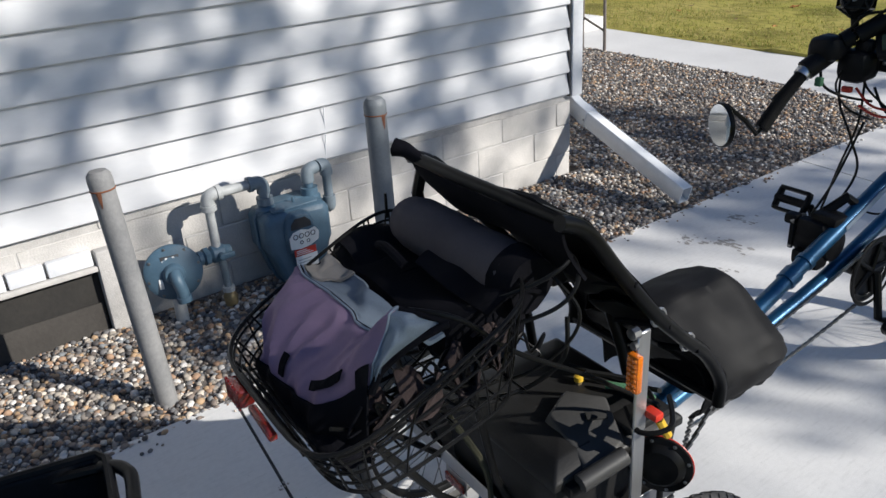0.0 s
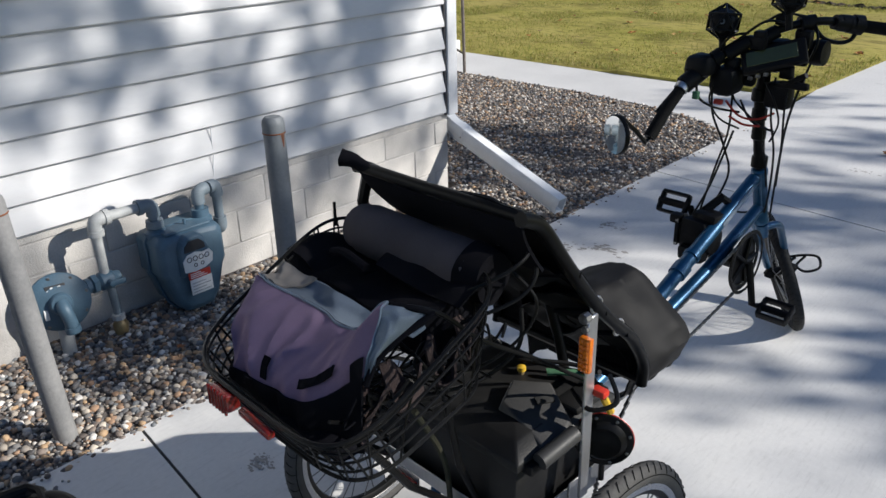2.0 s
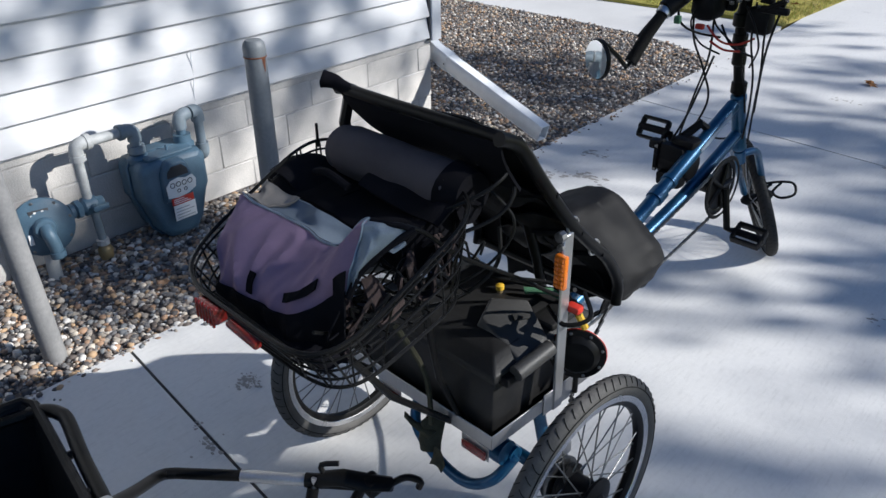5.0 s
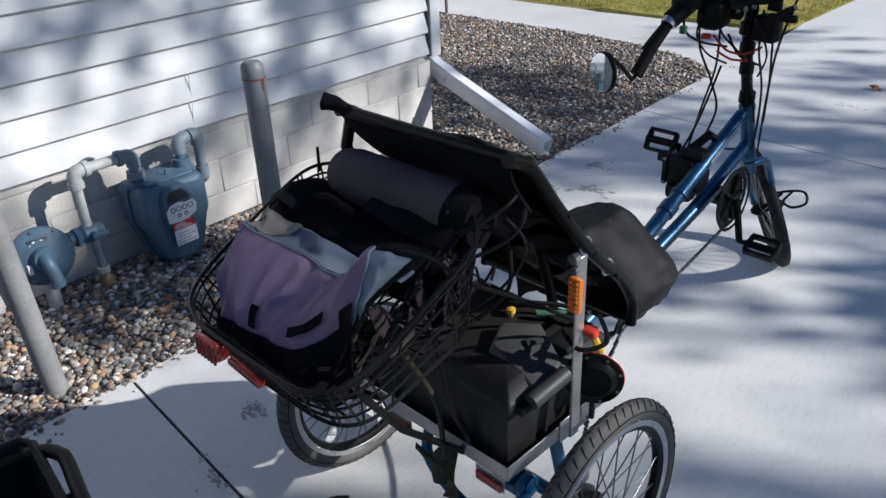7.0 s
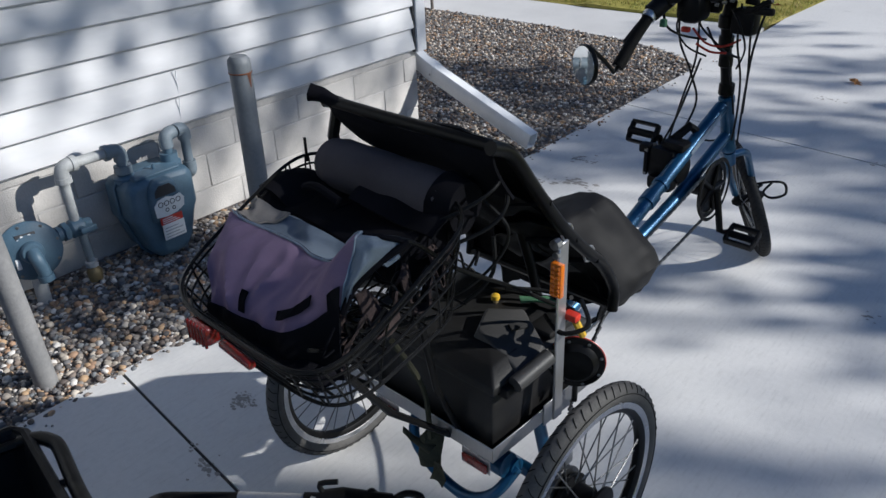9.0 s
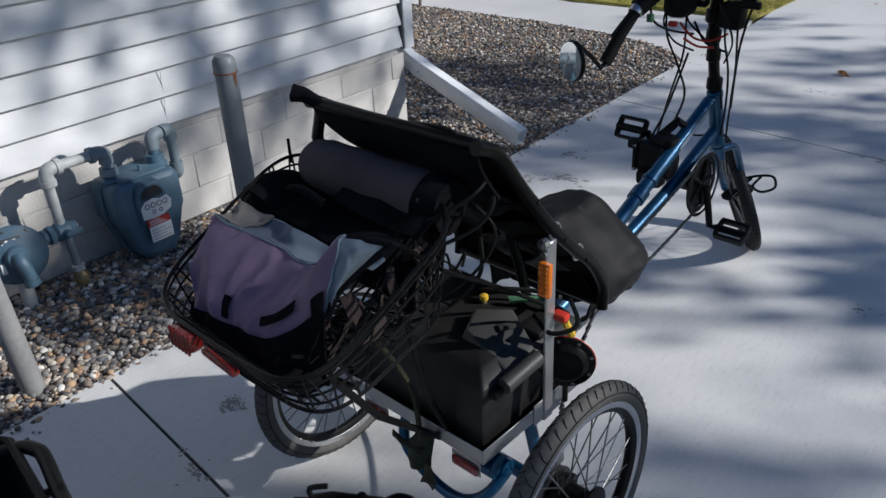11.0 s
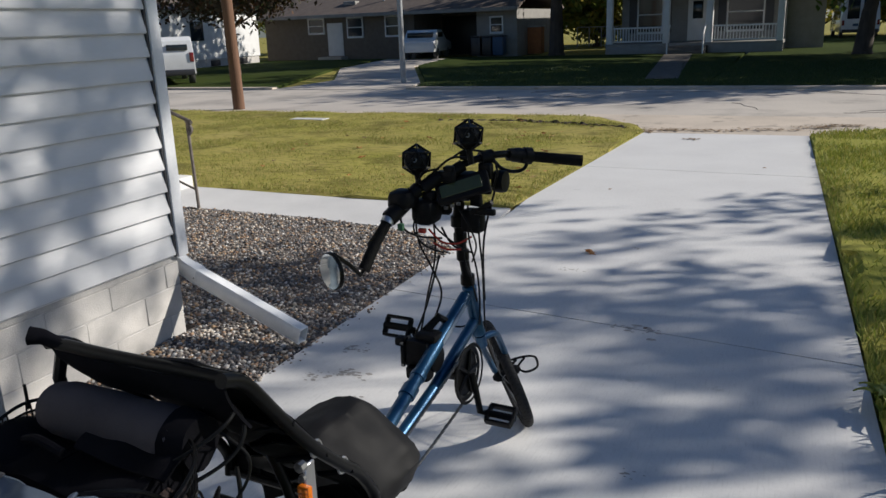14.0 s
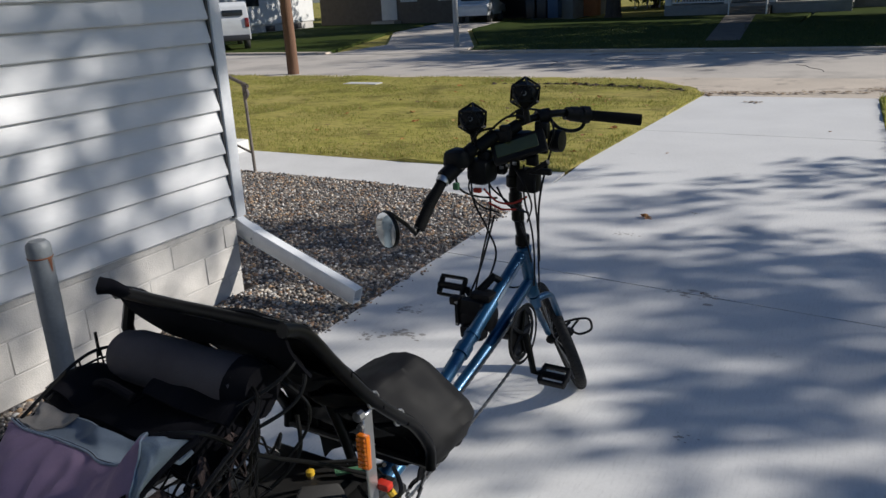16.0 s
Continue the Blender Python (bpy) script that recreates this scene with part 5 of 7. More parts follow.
for v0, m in ((0.609, M_piping), (0.632, M_fabric), (0.652, M_piping)):
    part("piping", tube([bag_pt(0.01 + 0.98 * i / 48, v0) + Vector((0, 0, 0.004)) for i in range(49)], 0.0015, 6), m, bag, "thin piping along the top seam")
part("piping", tube([bag_end(0.0, i / 20) + Vector((0.001, -0.001, 0.002)) for i in range(21)], 0.0015, 6), M_piping, bag)
part("edge_binding", tube([bag_end(1.0, i / 20) for i in range(21)], 0.006, 8), M_fabric, bag, "black edge binding")
part("edge_binding", tube([bag_end(a / 8, 1.0) for a in range(9)], 0.004, 8), M_fabric, bag)
part("hook_patch", sheet(lambda u, v: bag_pt(0.70 + 0.17 * u, 0.240 + 0.045 * v + 0.030 * u) + Vector((0, -0.007, 0.003)), 24, 10, 0.003), M_fabric, bag, "black hook-and-loop patch")
part("strap_tab", sheet(lambda u, v: bag_pt(0.445 + 0.035 * u, 0.19 + 0.10 * v) + Vector((0, -0.006, 0.003)), 12, 20, 0.003), M_fabric, bag)
part("strap_tab", sheet(lambda u, v: bag_pt(0.955 + 0.045 * u, 0.19 + 0.07 * v + 0.02 * u) + Vector((0, -0.007, 0.003)), 12, 12, 0.003), M_fabric, bag)
part("lower_panel", sheet(lambda u, v: bag_pt(u, (0.13 + 0.08 * u) * v) + Vector((0, -0.006, 0.002)), 40, 12, 0.005), M_fabric, bag, "black lower panel")

# black soft case in front of it
cs = on_trike("soft_case", "long black padded soft case lying open behind the seat", "case")
b = bmesh.new()
loops = []
for i in range(25):
    u = i / 24
    x = -0.19 + 0.385 * u
    lp = []
    for k in range(16):
        a = 2 * math.pi * k / 16
        ry, rz = 0.075, 0.048
        e = 0.6
        c, s = math.cos(a), math.sin(a)
        lp.append(Vector((x, -0.270 + ry * abs(c) ** e * (1 if c > 0 else -1), 0.888 - 0.0 * u + rz * abs(s) ** e * (1 if s > 0 else -1) - (0.02 * max(0, s) * math.sin(u * math.pi)))))
    loops.append(lp)
rings(b, loops)
part("case_body", lumpy(b, 0.010, 14), M_fabric, cs)
part("case_flap", sheet(lambda u, v: Vector((-0.185 + 0.17 * u, -0.335 + 0.11 * v, 0.934 + 0.012 * math.sin(v * 3) - 0.03 * u + 0.008 * math.sin(u * 7))), 12, 8, 0.006), M_fabric, cs)
part("case_flap", lumpy(sheet(lambda u, v: Vector((0.02 + 0.2 * u, -0.285 + 0.105 * v, 0.945 + 0.02 * math.sin(v * 3) - 0.01 * u)), 12, 8, 0.006), 0.01, 16), M_fabric, cs)
part("case_handle", tube([(-0.10, -0.29, 0.94), (-0.05, -0.30, 0.957), (0.01, -0.30, 0.945)], 0.008, 8, smooth=5), M_fabric, cs)

# rolled pad against the seat back
roll = on_trike("rolled_pad", "rolled grey foam pad strapped behind the seat top", "rolled pad")
b = bmesh.new()
loops = []
A, B = Vector((-0.105, -0.215, 0.968)), Vector((0.205, -0.195, 0.955))
for i in range(29):
    u = i / 28
    k = 1.0 if 0.05 < u < 0.95 else 0.9
    lp = []
    for j in range(24):
        a = 2 * math.pi * j / 24
        r = 0.052 * k * (1 + 0.03 * math.sin(3 * a + 1) + 0.014 * math.sin(u * 20 + a) + 0.03 * noise.noise(Vector((u * 6, a, 2))))
        lp.append(A.lerp(B, u) + Vector((0.002 * math.sin(a), r * math.cos(a), r * 0.92 * math.sin(a))))
    loops.append(lp)
rings(b, loops)
part("pad", b, M_foam, roll)
# black wrap added to paint the shade where the roll's end disappears
part("end_shade_wrap", lumpy(tube([A.lerp(B, 0.88), A.lerp(B, 0.94), B + Vector((0.010, 0, 0))], 0.055, 20, r1=0.046), 0.006, 20), M_fabric, roll, "black wrap painted as the shade at the end")

# moulded black box on the tray
bx = on_trike("battery_box", "black moulded plastic battery box on the aluminium tray", "box")
b = bmesh.new()
loops = [[Vector((x, y, z)) for x, y in ((-0.06 + i, -0.205 + i), (0.278 - i, -0.205 + i), (0.278 - i, 0.09 - i), (-0.06 + i, 0.09 - i))] for z, i in ((0.453, 0.012), (0.54, 0.006), (0.605, 0.0))]
rings(b, loops)
bevel(b, 0.008, 2)
part("body", b, M_boxplastic, bx)
b = bmesh.new()
loops = [[Vector((x, y, z)) for x, y in ((-0.064 + i, -0.210 + i), (0.284 - i, -0.210 + i), (0.284 - i, 0.095 - i), (-0.064 + i, 0.095 - i))] for z, i in ((0.600, 0.0), (0.618, 0.0), (0.640, 0.03), (0.648, 0.07))]
rings(b, loops)
bevel(b, 0.004, 2)
lid = part("lid", b, M_boxplastic, bx, "black moulded lid")
LID = [Vector(p) for p in ((0.150, -0.070, 0.672), (0.207, -0.026, 0.672), (0.276, -0.050, 0.630), (0.290, -0.095, 0.626), (0.284, -0.142, 0.628), (0.180, -0.132, 0.668))]
mid = sum(LID, Vector()) / 6
q = bmesh.new()
rings(q, [[p + (p - mid) * Vector((0.22, 0.22, 0)) - Vector((0, 0, 0.034)) for p in LID], [p + (p - mid) * Vector((0.08, 0.08, 0)) - Vector((0, 0, 0.010)) for p in LID], LID])
hump = part("lid_panel", bevel(q, 0.005, 2), M_lidgrey, lid, "raised slanted grey-black panel")
slot = part("lid_slot", bevel(box(-0.008, 0.008, -0.020, 0.020, -0.002, 0.003), 0.002), M_dark, hump)
slot.matrix_local = Matrix.Translation((0.226, -0.066, 0.659)) @ Matrix.Rotation(radians(24), 4, "Y") @ Matrix.Rotation(radians(-22), 4, "Z")
part("lid_rib", bevel(box(0.225, 0.280, -0.036, 0.070, 0.630, 0.648), 0.006), M_boxplastic, lid)
part("handle", tube([(0.303, -0.172, 0.618), (0.310, -0.080, 0.634)], 0.016, 14), M_lidgrey, bx, "shiny black tubular handle")
part("handle_bracket", bevel(box(0.268, 0.300, -0.19, -0.095, 0.590, 0.612), 0.004), M_black, bx)
part("valve_tap", tube([(0.124, -0.014, 0.640), (0.124, -0.014, 0.656)], 0.006, 8), M_brass, bx)
part("tap_lever", lathe([(0.005, -0.008), (0.009, -0.006), (0.009, 0.003), (0.004, 0.006)], 10, "z", (0.124, -0.014, 0.662)), M_yellow, bx)

# black hoses and cords between basket, seat and box
hose = on_trike("hose_coil", "loops of black hose hanging over the basket edge", "hose")
for c, r in (
    ([(0.19, -0.40, 0.975), (0.23, -0.34, 0.955), (0.25, -0.26, 0.88), (0.26, -0.13, 0.79), (0.275, -0.03, 0.715), (0.30, 0.01, 0.690)], 0.0042),
    ([(0.12, -0.32, 0.90), (0.20, -0.26, 0.945), (0.255, -0.20, 0.985), (0.25, -0.15, 1.005), (0.19, -0.16, 1.0)], 0.0036),
    ([(0.10, -0.36, 0.84), (0.19, -0.29, 0.89), (0.26, -0.20, 0.93), (0.27, -0.155, 0.965), (0.23, -0.13, 0.99), (0.18, -0.15, 0.985)], 0.0036),
    ([(0.10, -0.30, 0.76), (0.20, -0.22, 0.79), (0.25, -0.16, 0.85), (0.26, -0.14, 0.91), (0.22, -0.16, 0.96)], 0.003),
    ([(0.08, -0.28, 0.70), (0.17, -0.20, 0.735), (0.22, -0.14, 0.80), (0.21, -0.12, 0.87)], 0.0042),
):
    part("hose", tube(c, r, 8, smooth=8), M_wire, hose)
cords = on_trike("cord_tangle", "tangle of dark cords and straps in the basket side", "cords")
rnd = random.Random(7)
for k in range(24):
    p = Vector((rnd.uniform(0.14, 0.25), rnd.uniform(-0.50, -0.24), rnd.uniform(0.82, 0.90)))
    pts = [p]
    for j in range(5):
        pts.append(pts[-1] + Vector((rnd.uniform(-0.05, 0.05), rnd.uniform(-0.06, 0.06), rnd.uniform(-0.05, 0.04))))
    pts = [Vector((min(0.245, max(0.14, q.x)), min(-0.19, max(-0.56, q.y)), min(0.92, max(0.818, q.z)))) for q in pts]
    part("cord", tube(pts, rnd.uniform(0.0015, 0.0032), 6, smooth=5), rnd.choice([M_wire, M_fabric, M_wire]), cords)
for k, (x, y, z) in enumerate(((0.20, -0.44, 0.86), (0.195, -0.30, 0.89), (0.20, -0.51, 0.85), (0.20, -0.36, 0.87))):
    part("rag", lumpy(sheet(lambda u, v: Vector((x + 0.05 * u, y + 0.05 * v, z + 0.03 * math.sin(u * 5 + v * 3))), 8, 8, 0.004), 0.018, 22, k), M_pink, cords, "faded pink rag")
pouch = on_trike("dark_pouch", "dark cloth pouch under the bag in the basket", "pouch")
b = bmesh.new()
bmesh.ops.create_icosphere(b, subdivisions=3, radius=1)
moved(b, Matrix.Translation((0.12, -0.535, 0.818)) @ Matrix.Diagonal((0.15, 0.045, 0.014, 1)))
part("pouch_body", lumpy(b, 0.012, 14), M_fabric, pouch)

# ---- cargo trailer behind the trike ----
trl = on_trike("cargo_trailer", "black-framed bicycle trailer with a steel drawbar behind the trike", "trailer")
b = bmesh.new()
rim = [(-0.475, -0.785), (0.07, -0.845), (0.09, -0.87), (0.09, -1.27), (0.07, -1.29), (-0.56, -1.25), (-0.58, -1.23), (-0.505, -0.80)]
cx, cy = -0.23, -1.03
rings(b, [[Vector((cx + (x - cx) * k, cy + (y - cy) * k, z)) for x, y in rim] for z, k in ((0.22, 0.86), (0.44, 0.97), (0.452, 1.0), (0.464, 1.0), (0.466, 0.985), (0.455, 0.955), (0.235, 0.84))])
bmesh.ops.recalc_face_normals(b, faces=b.faces)
part("tub", bevel(b, 0.004, 2), M_black, trl, "deep black plastic tub with a rolled rim")
part("tub_rim", tube([(x, y, 0.462) for x, y in rim], 0.011, 8, close=True), M_black, trl, "rounded black rim")
fpts = [(-0.47, -0.80, 0.452), (-0.44, -0.772, 0.46), (-0.41, -0.759, 0.462), (-0.375, -0.757, 0.462), (-0.25, -0.780, 0.460), (-0.12, -0.798, 0.455), (0.07, -0.825, 0.44)]
part("frame_tube", tube(fpts, 0.0145, 12, smooth=5), M_blackpaint, trl, "bent black frame tube")
part("cross_piece", tube([(-0.285, -0.815, 0.455), (-0.275, -0.772, 0.459)], 0.009, 8), M_blackpaint, trl)
part("cross_piece", tube([(-0.16, -0.825, 0.452), (-0.155, -0.79, 0.456)], 0.012, 8), M_blackpaint, trl)
part("sleeve", tube([(-0.118, -0.7985, 0.455), (-0.07, -0.806, 0.452)], 0.0158, 12), M_alu, trl)
db = part("drawbar", tube([(-0.11, -0.80, 0.452), (-0.19, -0.725, 0.375), (-0.262, -0.648, 0.312), (-0.258, -0.620, 0.303), (-0.235, -0.595, 0.30), (-0.145, -0.516, 0.30)], 0.0125, 12, smooth=5), M_blackpaint, trl, "black drawbar")
part("drawbar_sleeve", tube([(-0.15, -0.520, 0.30), (-0.038, -0.429, 0.30)], 0.0135, 12), M_alu, db, "bright steel sleeve")
part("drawbar_end", tube([(-0.042, -0.432, 0.30), (0.04, -0.365, 0.30)], 0.0160, 12), M_blackpaint, db)
hc = part("hitch_coupler", lumpy(tube([(-0.015, -0.41, 0.305), (0.02, -0.385, 0.312), (0.06, -0.350, 0.305), (0.10, -0.315, 0.300)], 0.019, 12), 0.010, 34), M_blackpaint, db, "knobbly black hitch coupler")
part("coupler_hook", tube([(0.095, -0.318, 0.30), (0.118, -0.292, 0.318), (0.140, -0.272, 0.308), (0.138, -0.275, 0.290)], 0.0075, 8, smooth=4), M_blackpaint, hc)
part("coupler_lever", tube([(-0.012, -0.405, 0.318), (-0.018, -0.405, 0.340), (0.01, -0.38, 0.345)], 0.006, 8, smooth=3), M_blackpaint, hc)
part("coupler_jaw", lumpy(bevel(box(0.045, 0.085, -0.36, -0.32, 0.275, 0.318), 0.008), 0.006, 30), M_blackpaint, hc)
part("coupler_pin", tube([(-0.02, -0.425, 0.315), (-0.02, -0.432, 0.255)], 0.006, 8), M_alu, hc)
part("pin_ring", ring_torus(0.012, 0.0022, (-0.02, -0.435, 0.262), "y", 16, 6), M_alu, hc)
part("prop_leg", tube([(-0.02, -0.43, 0.29), (0.0, -0.49, 0.15), (0.01, -0.51, 0.005)], 0.013, 10), M_blackpaint, trl, "black prop leg")
part("prop_leg", tube([(0.05, -0.355, 0.29), (0.03, -0.44, 0.15), (0.0, -0.49, 0.005)], 0.012, 10), M_blackpaint, trl, "black prop leg")
for s in (-0.66, 0.17):
    w = part("trailer_wheel", ring_torus(0.20, 0.022, (s, -1.45, 0.222), "x", 40, 10), M_rubber, trl)
    part("wheel_hub", lathe([(0.02, -0.03), (0.03, -0.02), (0.03, 0.02), (0.02, 0.03)], 14, "x", (s, -1.45, 0.222)), M_alu, w)
part("trailer_axle", tube([(-0.66, -1.45, 0.222), (0.17, -1.45, 0.222)], 0.01, 8), M_blackpaint, trl)
part("trailer_side", tube([(0.07, -0.825, 0.44), (0.12, -1.10, 0.40), (0.13, -1.45, 0.25), (0.17, -1.45, 0.222)], 0.012, 8), M_blackpaint, trl)
part("trailer_side", tube([(-0.47, -0.80, 0.45), (-0.62, -1.1, 0.40), (-0.62, -1.45, 0.25), (-0.66, -1.45, 0.222)], 0.012, 8), M_blackpaint, trl)


# ---- gas meter set and bollards by the wall ----
def bollard(x, y, h, lean, material, label, rust_side, r=0.042):
    t = thing("bollard", label, "bollard", x, y, 0, group="bollards by the gas meter")
    m = Matrix.Rotation(lean[0], 4, "Y") @ Matrix.Rotation(lean[1], 4, "X")
    p = part("pipe", lathe([(r, -0.05), (r, h - 0.05), (r * 0.985, h - 0.045)], 28), material, t)
    p.matrix_local = m
    c = part("cap", lathe([(r * 1.04, h - 0.058), (r * 1.05, h - 0.03), (r * 0.98, h - 0.014), (r * 0.72, h - 0.003), (0.002, h)], 28), material, t)
    c.matrix_local = m
    b = ring_torus(r * 1.01, 0.003, (0, 0, h - 0.060), "z", 28, 6)
    part("rust_line", b, M_rust, t, "rusty seam under the cap").matrix_local = m
    b = sheet(lambda u, v: Vector(((r + 0.0012) * math.cos(rust_side + 0.4 * (u - 0.5) * (1.2 - v)), (r + 0.0012) * math.sin(rust_side + 0.4 * (u - 0.5) * (1.2 - v)), h - 0.06 - 0.05 * v)), 6, 5)
    part("rust_stain", b, M_rust, t, "rust run").matrix_local = m


bollard(0.655, 0.982, 0.815, (-0.035, 0.036), M_bollard2, "weathered grey steel bollard with a rusty cap seam", -0.6, 0.0355)
bollard(0.655, 1.898, 0.848, (0.0, 0.0), M_bollard, "grey painted steel bollard with a domed cap", 0.2, 0.039)

gm = thing("gas_meter", "blue-grey gas meter with regulator and grey pipework", "gas meter")
MY, PX = 1.735, 0.155
prof = [(-0.060, 0.012), (-0.095, 0.055), (-0.132, 0.175), (-0.146, 0.20), (-0.146, 0.325), (-0.125, 0.352), (-0.05, 0.358), (0.05, 0.358), (0.125, 0.352), (0.146, 0.325), (0.146, 0.20), (0.132, 0.175), (0.095, 0.055), (0.060, 0.012), (0.0, 0.004)]
b = bmesh.new()
rings(b, [[Vector((x, MY + k * y, 0.2 + k * (z - 0.2))) for y, z in prof] for x, k in ((0.065, 0.92), (0.075, 1.0), (0.150, 1.0), (0.152, 0.985), (0.158, 0.985), (0.160, 1.0), (0.225, 1.0), (0.243, 0.95), (0.255, 0.84))])
bmesh.ops.recalc_face_normals(b, faces=b.faces)
bevel(b, 0.003, 1)
body = part("meter_body", b, M_gas, gm, "blue-grey cast meter body")
part("body_flange", tube([(0.155, MY + y * 1.03, 0.2 + (z - 0.2) * 1.03) for y, z in prof], 0.006, 6, close=True), M_gas, body)
b = bmesh.new()
rings(b, [[Vector((x, MY - 0.012 + k * y, 0.262 + k * z)) for y, z in ((-0.060, -0.08), (0.060, -0.08), (0.062, 0.03), (0.05, 0.065), (0.025, 0.083), (-0.025, 0.083), (-0.05, 0.065), (-0.062, 0.03))] for x, k in ((0.245, 1.08), (0.268, 1.04), (0.280, 0.93))])
bmesh.ops.recalc_face_normals(b, faces=b.faces)
part("index_housing", bevel(b, 0.004, 2), M_gas, body)
b = bmesh.new()
rings(b, [[Vector((x, MY - 0.012 + y, 0.262 + z)) for y, z in ((-0.046, 0.022), (0.046, 0.022), (0.043, 0.045), (0.022, 0.066), (-0.022, 0.066), (-0.043, 0.045))] for x in (0.2795, 0.2835)])
part("index_glass", b, M_cardark, body)
b = bmesh.new()
outline = [(-0.064, -0.045), (-0.020, -0.052), (0.024, -0.047), (0.060, -0.030), (0.066, 0.004), (0.052, 0.026), (0.022, 0.020), (-0.010, 0.030), (-0.046, 0.024), (-0.066, 0.002)]
rings(b, [[Vector((x, MY - 0.006 + y, 0.250 + z)) for y, z in outline] for x in (0.2840, 0.2885)])
dl = part("dial_plate", b, M_paper, body, "white dial plate with small black dials")
b = bmesh.new()
for k in range(4):
    ring_torus(0.0098, 0.0016, (0.2895, MY - 0.046 + k * 0.026, 0.254), "x", 14, 5, b)
for k in range(2):
    ring_torus(0.0068, 0.0016, (0.2895, MY - 0.022 + k * 0.030, 0.226), "x", 12, 5, b)
part("dials", b, M_print, dl)
part("red_tag", bevel(box(0.2815, 0.2855, MY - 0.058, MY + 0.040, 0.166, 0.197), 0.002), M_redpaint, body, "red strip on the tag")
part("paper_tag", bevel(box(0.2800, 0.2840, MY - 0.054, MY + 0.044, 0.098, 0.165), 0.002), M_paper, body, "white paper tag")
b = bmesh.new()
for k in range(3):
    box(0.2856, 0.2866, MY - 0.050, MY + 0.024 - k * 0.014, 0.172 + k * 0.008, 0.1755 + k * 0.008, bm=b)
part("tag_print", b, M_paper, body)
b = bmesh.new()
for k in range(4):
    box(0.2841, 0.2846, MY - 0.046, MY + 0.034 - (k % 2) * 0.02, 0.108 + k * 0.013, 0.111 + k * 0.013, bm=b)
part("small_print", b, M_galv, body)
for yy in (-0.095, 0.105):
    part("meter_lug", lathe([(0.045, 0.325), (0.045, 0.36), (0.036, 0.368), (0.030, 0.372)], 20, "z", (PX, MY + yy, 0)), M_gas, body)
part("meter_rib", bevel(box(0.075, 0.235, MY - 0.10, MY + 0.10, 0.354, 0.366), 0.005), M_gas, body)
part("meter_pin", tube([(0.19, MY + 0.01, 0.36), (0.19, MY + 0.01, 0.388)], 0.006, 8), M_gas, body)
for yy, zz in ((-0.128, 0.305), (-0.128, 0.215), (0.128, 0.305), (0.128, 0.215), (0.075, 0.06), (-0.075, 0.06)):
    part("meter_bolt", lathe([(0.004, 0.0), (0.009, 0.002), (0.009, 0.010), (0.004, 0.012)], 6, "x", (0.236, MY + yy, zz)), M_gas, body)


def fitting(p, q, r):
    return tube([p, q], r, 16)


RY, DY, UY, VY = 1.408, MY - 0.095, MY + 0.105, MY + 0.205
ri = part("riser", tube([(PX, RY, 0.24), (PX, RY, 0.45)], 0.018, 14), M_palepipe, gm, "pale weathered riser pipe")
part("elbow", tube([(PX, RY, 0.43), (PX, RY, 0.452), (PX, RY + 0.006, 0.468), (PX, RY + 0.024, 0.476), (PX, RY + 0.05, 0.476)], 0.026, 14, smooth=3), M_palepipe, ri)
part("collar", fitting((PX, RY, 0.415), (PX, RY, 0.437), 0.030), M_palepipe, ri)
part("collar", fitting((PX, RY + 0.038, 0.476), (PX, RY + 0.058, 0.476), 0.030), M_palepipe, ri)
top = part("top_pipe", tube([(PX, RY + 0.04, 0.476), (PX, DY - 0.03, 0.474)], 0.020, 14), M_palepipe, gm)
part("elbow", tube([(PX, DY - 0.055, 0.474), (PX, DY - 0.025, 0.474), (PX, DY - 0.006, 0.466), (PX, DY, 0.448), (PX, DY, 0.425)], 0.027, 14, smooth=3), M_pipe, top)
part("collar", fitting((PX, DY - 0.062, 0.474), (PX, DY - 0.044, 0.474), 0.031), M_pipe, top)
part("drop", tube([(PX, DY, 0.43), (PX, DY, 0.36)], 0.021, 14), M_pipe, top)
part("union", fitting((PX, DY, 0.378), (PX, DY, 0.408), 0.034), M_pipe, top)
out = part("outlet_pipe", tube([(PX, UY, 0.36), (PX, UY, 0.44)], 0.020, 14), M_gas, gm)
part("union", fitting((PX, UY, 0.368), (PX, UY, 0.398), 0.036), M_gas, out)
part("elbow", tube([(PX, UY, 0.42), (PX, UY, 0.445), (PX - 0.002, UY + 0.006, 0.462), (PX - 0.005, UY + 0.024, 0.470), (PX - 0.01, UY + 0.045, 0.470)], 0.0275, 14, smooth=3), M_pipe, out)
part("elbow", tube([(PX - 0.012, UY + 0.055, 0.470), (PX - 0.018, UY + 0.078, 0.470), (PX - 0.022, VY - 0.006, 0.462), (PX - 0.024, VY, 0.444), (PX - 0.024, VY, 0.42)], 0.0275, 14, smooth=3), M_pipe, out)
part("drop", tube([(PX - 0.024, VY, 0.43), (PX - 0.024, VY, 0.30)], 0.020, 14), M_pipe, out)
part("elbow", tube([(PX - 0.024, VY, 0.325), (PX - 0.024, VY, 0.295), (PX - 0.03, VY, 0.278), (PX - 0.05, VY, 0.270), (PX - 0.08, VY, 0.270)], 0.0275, 14, smooth=3), M_pipe, out)
part("wall_pipe", tube([(PX - 0.06, VY, 0.27), (-0.02, VY, 0.27)], 0.020, 14), M_pipe, out)
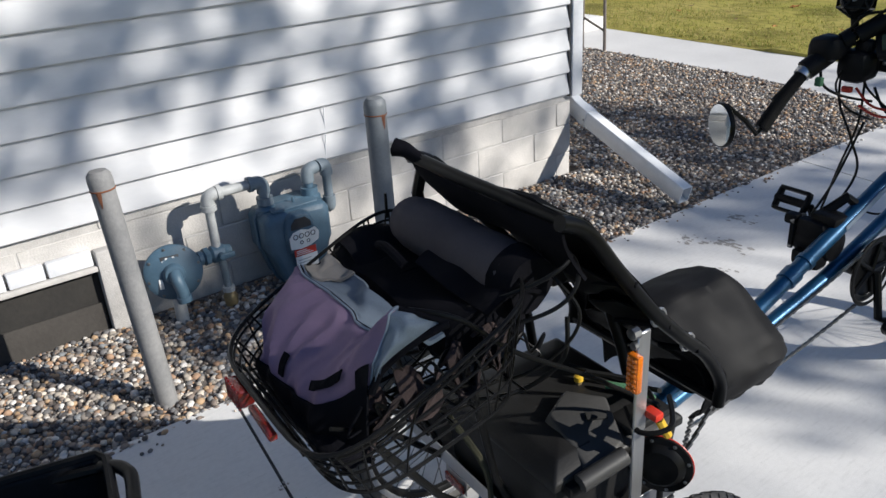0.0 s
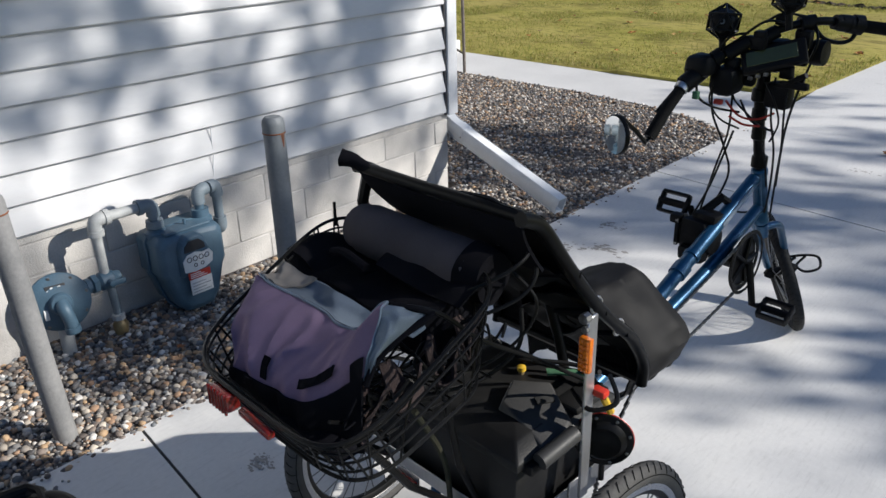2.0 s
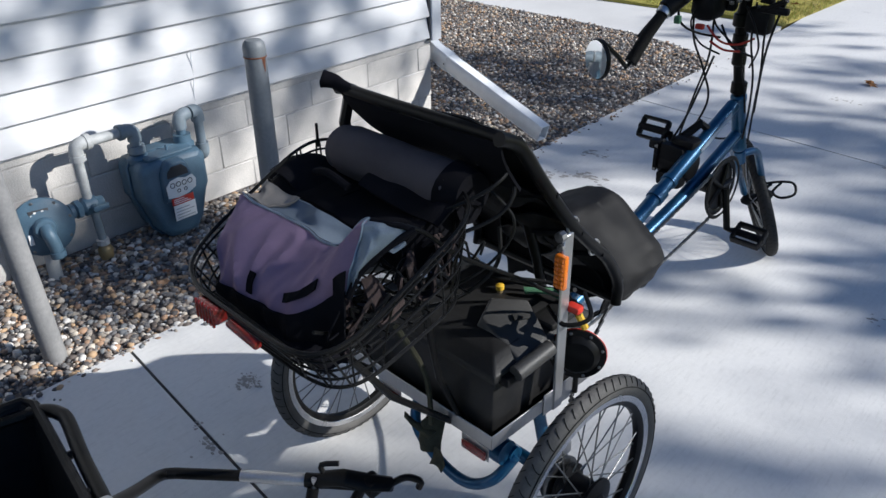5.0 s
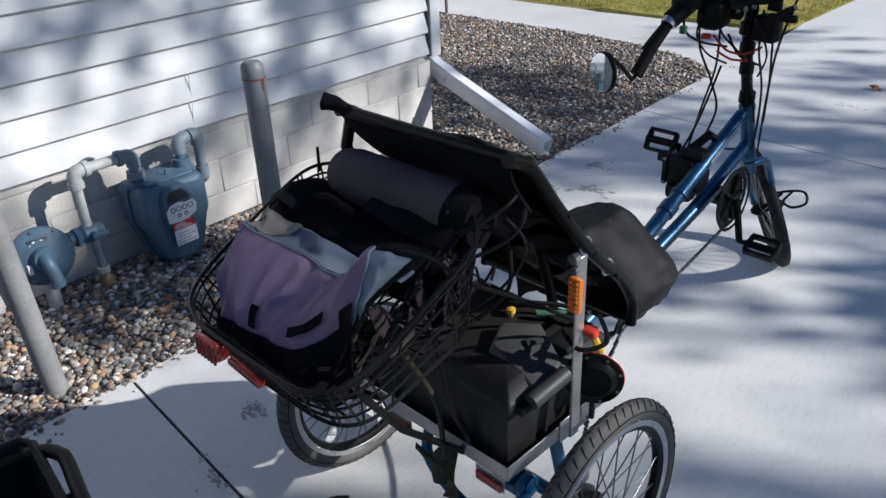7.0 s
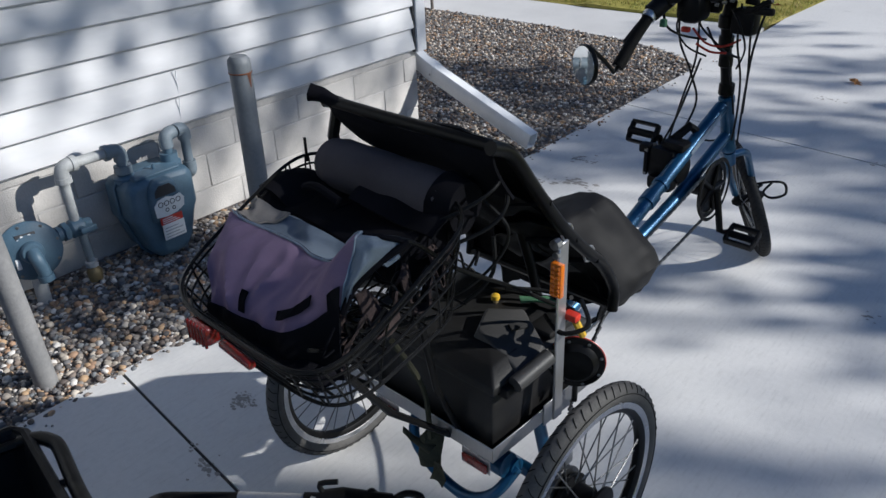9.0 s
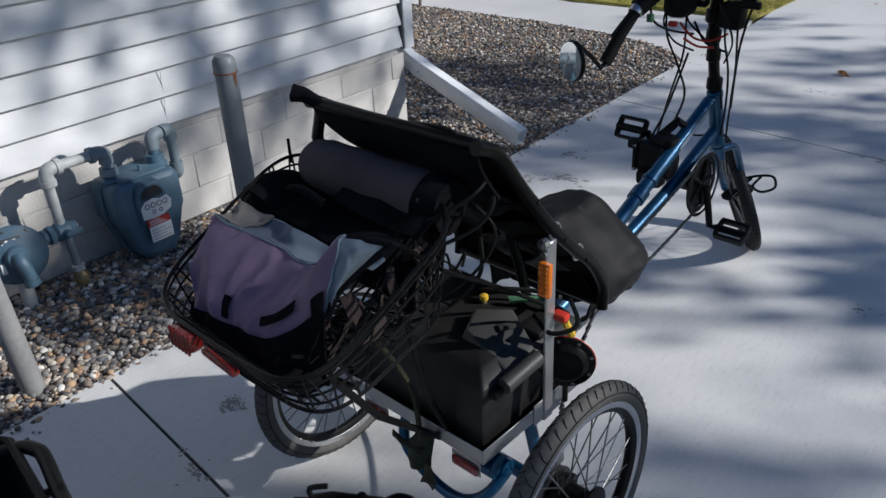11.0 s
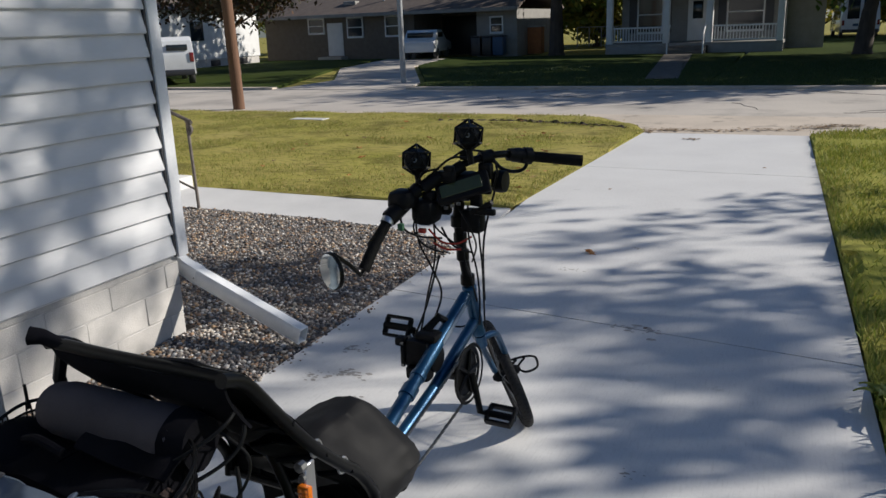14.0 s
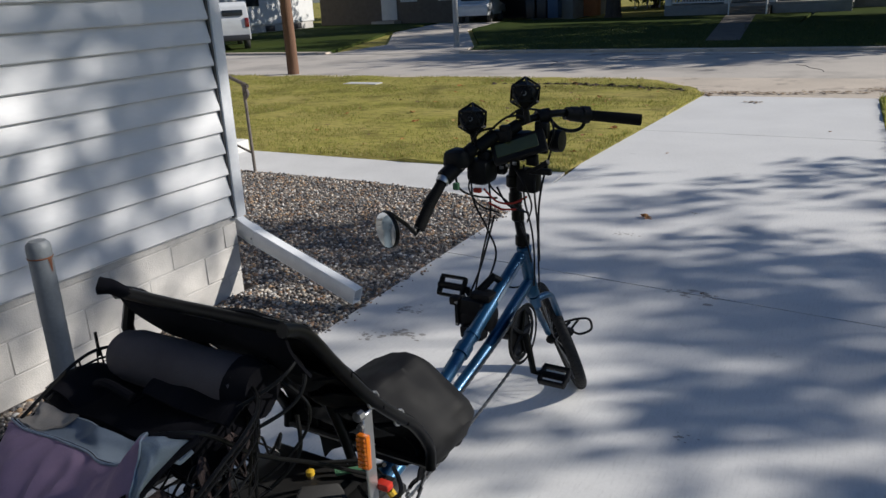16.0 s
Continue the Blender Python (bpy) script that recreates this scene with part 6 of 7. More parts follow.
reg = part("regulator", lathe([(0.02, -0.05), (0.06, -0.045), (0.090, -0.020), (0.104, -0.010), (0.110, -0.004), (0.110, 0.006), (0.104, 0.011), (0.088, 0.018), (0.060, 0.026), (0.042, 0.030), (0.040, 0.046), (0.034, 0.052), (0.012, 0.054)], 40, "x"), M_gas, gm, "round blue-grey pressure regulator")
reg.matrix_local = Matrix.Translation((0.155, 1.225, 0.212)) @ Matrix.Rotation(radians(-12), 4, "Z") @ Matrix.Rotation(radians(-8), 4, "Y")
for k in range(8):
    a = k * math.pi / 4 + 0.2
    part("flange_bolt", lathe([(0.003, 0.006), (0.007, 0.007), (0.007, 0.015), (0.003, 0.016)], 6, "x", (0, 0.097 * math.cos(a), 0.097 * math.sin(a))), M_steel, reg)
part("regulator_plate", bevel(box(0.019, 0.024, -0.040, 0.030, 0.038, 0.072), 0.002), M_print, reg, "small black plate")
b = bmesh.new()
for k in range(5):
    box(0.0242, 0.0252, -0.035 + k * 0.013, -0.026 + k * 0.013, 0.043 + 0.010 * (k % 2), 0.056 + 0.010 * (k % 2), bm=b)
part("plate_marks", b, M_paper, reg)
part("vent_pipe", tube([(0.045, 0.0, 0.004), (0.066, 0.004, -0.02), (0.064, 0.012, -0.06), (0.060, 0.016, -0.10)], 0.024, 14, smooth=4), M_gas, reg)
part("vent_collar", tube([(0.062, 0.014, -0.085), (0.060, 0.016, -0.108)], 0.028, 14), M_gas, reg)
part("vent_tag", bevel(box(0.024, 0.028, -0.062, -0.046, -0.052, -0.012), 0.002), M_paper, reg)
part("regulator_stub", tube([(0.15, 1.225, 0.13), (0.148, 1.222, -0.05)], 0.026, 12), M_palepipe, gm)
part("valve_body", lathe([(0.022, 1.325), (0.030, 1.328), (0.030, 1.342), (0.024, 1.345), (0.026, 1.375), (0.036, 1.385), (0.036, 1.43), (0.026, 1.44), (0.022, 1.462)], 18, "y", (PX, 0, 0.232)), M_gas, gm)
part("valve_nut", lathe([(0.030, 1.350), (0.038, 1.352), (0.038, 1.370), (0.030, 1.372)], 6, "y", (PX, 0, 0.232)), M_gas, gm)
part("valve_stem", tube([(PX, RY, 0.235), (PX + 0.062, RY, 0.235)], 0.013, 10), M_gas, gm)
part("valve_lever", bevel(box(PX + 0.054, PX + 0.064, RY - 0.012, RY + 0.05, 0.224, 0.246), 0.004), M_gas, gm)
part("lower_pipe", tube([(PX, RY + 0.012, 0.21), (PX, RY + 0.018, 0.08)], 0.016, 12), M_pipe, gm)
part("pale_nut", lathe([(0.018, 0.055), (0.026, 0.058), (0.026, 0.078), (0.018, 0.082)], 8, "z", (PX, RY + 0.018, 0)), M_palepipe, gm)
part("brass_cap", lumpy(lathe([(0.012, -0.01), (0.026, -0.005), (0.029, 0.036), (0.020, 0.052), (0.012, 0.056)], 12, "z", (PX, RY + 0.02, 0)), 0.003, 60), M_brass, gm)


# ---- trees ----
def tree(x, y, h, r, label, leaf_mat=None, leaves=3000, size=0.16, trunk=0.16, clear=0.35, flat=0.8, seed=1, clumps=90, clump=0.55, lean=(0, 0), limbs=9):
    """A tapered trunk with limbs and a crown of many small leaves in clumps."""
    rg = random.Random(seed)
    t = thing("tree", label, "tree", x, y, 0)
    base = h * clear
    cz = base + (h - base) * 0.5
    tr = bmesh.new()
    tube([(0, 0, -0.1), (0, 0, 0.15), (lean[0] * 0.3, lean[1] * 0.3, base * 0.6), (lean[0], lean[1], base), (lean[0] * 1.3, lean[1] * 1.3, h * 0.8)], trunk * 1.15, 12, tr, r1=trunk * 0.25)
    for k in range(limbs):
        a = rg.uniform(0, 6.28)
        z0 = base * rg.uniform(0.75, 1.0) + (h - base) * rg.uniform(0, 0.4)
        rr = r * rg.uniform(0.5, 0.85)
        tube([(lean[0], lean[1], z0), (lean[0] + rr * 0.4 * math.cos(a), lean[1] + rr * 0.4 * math.sin(a), z0 + 0.25 * rr), (lean[0] + rr * math.cos(a + 0.2), lean[1] + rr * math.sin(a + 0.2), z0 + 0.55 * rr)], trunk * 0.42, 7, tr, r1=trunk * 0.08)
    part("trunk", tr, M_bark, t)
    cs = []
    while len(cs) < clumps:
        p = Vector((rg.uniform(-1, 1), rg.uniform(-1, 1), rg.uniform(-1, 1)))
        if 0.25 < p.length < 1 and rg.random() < p.length:
            wob = 1 + 0.25 * noise.noise(p * 2.3 + Vector((seed, 0, 0)))
            cs.append(Vector((lean[0] + p.x * r * wob, lean[1] + p.y * r * wob, cz + p.z * (h - base) * 0.5 * flat * wob)))
    verts, faces = [], []
    for k in range(leaves):
        c = cs[k % clumps]
        o = Vector((rg.gauss(0, 1), rg.gauss(0, 1), rg.gauss(0, 0.8))) * clump * 0.5
        a = Euler((rg.uniform(-1.2, 1.2), rg.uniform(-1.2, 1.2), rg.uniform(0, 6.28))).to_matrix()
        s = size * rg.uniform(0.6, 1.3)
        i = len(verts)
        for q in ((-0.5, 0, 0), (0, 0.32, 0.08), (0.55, 0, 0.02), (0, -0.32, 0.08)):
            verts.append(c + o + a @ (Vector(q) * s))
        faces += [(i, i + 1, i + 2), (i, i + 2, i + 3)]
    me = bpy.data.meshes.new("crown")
    me.from_pydata(verts, [], faces)
    me.materials.append(leaf_mat or M_leaf)
    cr = new("crown", me)
    cr.parent = t
    return t


# shade trees beside the drive; the sun comes through them
tree(13.896, 9.843, 11.7, 4.5, "tall broad-leaved shade tree beside the driveway", leaves=10200, size=0.18, trunk=0.10, clear=0.265, flat=1.0, seed=8665, clumps=170, clump=0.42, limbs=4)
tree(11.0, 29.0, 10.9, 5.2, "large dense shade tree across the street", leaves=11000, size=0.34, trunk=0.34, clear=0.26, seed=8, clumps=230, clump=1.0)
tree(16.5, 36.5, 12.0, 5.6, "large dense shade tree in the far yards", leaves=9000, size=0.40, trunk=0.36, clear=0.24, seed=9, clumps=200, clump=1.1)
# trees across the street
tree(-8.2, 39.2, 12.0, 5.4, "dark-trunked leafy tree beside the porch house", leaves=9000, size=0.36, trunk=0.42, clear=0.30, flat=0.95, seed=11, clumps=150, clump=1.0)
tree(4.95, 34.5, 11.0, 5.2, "leafy yard tree with a forked dark trunk", leaves=9000, size=0.36, trunk=0.36, clear=0.23, flat=1.05, seed=12, clumps=150, clump=1.0, lean=(0.3, 0))
tree(-17.2, 26.0, 5.6, 3.4, "spreading dark red-leaved ornamental tree with a forked trunk", M_leafdark, leaves=11000, size=0.20, trunk=0.11, clear=0.36, flat=0.95, seed=14, clumps=230, clump=0.6)
for k, (x, y, h, r) in enumerate(((-7.5, 56, 9, 4.5), (-2.0, 60, 8, 4.0), (-14, 58, 10, 5), (-27, 56, 11, 5.5), (9, 66, 10, 5), (15, 60, 11, 5.5), (-38, 52, 11, 5.5), (24, 58, 12, 6), (3.5, 70, 9, 4.5), (-9.5, 53, 6, 3.2), (-5.2, 54, 6.5, 3.0), (8, 62, 7, 3.5))):
    tree(x, y, h, r, "sunlit green tree in the back yards", M_leafsun, leaves=4200, size=0.5, trunk=0.25, clear=0.03, seed=30 + k, clumps=110, clump=1.3)
# ---- utility pole and lamp post ----
up = thing("utility_pole", "brown weathered wooden utility pole at the kerb", "utility pole", -8.20, 14.5, 0)
part("pole", tube([(0, 0, -0.3), (-0.06, 0, 3), (-0.16, 0, 9.5)], 0.128, 16, r1=0.10), M_pole, up)
lp = thing("street_sign_post", "plain grey metal post across the street", "post", -7.8, 21.7, 0)
part("post", tube([(0, 0, -0.2), (-0.02, 0, 6.0)], 0.085, 12, r1=0.07), M_galv, lp)


# ---- houses across the street ----
def window(parent, x0, x1, y, z0, z1, shutters=False):
    fr = bmesh.new()
    for a in ((x0 - 0.07, x1 + 0.07, z1, z1 + 0.08), (x0 - 0.07, x1 + 0.07, z0 - 0.1, z0), (x0 - 0.07, x0, z0, z1), (x1, x1 + 0.07, z0, z1), (x0, x1, (z0 + z1) / 2 - 0.025, (z0 + z1) / 2 + 0.025)):
        box(a[0], a[1], y - 0.06, y, a[2], a[3], bm=fr)
    w = part("window", fr, M_white, parent)
    part("pane", box(x0, x1, y - 0.025, y - 0.015, z0, z1), M_glass, w)
    if shutters:
        for xx in (x0 - 0.45, x1 + 0.1):
            part("shutter", box(xx, xx + 0.35, y - 0.045, y - 0.003, z0 - 0.05, z1 + 0.05), M_cardark, w)


rh = thing("ranch_house", "low tan ranch house with brown shingle roof and a garage recess", "house", 0, 0, 0)
part("wall", box(-26.0, -16.3, 40.0, 47, -0.2, 2.5), M_tanbrick, rh)
part("wall", box(-16.3, -12.7, 43.5, 47, -0.2, 2.5), M_tanbrick, rh)
part("wall", box(-12.7, -10.5, 40.0, 47, -0.2, 2.3), M_porch, rh, "pale end wall")
part("garage_door", bevel(box(-16.2, -12.8, 43.44, 43.5, 0.0, 2.1), 0.02), M_cardark, rh, "dark garage door")
b = bmesh.new()
rings(b, [[Vector((x, y, z)) for y, z in ((39.3, 2.38), (43.5, 4.0), (47.7, 2.38), (47.7, 2.25), (43.5, 3.85), (39.3, 2.25))] for x in (-26.7, -10.2)])
bmesh.ops.recalc_face_normals(b, faces=b.faces)
roof = part("roof", b, M_shingle, rh, "brown shingle roof", False)
part("fascia", box(-26.7, -10.2, 39.25, 39.3, 2.22, 2.40), M_porch, roof)
part("roof_vent", tube([(-18.6, 41.0, 2.9), (-18.6, 41.0, 3.6)], 0.06, 8), M_galv, roof)
part("roof_vent", tube([(-16.0, 41.6, 3.1), (-16.0, 41.6, 3.7)], 0.05, 8), M_galv, roof)
part("roof_vent", bevel(box(-21.0, -20.2, 40.6, 41.1, 2.85, 3.1), 0.05), M_porch, roof)
part("door", bevel(box(-21.75, -20.75, 39.95, 40.0, 0.15, 1.95), 0.01), M_white, rh, "white front door")
part("step", box(-22.0, -20.5, 39.2, 39.95, -0.1, 0.12), M_road, rh)
window(rh, -22.95, -22.0, 40.0, 1.45, 2.15)
window(rh, -20.4, -19.5, 40.0, 1.2, 2.15)
window(rh, -18.0, -17.0, 40.0, 1.2, 2.15)
window(rh, -11.9, -11.3, 40.0, 1.2, 1.9)
for k, (x, w) in enumerate(((-12.4, 0.5), (-11.8, 0.5), (-11.2, 0.55))):
    t = thing("wheelie_bin", "dark wheeled bin beside the garage", "bin", x, 39.3, 0, group="bins by the garage")
    part("bin_body", bevel(box(-w / 2, w / 2, -0.3, 0.3, 0.05, 0.95), 0.04), M_bluebin if k == 2 else M_cardark, t)
    part("bin_lid", bevel(box(-w / 2 - 0.03, w / 2 + 0.03, -0.33, 0.33, 0.95, 1.03), 0.03), M_cardark, t)
oc = thing("wooden_cabinet", "orange-brown wooden yard cabinet", "cabinet", -10.2, 42.0, 0)
part("cabinet_body", bevel(box(-0.45, 0.45, -0.3, 0.3, 0, 1.35), 0.03), M_orange, oc)
part("cabinet_top", bevel(box(-0.5, 0.5, -0.36, 0.36, 1.35, 1.42), 0.02), M_galv, oc)

wh = thing("white_house", "bright sunlit white house behind the ornamental tree", "house", 0, 0, 0)
part("wall", box(-36.0, -24.0, 28.3, 36.6, 0.4, 2.85), M_white, wh)
part("foundation", box(-35.95, -24.05, 28.35, 36.55, -0.2, 0.4), M_block, wh)
for y in (30.2, 32.6, 34.8):
    part("basement_window", bevel(box(-24.06, -24.02, y, y + 0.7, 0.05, 0.33), 0.01), M_cardark, wh)
b = bmesh.new()
rings(b, [[Vector((x, y, z)) for x, z in ((-36.5, 2.75), (-30, 4.7), (-23.6, 2.75))] for y in (27.9, 37.0)])
bmesh.ops.recalc_face_normals(b, faces=b.faces)
part("roof", b, M_shingle, wh, "", False)
part("window", bevel(box(-24.02, -23.96, 31.3, 32.2, 1.3, 2.2), 0.01), M_glass, wh)

ph = thing("porch_house", "pale house with a deep columned front porch in shade", "house", 0, 0, 0)
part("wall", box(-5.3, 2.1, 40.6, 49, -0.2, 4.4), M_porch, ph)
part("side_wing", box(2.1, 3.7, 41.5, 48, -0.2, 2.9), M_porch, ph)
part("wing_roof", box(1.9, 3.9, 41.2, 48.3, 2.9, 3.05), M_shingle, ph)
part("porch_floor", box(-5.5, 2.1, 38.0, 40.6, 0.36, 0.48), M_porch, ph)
part("porch_skirt", bevel(box(-5.5, -2.75, 38.0, 38.1, -0.1, 0.36), 0.01), M_porch, ph)
part("porch_skirt", bevel(box(-0.95, 2.1, 38.0, 38.1, -0.1, 0.36), 0.01), M_porch, ph)
for k in range(3):
    part("stair", bevel(box(-2.7, -1.0, 37.3 + 0.24 * k, 38.1, -0.05, 0.12 * (k + 1)), 0.01), M_tanbrick, ph)
for x in (-5.35, -2.8, -0.95, 1.95):
    part("column", bevel(box(x - 0.14, x + 0.14, 38.02, 38.3, 0.48, 3.0), 0.02), M_white, ph)
part("porch_beam", box(-5.6, 2.2, 38.0, 38.35, 2.7, 3.1), M_porch, ph)
b = bmesh.new()
rings(b, [[Vector((x, y, z)) for y, z in ((37.5, 3.1), (42.0, 4.7), (49.5, 4.7), (49.5, 4.55), (42.0, 4.55), (37.5, 3.0))] for x in (-5.9, 2.6)])
bmesh.ops.recalc_face_normals(b, faces=b.faces)
part("roof", b, M_shingle, ph, "", False)
for x0, x1 in ((-5.2, -2.95), (-0.8, 1.8)):
    rl = part("porch_rail", box(x0, x1, 38.1, 38.18, 1.14, 1.21), M_white, ph)
    part("bottom_rail", box(x0, x1, 38.1, 38.18, 0.55, 0.61), M_white, rl)
    for k in range(int((x1 - x0) / 0.13)):
        part("baluster", box(x0 + 0.07 + 0.13 * k, x0 + 0.105 + 0.13 * k, 38.12, 38.16, 0.61, 1.14), M_white, rl)
for x in (-2.62, -1.1):
    part("stair_rail", tube([(x, 38.05, 1.25), (x, 37.35, 0.85), (x, 37.3, 0.0)], 0.035, 8), M_white, ph)
part("door", bevel(box(-2.2, -1.3, 40.53, 40.6, 0.5, 2.55), 0.02), M_white, ph, "white panelled door")
part("door_light", bevel(box(-1.98, -1.52, 40.515, 40.53, 1.5, 2.3), 0.06), M_glass, ph)
window(ph, -4.5, -3.4, 40.6, 0.95, 2.55, True)
window(ph, -0.4, 1.1, 40.6, 0.95, 2.55, True)
fence = thing("chainlink_fence", "grey chain-link yard fence between the houses", "fence", 0, 0, 0)
for k in range(7):
    part("fence_post", tube([(-10.0 + k * 0.75, 50, 0), (-10.0 + k * 0.75, 50, 1.2)], 0.03, 6), M_galv, fence)
part("fence_rail", tube([(-10.0, 50, 1.2), (-5.5, 50, 1.2)], 0.025, 6), M_galv, fence)
for k in range(26):
    part("fence_wire", tube([(-10 + 0.175 * k, 50, 0.05), (-9.6 + 0.175 * k, 50, 1.2)], 0.008, 4), M_galv, fence)


def vehicle(name, label, x, y, turn, L, Wd, H, hood, paint, van=False):
    t = thing(name, label, "van" if van else "car", x, y, 0, turn)
    if van:
        pr = [(-L / 2, 0.35), (-L / 2 + 0.02, 1.0), (-L / 2 + 0.12, H - 0.12), (-L / 2 + 0.3, H), (L / 2 - 1.6, H), (L / 2 - 0.85, 1.15), (L / 2 - 0.1, 0.95), (L / 2, 0.75), (L / 2, 0.35)]
    else:
        pr = [(-L / 2, 0.35), (-L / 2 + 0.02, 0.85), (-L / 2 + 0.35, 0.95), (-L / 2 + 0.95, H), (L / 2 - 1.9, H), (L / 2 - 1.15, 0.95), (L / 2 - 0.1, 0.80), (L / 2, 0.6), (L / 2, 0.35)]
    b = bmesh.new()
    rings(b, [[Vector((px, s * Wd / 2 * (1 - 0.10 * max(0, pz - 0.95)), pz)) for px, pz in pr] for s in (-1, -0.92, 0.92, 1)])
    bmesh.ops.recalc_face_normals(b, faces=b.faces)
    bevel(b, 0.05, 2)
    body = part("body", b, paint, t)
    for s in (-1, 1):
        zz = 1.05
        b = box(-L / 2 + 0.9, L / 2 - 1.9, s * Wd / 2 * 0.985 - 0.01, s * Wd / 2 * 0.985 + 0.01, zz, min(H - 0.12, 1.6), 0.005, 1)
        part("side_glass", b, M_glass, body)
    if van:
        for s in (-1, 1):
            part("rear_glass", bevel(box(-L / 2 - 0.005, -L / 2 + 0.14, s * 0.42 - 0.33, s * 0.42 + 0.33, 1.12, H - 0.25), 0.03), M_glass, body)
            part("tail_lamp", bevel(box(-L / 2 - 0.015, -L / 2 + 0.05, s * (Wd / 2 - 0.1) - 0.07, s * (Wd / 2 - 0.1) + 0.07, 0.75, 1.05), 0.02), M_red, body)
        part("bumper", bevel(box(-L / 2 - 0.1, -L / 2 + 0.05, -Wd / 2 + 0.05, Wd / 2 - 0.05, 0.33, 0.52), 0.03), M_cardark, body)
        part("number_plate", box(-L / 2 - 0.012, -L / 2 + 0.01, 0.12, 0.42, 0.70, 0.85), M_bluebin, body, "dark plate")
        part("roof_rack", tube([(-1, 0, H + 0.06), (0.8, 0, H + 0.06)], 0.03, 6), M_cardark, body)
    else:
        part("windscreen", bevel(box(L / 2 - 1.88, L / 2 - 1.35, -Wd / 2 * 0.8, Wd / 2 * 0.8, 1.08, H - 0.1), 0.03), M_glass, body)
        part("rear_window", bevel(box(-L / 2 + 0.45, -L / 2 + 0.80, -Wd / 2 * 0.8, Wd / 2 * 0.8, 1.05, H - 0.12), 0.03), M_glass, body)
    for px in (-L / 2 + 0.8, L / 2 - 0.85):
        for s in (-1, 1):
            w = part("wheel", lathe([(0.12, -0.1), (0.31, -0.09), (0.33, -0.05), (0.33, 0.05), (0.31, 0.09), (0.12, 0.1)], 24, "y", (px, s * (Wd / 2 - 0.1), 0.33)), M_rubber, t)
            part("wheel_disc", lathe([(0.02, -0.11), (0.19, -0.105), (0.19, 0.105), (0.02, 0.11)], 20, "y", (px, s * (Wd / 2 - 0.1), 0.33)), M_rim, w)
    return t


vehicle("parked_van", "white passenger van parked by the far kerb", -17.6, 22.3, 136, 4.9, 1.9, 1.56, 1.0, M_carwhite, True)
vehicle("parked_car", "small silver-white car on the neighbour's driveway", -14.9, 38.6, 100, 3.8, 1.65, 1.42, 1.0, M_carwhite)
vehicle("parked_truck", "white box van far behind the porch house", 5.6, 58.0, 95, 5.5, 2.1, 2.6, 1.0, M_carwhite, True)


# ---- gravel, grass, fallen leaves ----
def inside(x, y, poly):
    c, j = False, len(poly) - 1
    for i in range(len(poly)):
        (xi, yi), (xj, yj) = poly[i], poly[j]
        if (yi > y) != (yj > y) and x < (xj - xi) * (y - yi) / (yj - yi) + xi:
            c = not c
        j = i
    return c


def pebbles(name, label, poly, count, smin, smax, seed, sub, sink=0.0, z=-0.012, keep=None):
    """Loose stones: jittered spheres, squashed and turned at random, in one mesh."""
    rg = np.random.RandomState(seed)
    ic = bmesh.new()
    bmesh.ops.create_icosphere(ic, subdivisions=sub, radius=1)
    base = np.array([v.co[:] for v in ic.verts])
    tri = np.array([[v.index for v in f.verts] for f in ic.faces])
    ic.free()
    xs, ys = [p[0] for p in poly], [p[1] for p in poly]
    V, F, n = [], [], 0
    while n < count:
        x, y = rg.uniform(min(xs), max(xs)), rg.uniform(min(ys), max(ys))
        if not inside(x, y, poly) or (keep and not keep(x, y)):
            continue
        s = smin + (smax - smin) * rg.rand() ** 2.2
        sc = s * np.array([1.0, rg.uniform(0.65, 1.0), rg.uniform(0.45, 0.8)])
        a, t = rg.uniform(0, 6.28), rg.uniform(-0.5, 0.5)
        ca, sa, ct, st = math.cos(a), math.sin(a), math.cos(t), math.sin(t)
        R = np.array([[ca, -sa, 0], [sa, ca, 0], [0, 0, 1]]) @ np.array([[1, 0, 0], [0, ct, -st], [0, st, ct]])
        p = base * (1 + rg.uniform(-0.13, 0.13, (len(base), 1)))
        p = (p * sc) @ R.T + np.array([x, y, z + s * rg.uniform(0.15, 0.75)])
        V.append(p)
        F.append(tri + n * len(base))
        n += 1
    me = bpy.data.meshes.new(name)
    me.from_pydata(np.concatenate(V).tolist(), [], np.concatenate(F).tolist())
    me.materials.append(M_stone)
    me.polygons.foreach_set("use_smooth", [True] * len(me.polygons))
    return tagged(new(name, me), label, "gravel", kind="stuff")


NEAR = [(0.02, 0.2), (0.83, 0.2), (0.83, 2.4), (0.02, 2.4)]
pebbles("gravel_by_meter", "mixed tan, grey and brown river pebbles", NEAR, 13500, 0.005, 0.0165, 4, 2)
MID = [(0.02, 2.4), (0.82, 2.4), (0.82, 4.0), (-0.3, 4.0), (-0.3, 3.6), (0.02, 3.6)]
pebbles("gravel_by_downspout", "mixed tan, grey and brown river pebbles", MID, 8500, 0.006, 0.0165, 5, 1)
FARG = [(0.82, 4.0), (0.80, 5.52), (0.63, 5.70), (0.39, 5.85), (-0.1, 5.99), (-0.87, 6.09), (-2.15, 6.13), (-3.4, 6.14), (-3.4, 4.6), (-0.9, 3.6), (-0.3, 3.6), (-0.3, 4.0)]
pebbles("gravel_front_bed", "grey-brown pebbles of the front bed", FARG, 26000, 0.006, 0.0155, 6, 1)
pebbles("stray_pebbles", "stray pebbles spilled on the driveway edge", [(0.80, 0.3), (0.90, 0.3), (0.86, 5.8), (0.80, 5.8)], 90, 0.005, 0.013, 9, 1, z=0.0)
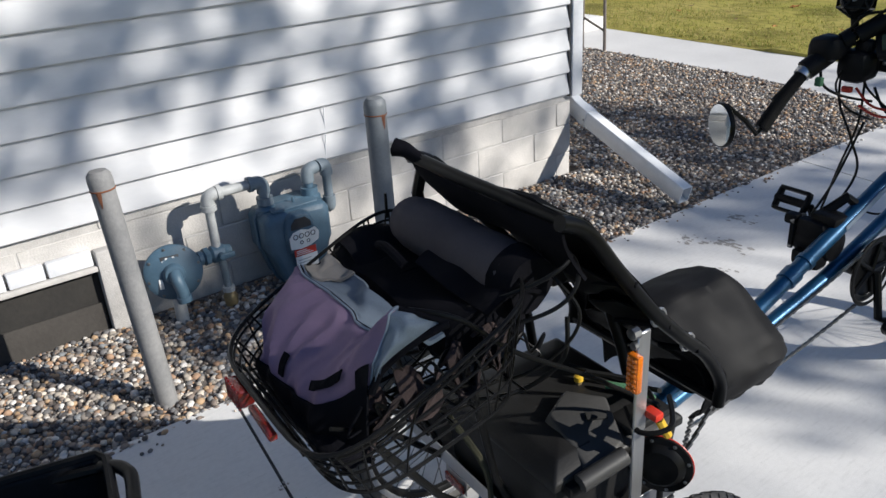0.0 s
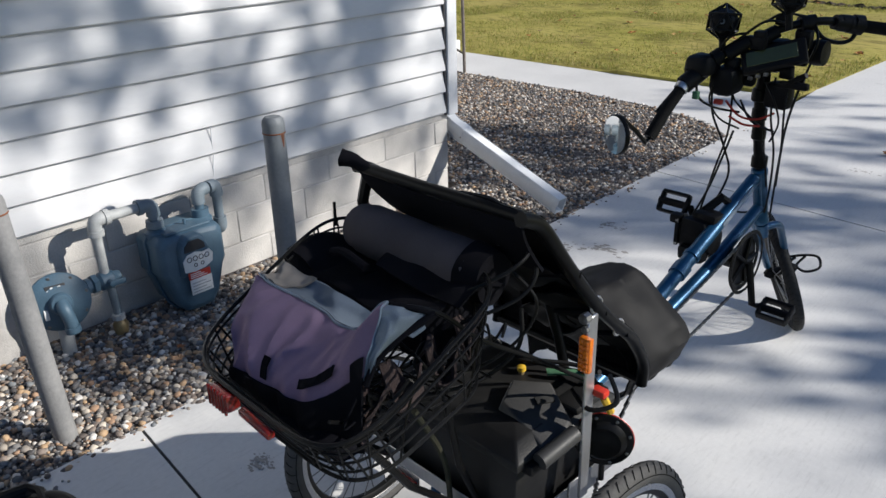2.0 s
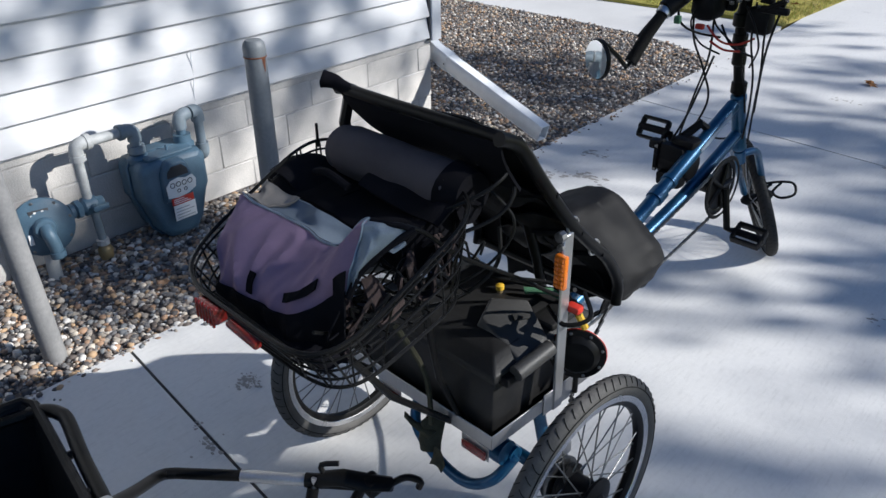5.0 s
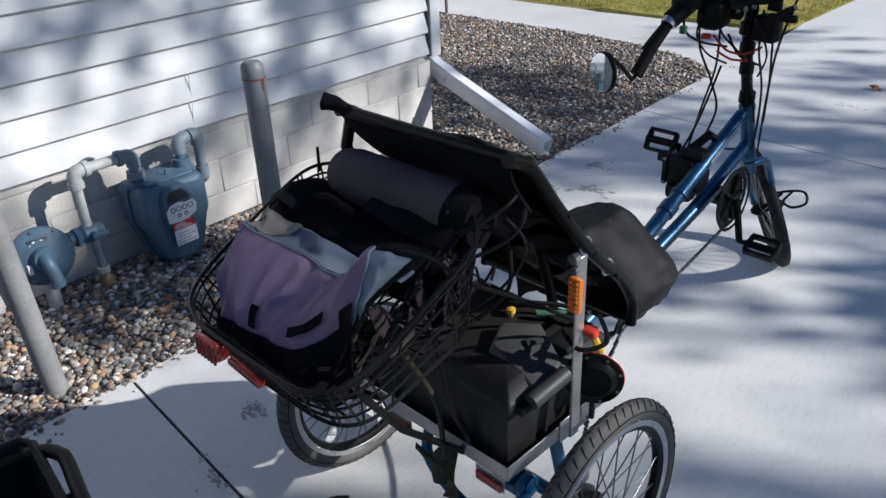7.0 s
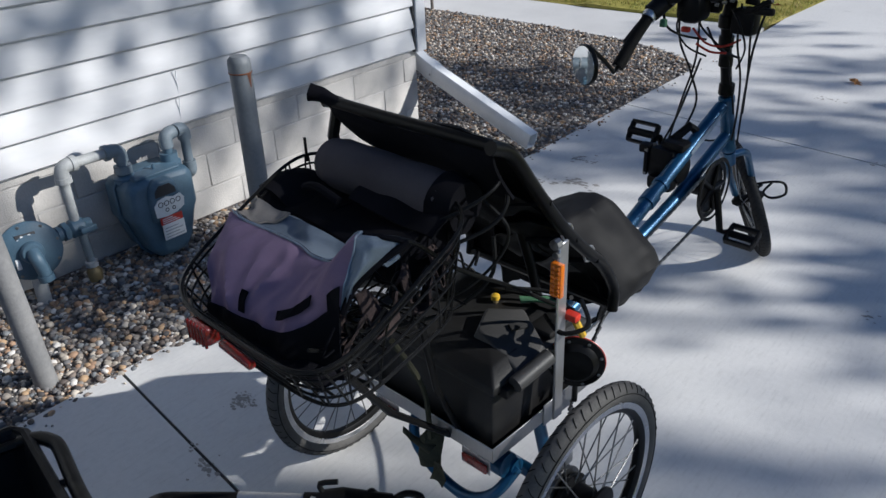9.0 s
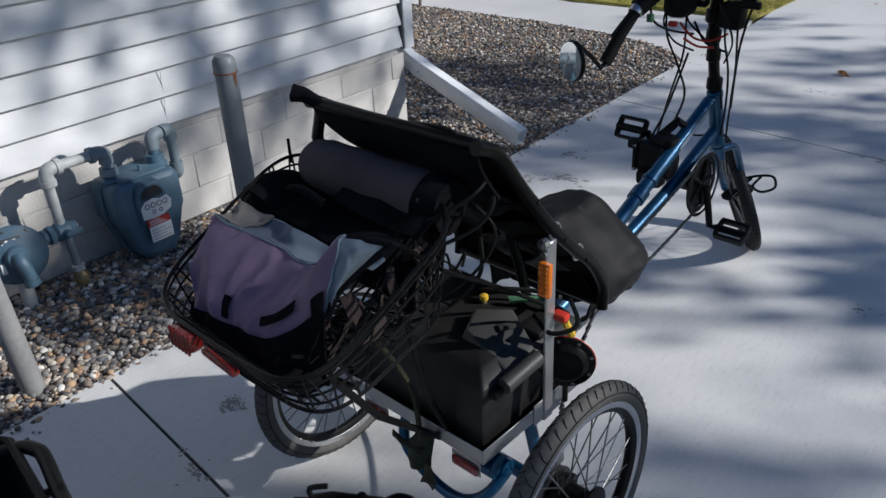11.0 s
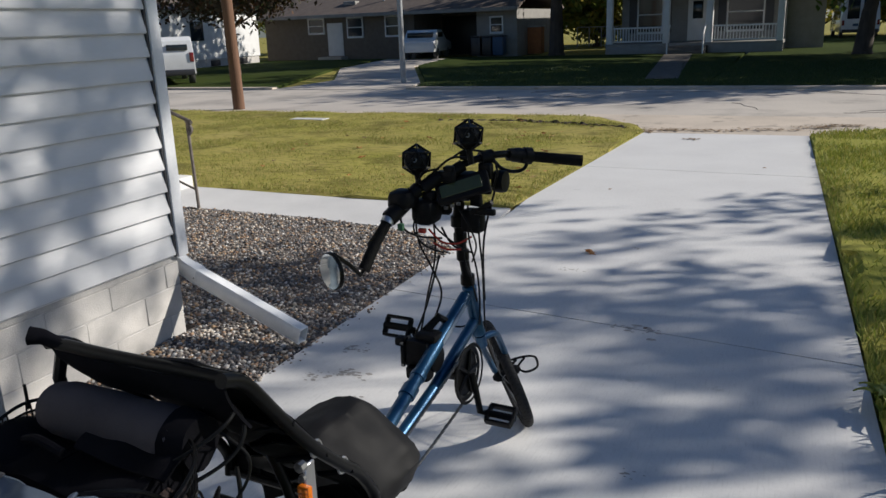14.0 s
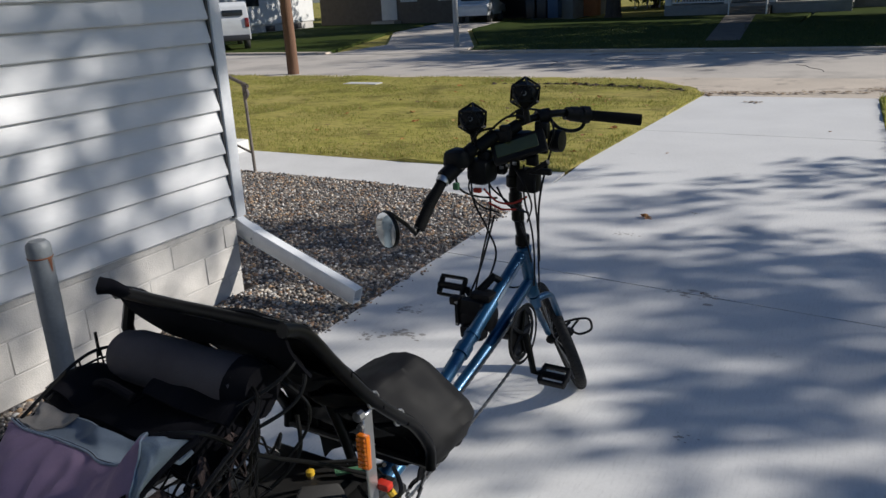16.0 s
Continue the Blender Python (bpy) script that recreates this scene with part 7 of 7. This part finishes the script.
pebbles("gravel_behind", "pebbles further along the wall", [(0.02, -1.2), (0.8, -1.2), (0.8, 0.2), (0.02, 0.2)], 2500, 0.009, 0.024, 12, 1)


def blades(name, label, poly, count, hmin, hmax, width, material, seed, keep=None, z=0.02):
    rg = np.random.RandomState(seed)
    xs, ys = [p[0] for p in poly], [p[1] for p in poly]
    V, F, n = [], [], 0
    while n < count:
        x, y = rg.uniform(min(xs), max(xs)), rg.uniform(min(ys), max(ys))
        if not inside(x, y, poly) or (keep and not keep(x, y, rg)):
            continue
        h, a, l = rg.uniform(hmin, hmax), rg.uniform(0, 6.28), rg.uniform(0.1, 0.9)
        dx, dy = math.cos(a), math.sin(a)
        lx, ly = math.cos(a + 1.3) * h * l, math.sin(a + 1.3) * h * l
        w = width * rg.uniform(0.6, 1.3)
        V += [(x - dx * w, y - dy * w, z - 0.01), (x + dx * w, y + dy * w, z - 0.01), (x + lx * 0.4 + dx * w * 0.6, y + ly * 0.4 + dy * w * 0.6, z + h * 0.6), (x + lx, y + ly, z + h)]
        i = 4 * n
        F += [(i, i + 1, i + 2), (i, i + 2, i + 3)]
        n += 1
    me = bpy.data.meshes.new(name)
    me.from_pydata(V, [], F)
    me.materials.append(material)
    return tagged(new(name, me), label, "grass", kind="stuff")


def patchy(x, y, rg):
    return noise.noise(Vector((x * 0.9, y * 0.9, 2.0))) + 0.5 * noise.noise(Vector((x * 3.1, y * 3.1, 5.0))) > rg.uniform(-0.55, 0.35)


blades("front_grass", "thin dry autumn grass blades of the front lawn", [(0.77, 6.87), (1.0, 12.1), (-0.3, 13.9), (-10, 14.0), (-7.5, 7.3), (-3.5, 6.98)], 80000, 0.014, 0.036, 0.004, M_grass, 21, patchy)
blades("side_grass", "lush green grass blades along the driveway", [(3.495, 1.5), (3.40, 6), (3.20, 12.0), (3.5, 12.3), (5.6, 13.2), (5.0, 1.5)], 30000, 0.025, 0.075, 0.005, M_grass2, 22)
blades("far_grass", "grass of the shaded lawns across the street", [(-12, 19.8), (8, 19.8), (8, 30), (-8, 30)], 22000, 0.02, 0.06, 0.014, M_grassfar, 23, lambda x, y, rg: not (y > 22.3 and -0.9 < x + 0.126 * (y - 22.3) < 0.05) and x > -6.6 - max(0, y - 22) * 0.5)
wd = thing("weed_clump", "broad-leaved green weed at the driveway edge", "weed", 3.50, 3.72, 0)
for k in range(16):
    a = k * 0.63
    L0 = 0.075 + 0.035 * (k % 3)
    b = sheet(lambda u, v: Vector((math.cos(a) * L0 * u - math.sin(a) * 0.05 * (v - 0.5) * math.sin(math.pi * min(1, u + 0.08)), math.sin(a) * L0 * u + math.cos(a) * 0.05 * (v - 0.5) * math.sin(math.pi * min(1, u + 0.08)), 0.02 + 0.075 * math.sin(u * 2.2) + 0.015 * abs(v - 0.5))), 7, 2)
    part("leaf", b, M_grass2, wd)


dt = bmesh.new()
rs = random.Random(52)
for x, y, rx, ry, n in ((1.25, 12.35, 0.40, 0.10, 120), (1.9, 12.35, 0.35, 0.08, 80), (2.7, 12.55, 0.40, 0.08, 90), (3.3, 12.9, 0.30, 0.12, 110), (3.6, 13.15, 0.30, 0.10, 90), (3.35, 11.75, 0.06, 0.15, 30), (1.75, 11.4, 0.10, 0.06, 14), (1.05, 12.1, 0.08, 0.15, 40)):
    for k in range(n):
        px, py, q = x + rs.gauss(0, rx * 0.6), y + rs.gauss(0, ry * 0.6), rs.uniform(0.008, 0.035)
        a0, z = rs.uniform(0, 6.28), 0.004 + rs.uniform(0, 0.008)
        dt.faces.new([dt.verts.new((px + q * rs.uniform(0.6, 1.2) * math.cos(a0 + j * 1.2566), py + q * rs.uniform(0.6, 1.2) * math.sin(a0 + j * 1.2566), z + rs.uniform(0, 0.006))) for j in range(5)])
tagged(part("drive_end_litter", dt, M_litter, None, "", False), "brown dirt and dry leaf litter where the drive meets the street", "leaf litter", kind="stuff")

# worn dark smudges: clusters of thin flecks lying on the concrete
sm = bmesh.new()
rs = random.Random(41)
for x, y, r, n in ((1.245, 1.30, 0.042, 60), (1.24, 1.325, 0.026, 24), (1.40, 1.07, 0.05, 18), (1.30, 1.10, 0.03, 8), (1.05, 3.60, 0.07, 26), (1.16, 3.32, 0.09, 34), (1.33, 3.05, 0.08, 22), (1.02, 3.22, 0.06, 16), (2.35, 4.32, 0.12, 22), (1.75, 5.25, 0.07, 14), (2.05, 5.9, 0.06, 10), (1.0, 4.75, 0.02, 5), (1.02, 4.82, 0.02, 5), (2.6, 2.9, 0.05, 8)):
    for k in range(n):
        px, py, q = x + rs.gauss(0, r * 0.55), y + rs.gauss(0, r * 0.4), r * rs.uniform(0.06, 0.26)
        a0 = rs.uniform(0, 6.28)
        z = 0.0008 + 0.00001 * k
        sm.faces.new([sm.verts.new((px + q * rs.uniform(0.6, 1.2) * math.cos(a0 + j * 1.0472), py + q * 0.6 * rs.uniform(0.6, 1.2) * math.sin(a0 + j * 1.0472), z)) for j in range(6)])
tagged(part("concrete_smudges", sm, M_smudge, None, "", False), "worn grey smudges on the pale concrete driveway", "stain", kind="stuff")


def leaf_mesh(seed):
    rg = random.Random(seed)
    b = bmesh.new()
    pts = [(0.5, 0), (0.2, 0.12), (0.28, 0.32), (0.0, 0.22), (-0.2, 0.36), (-0.22, 0.12), (-0.5, 0.0), (-0.22, -0.12), (-0.2, -0.34), (0.0, -0.22), (0.28, -0.3), (0.2, -0.12)]
    c = b.verts.new((0, 0, 0.04))
    vs = [b.verts.new((x * rg.uniform(0.85, 1.1), y * rg.uniform(0.85, 1.1), rg.uniform(0.0, 0.22))) for x, y in pts]
    for i in range(len(vs)):
        b.faces.new((c, vs[i], vs[(i + 1) % len(vs)]))
    return finish("fallen_leaf", b, M_deadleaf_ob)


M_deadleaf_ob = ramp_mat("fallen_leaf_tones", [(0.42, 0.19, 0.05), (0.40, 0.26, 0.08), (0.28, 0.12, 0.05), (0.45, 0.33, 0.12), (0.16, 0.10, 0.06)], source="object", rough=0.8, bump=0.2)
leaf_meshes = [leaf_mesh(k) for k in range(4)]
rl = random.Random(17)
SPOTS = [(1.775, 5.663, 0.11), (2.4, 4.35, 0.03), (1.42, 7.9, 0.05), (2.75, 9.4, 0.05), (0.55, 1.45, 0.05), (0.48, 1.5, 0.045), (0.70, 2.0, 0.05)]
for k in range(70):
    x, y = rl.uniform(-7, 0.6), rl.uniform(7.2, 13.6)
    if x < -0.35 * y:
        x += 5
    SPOTS.append((min(x, 0.6), y, rl.uniform(0.05, 0.12)))
for k in range(14):
    SPOTS.append((rl.uniform(3.7, 5.0), rl.uniform(3, 12), rl.uniform(0.05, 0.1)))
for k, (x, y, s) in enumerate(SPOTS):
    ob = tagged(new("fallen_leaf", leaf_meshes[k % 4]), "dry curled brown autumn leaf on the ground", "leaf", "fallen leaves")
    lawn_z = 0.045 if (y > 6.95 and x < 0.75) or x > 3.6 else 0.0
    if x < 0.8 and y < 3:
        lawn_z = 0.02
    ob.matrix_world = pose(x, y, lawn_z, rl.uniform(-12, 12), rl.uniform(-12, 12), rl.uniform(0, 360)) @ Matrix.Diagonal((s, s, s, 1))
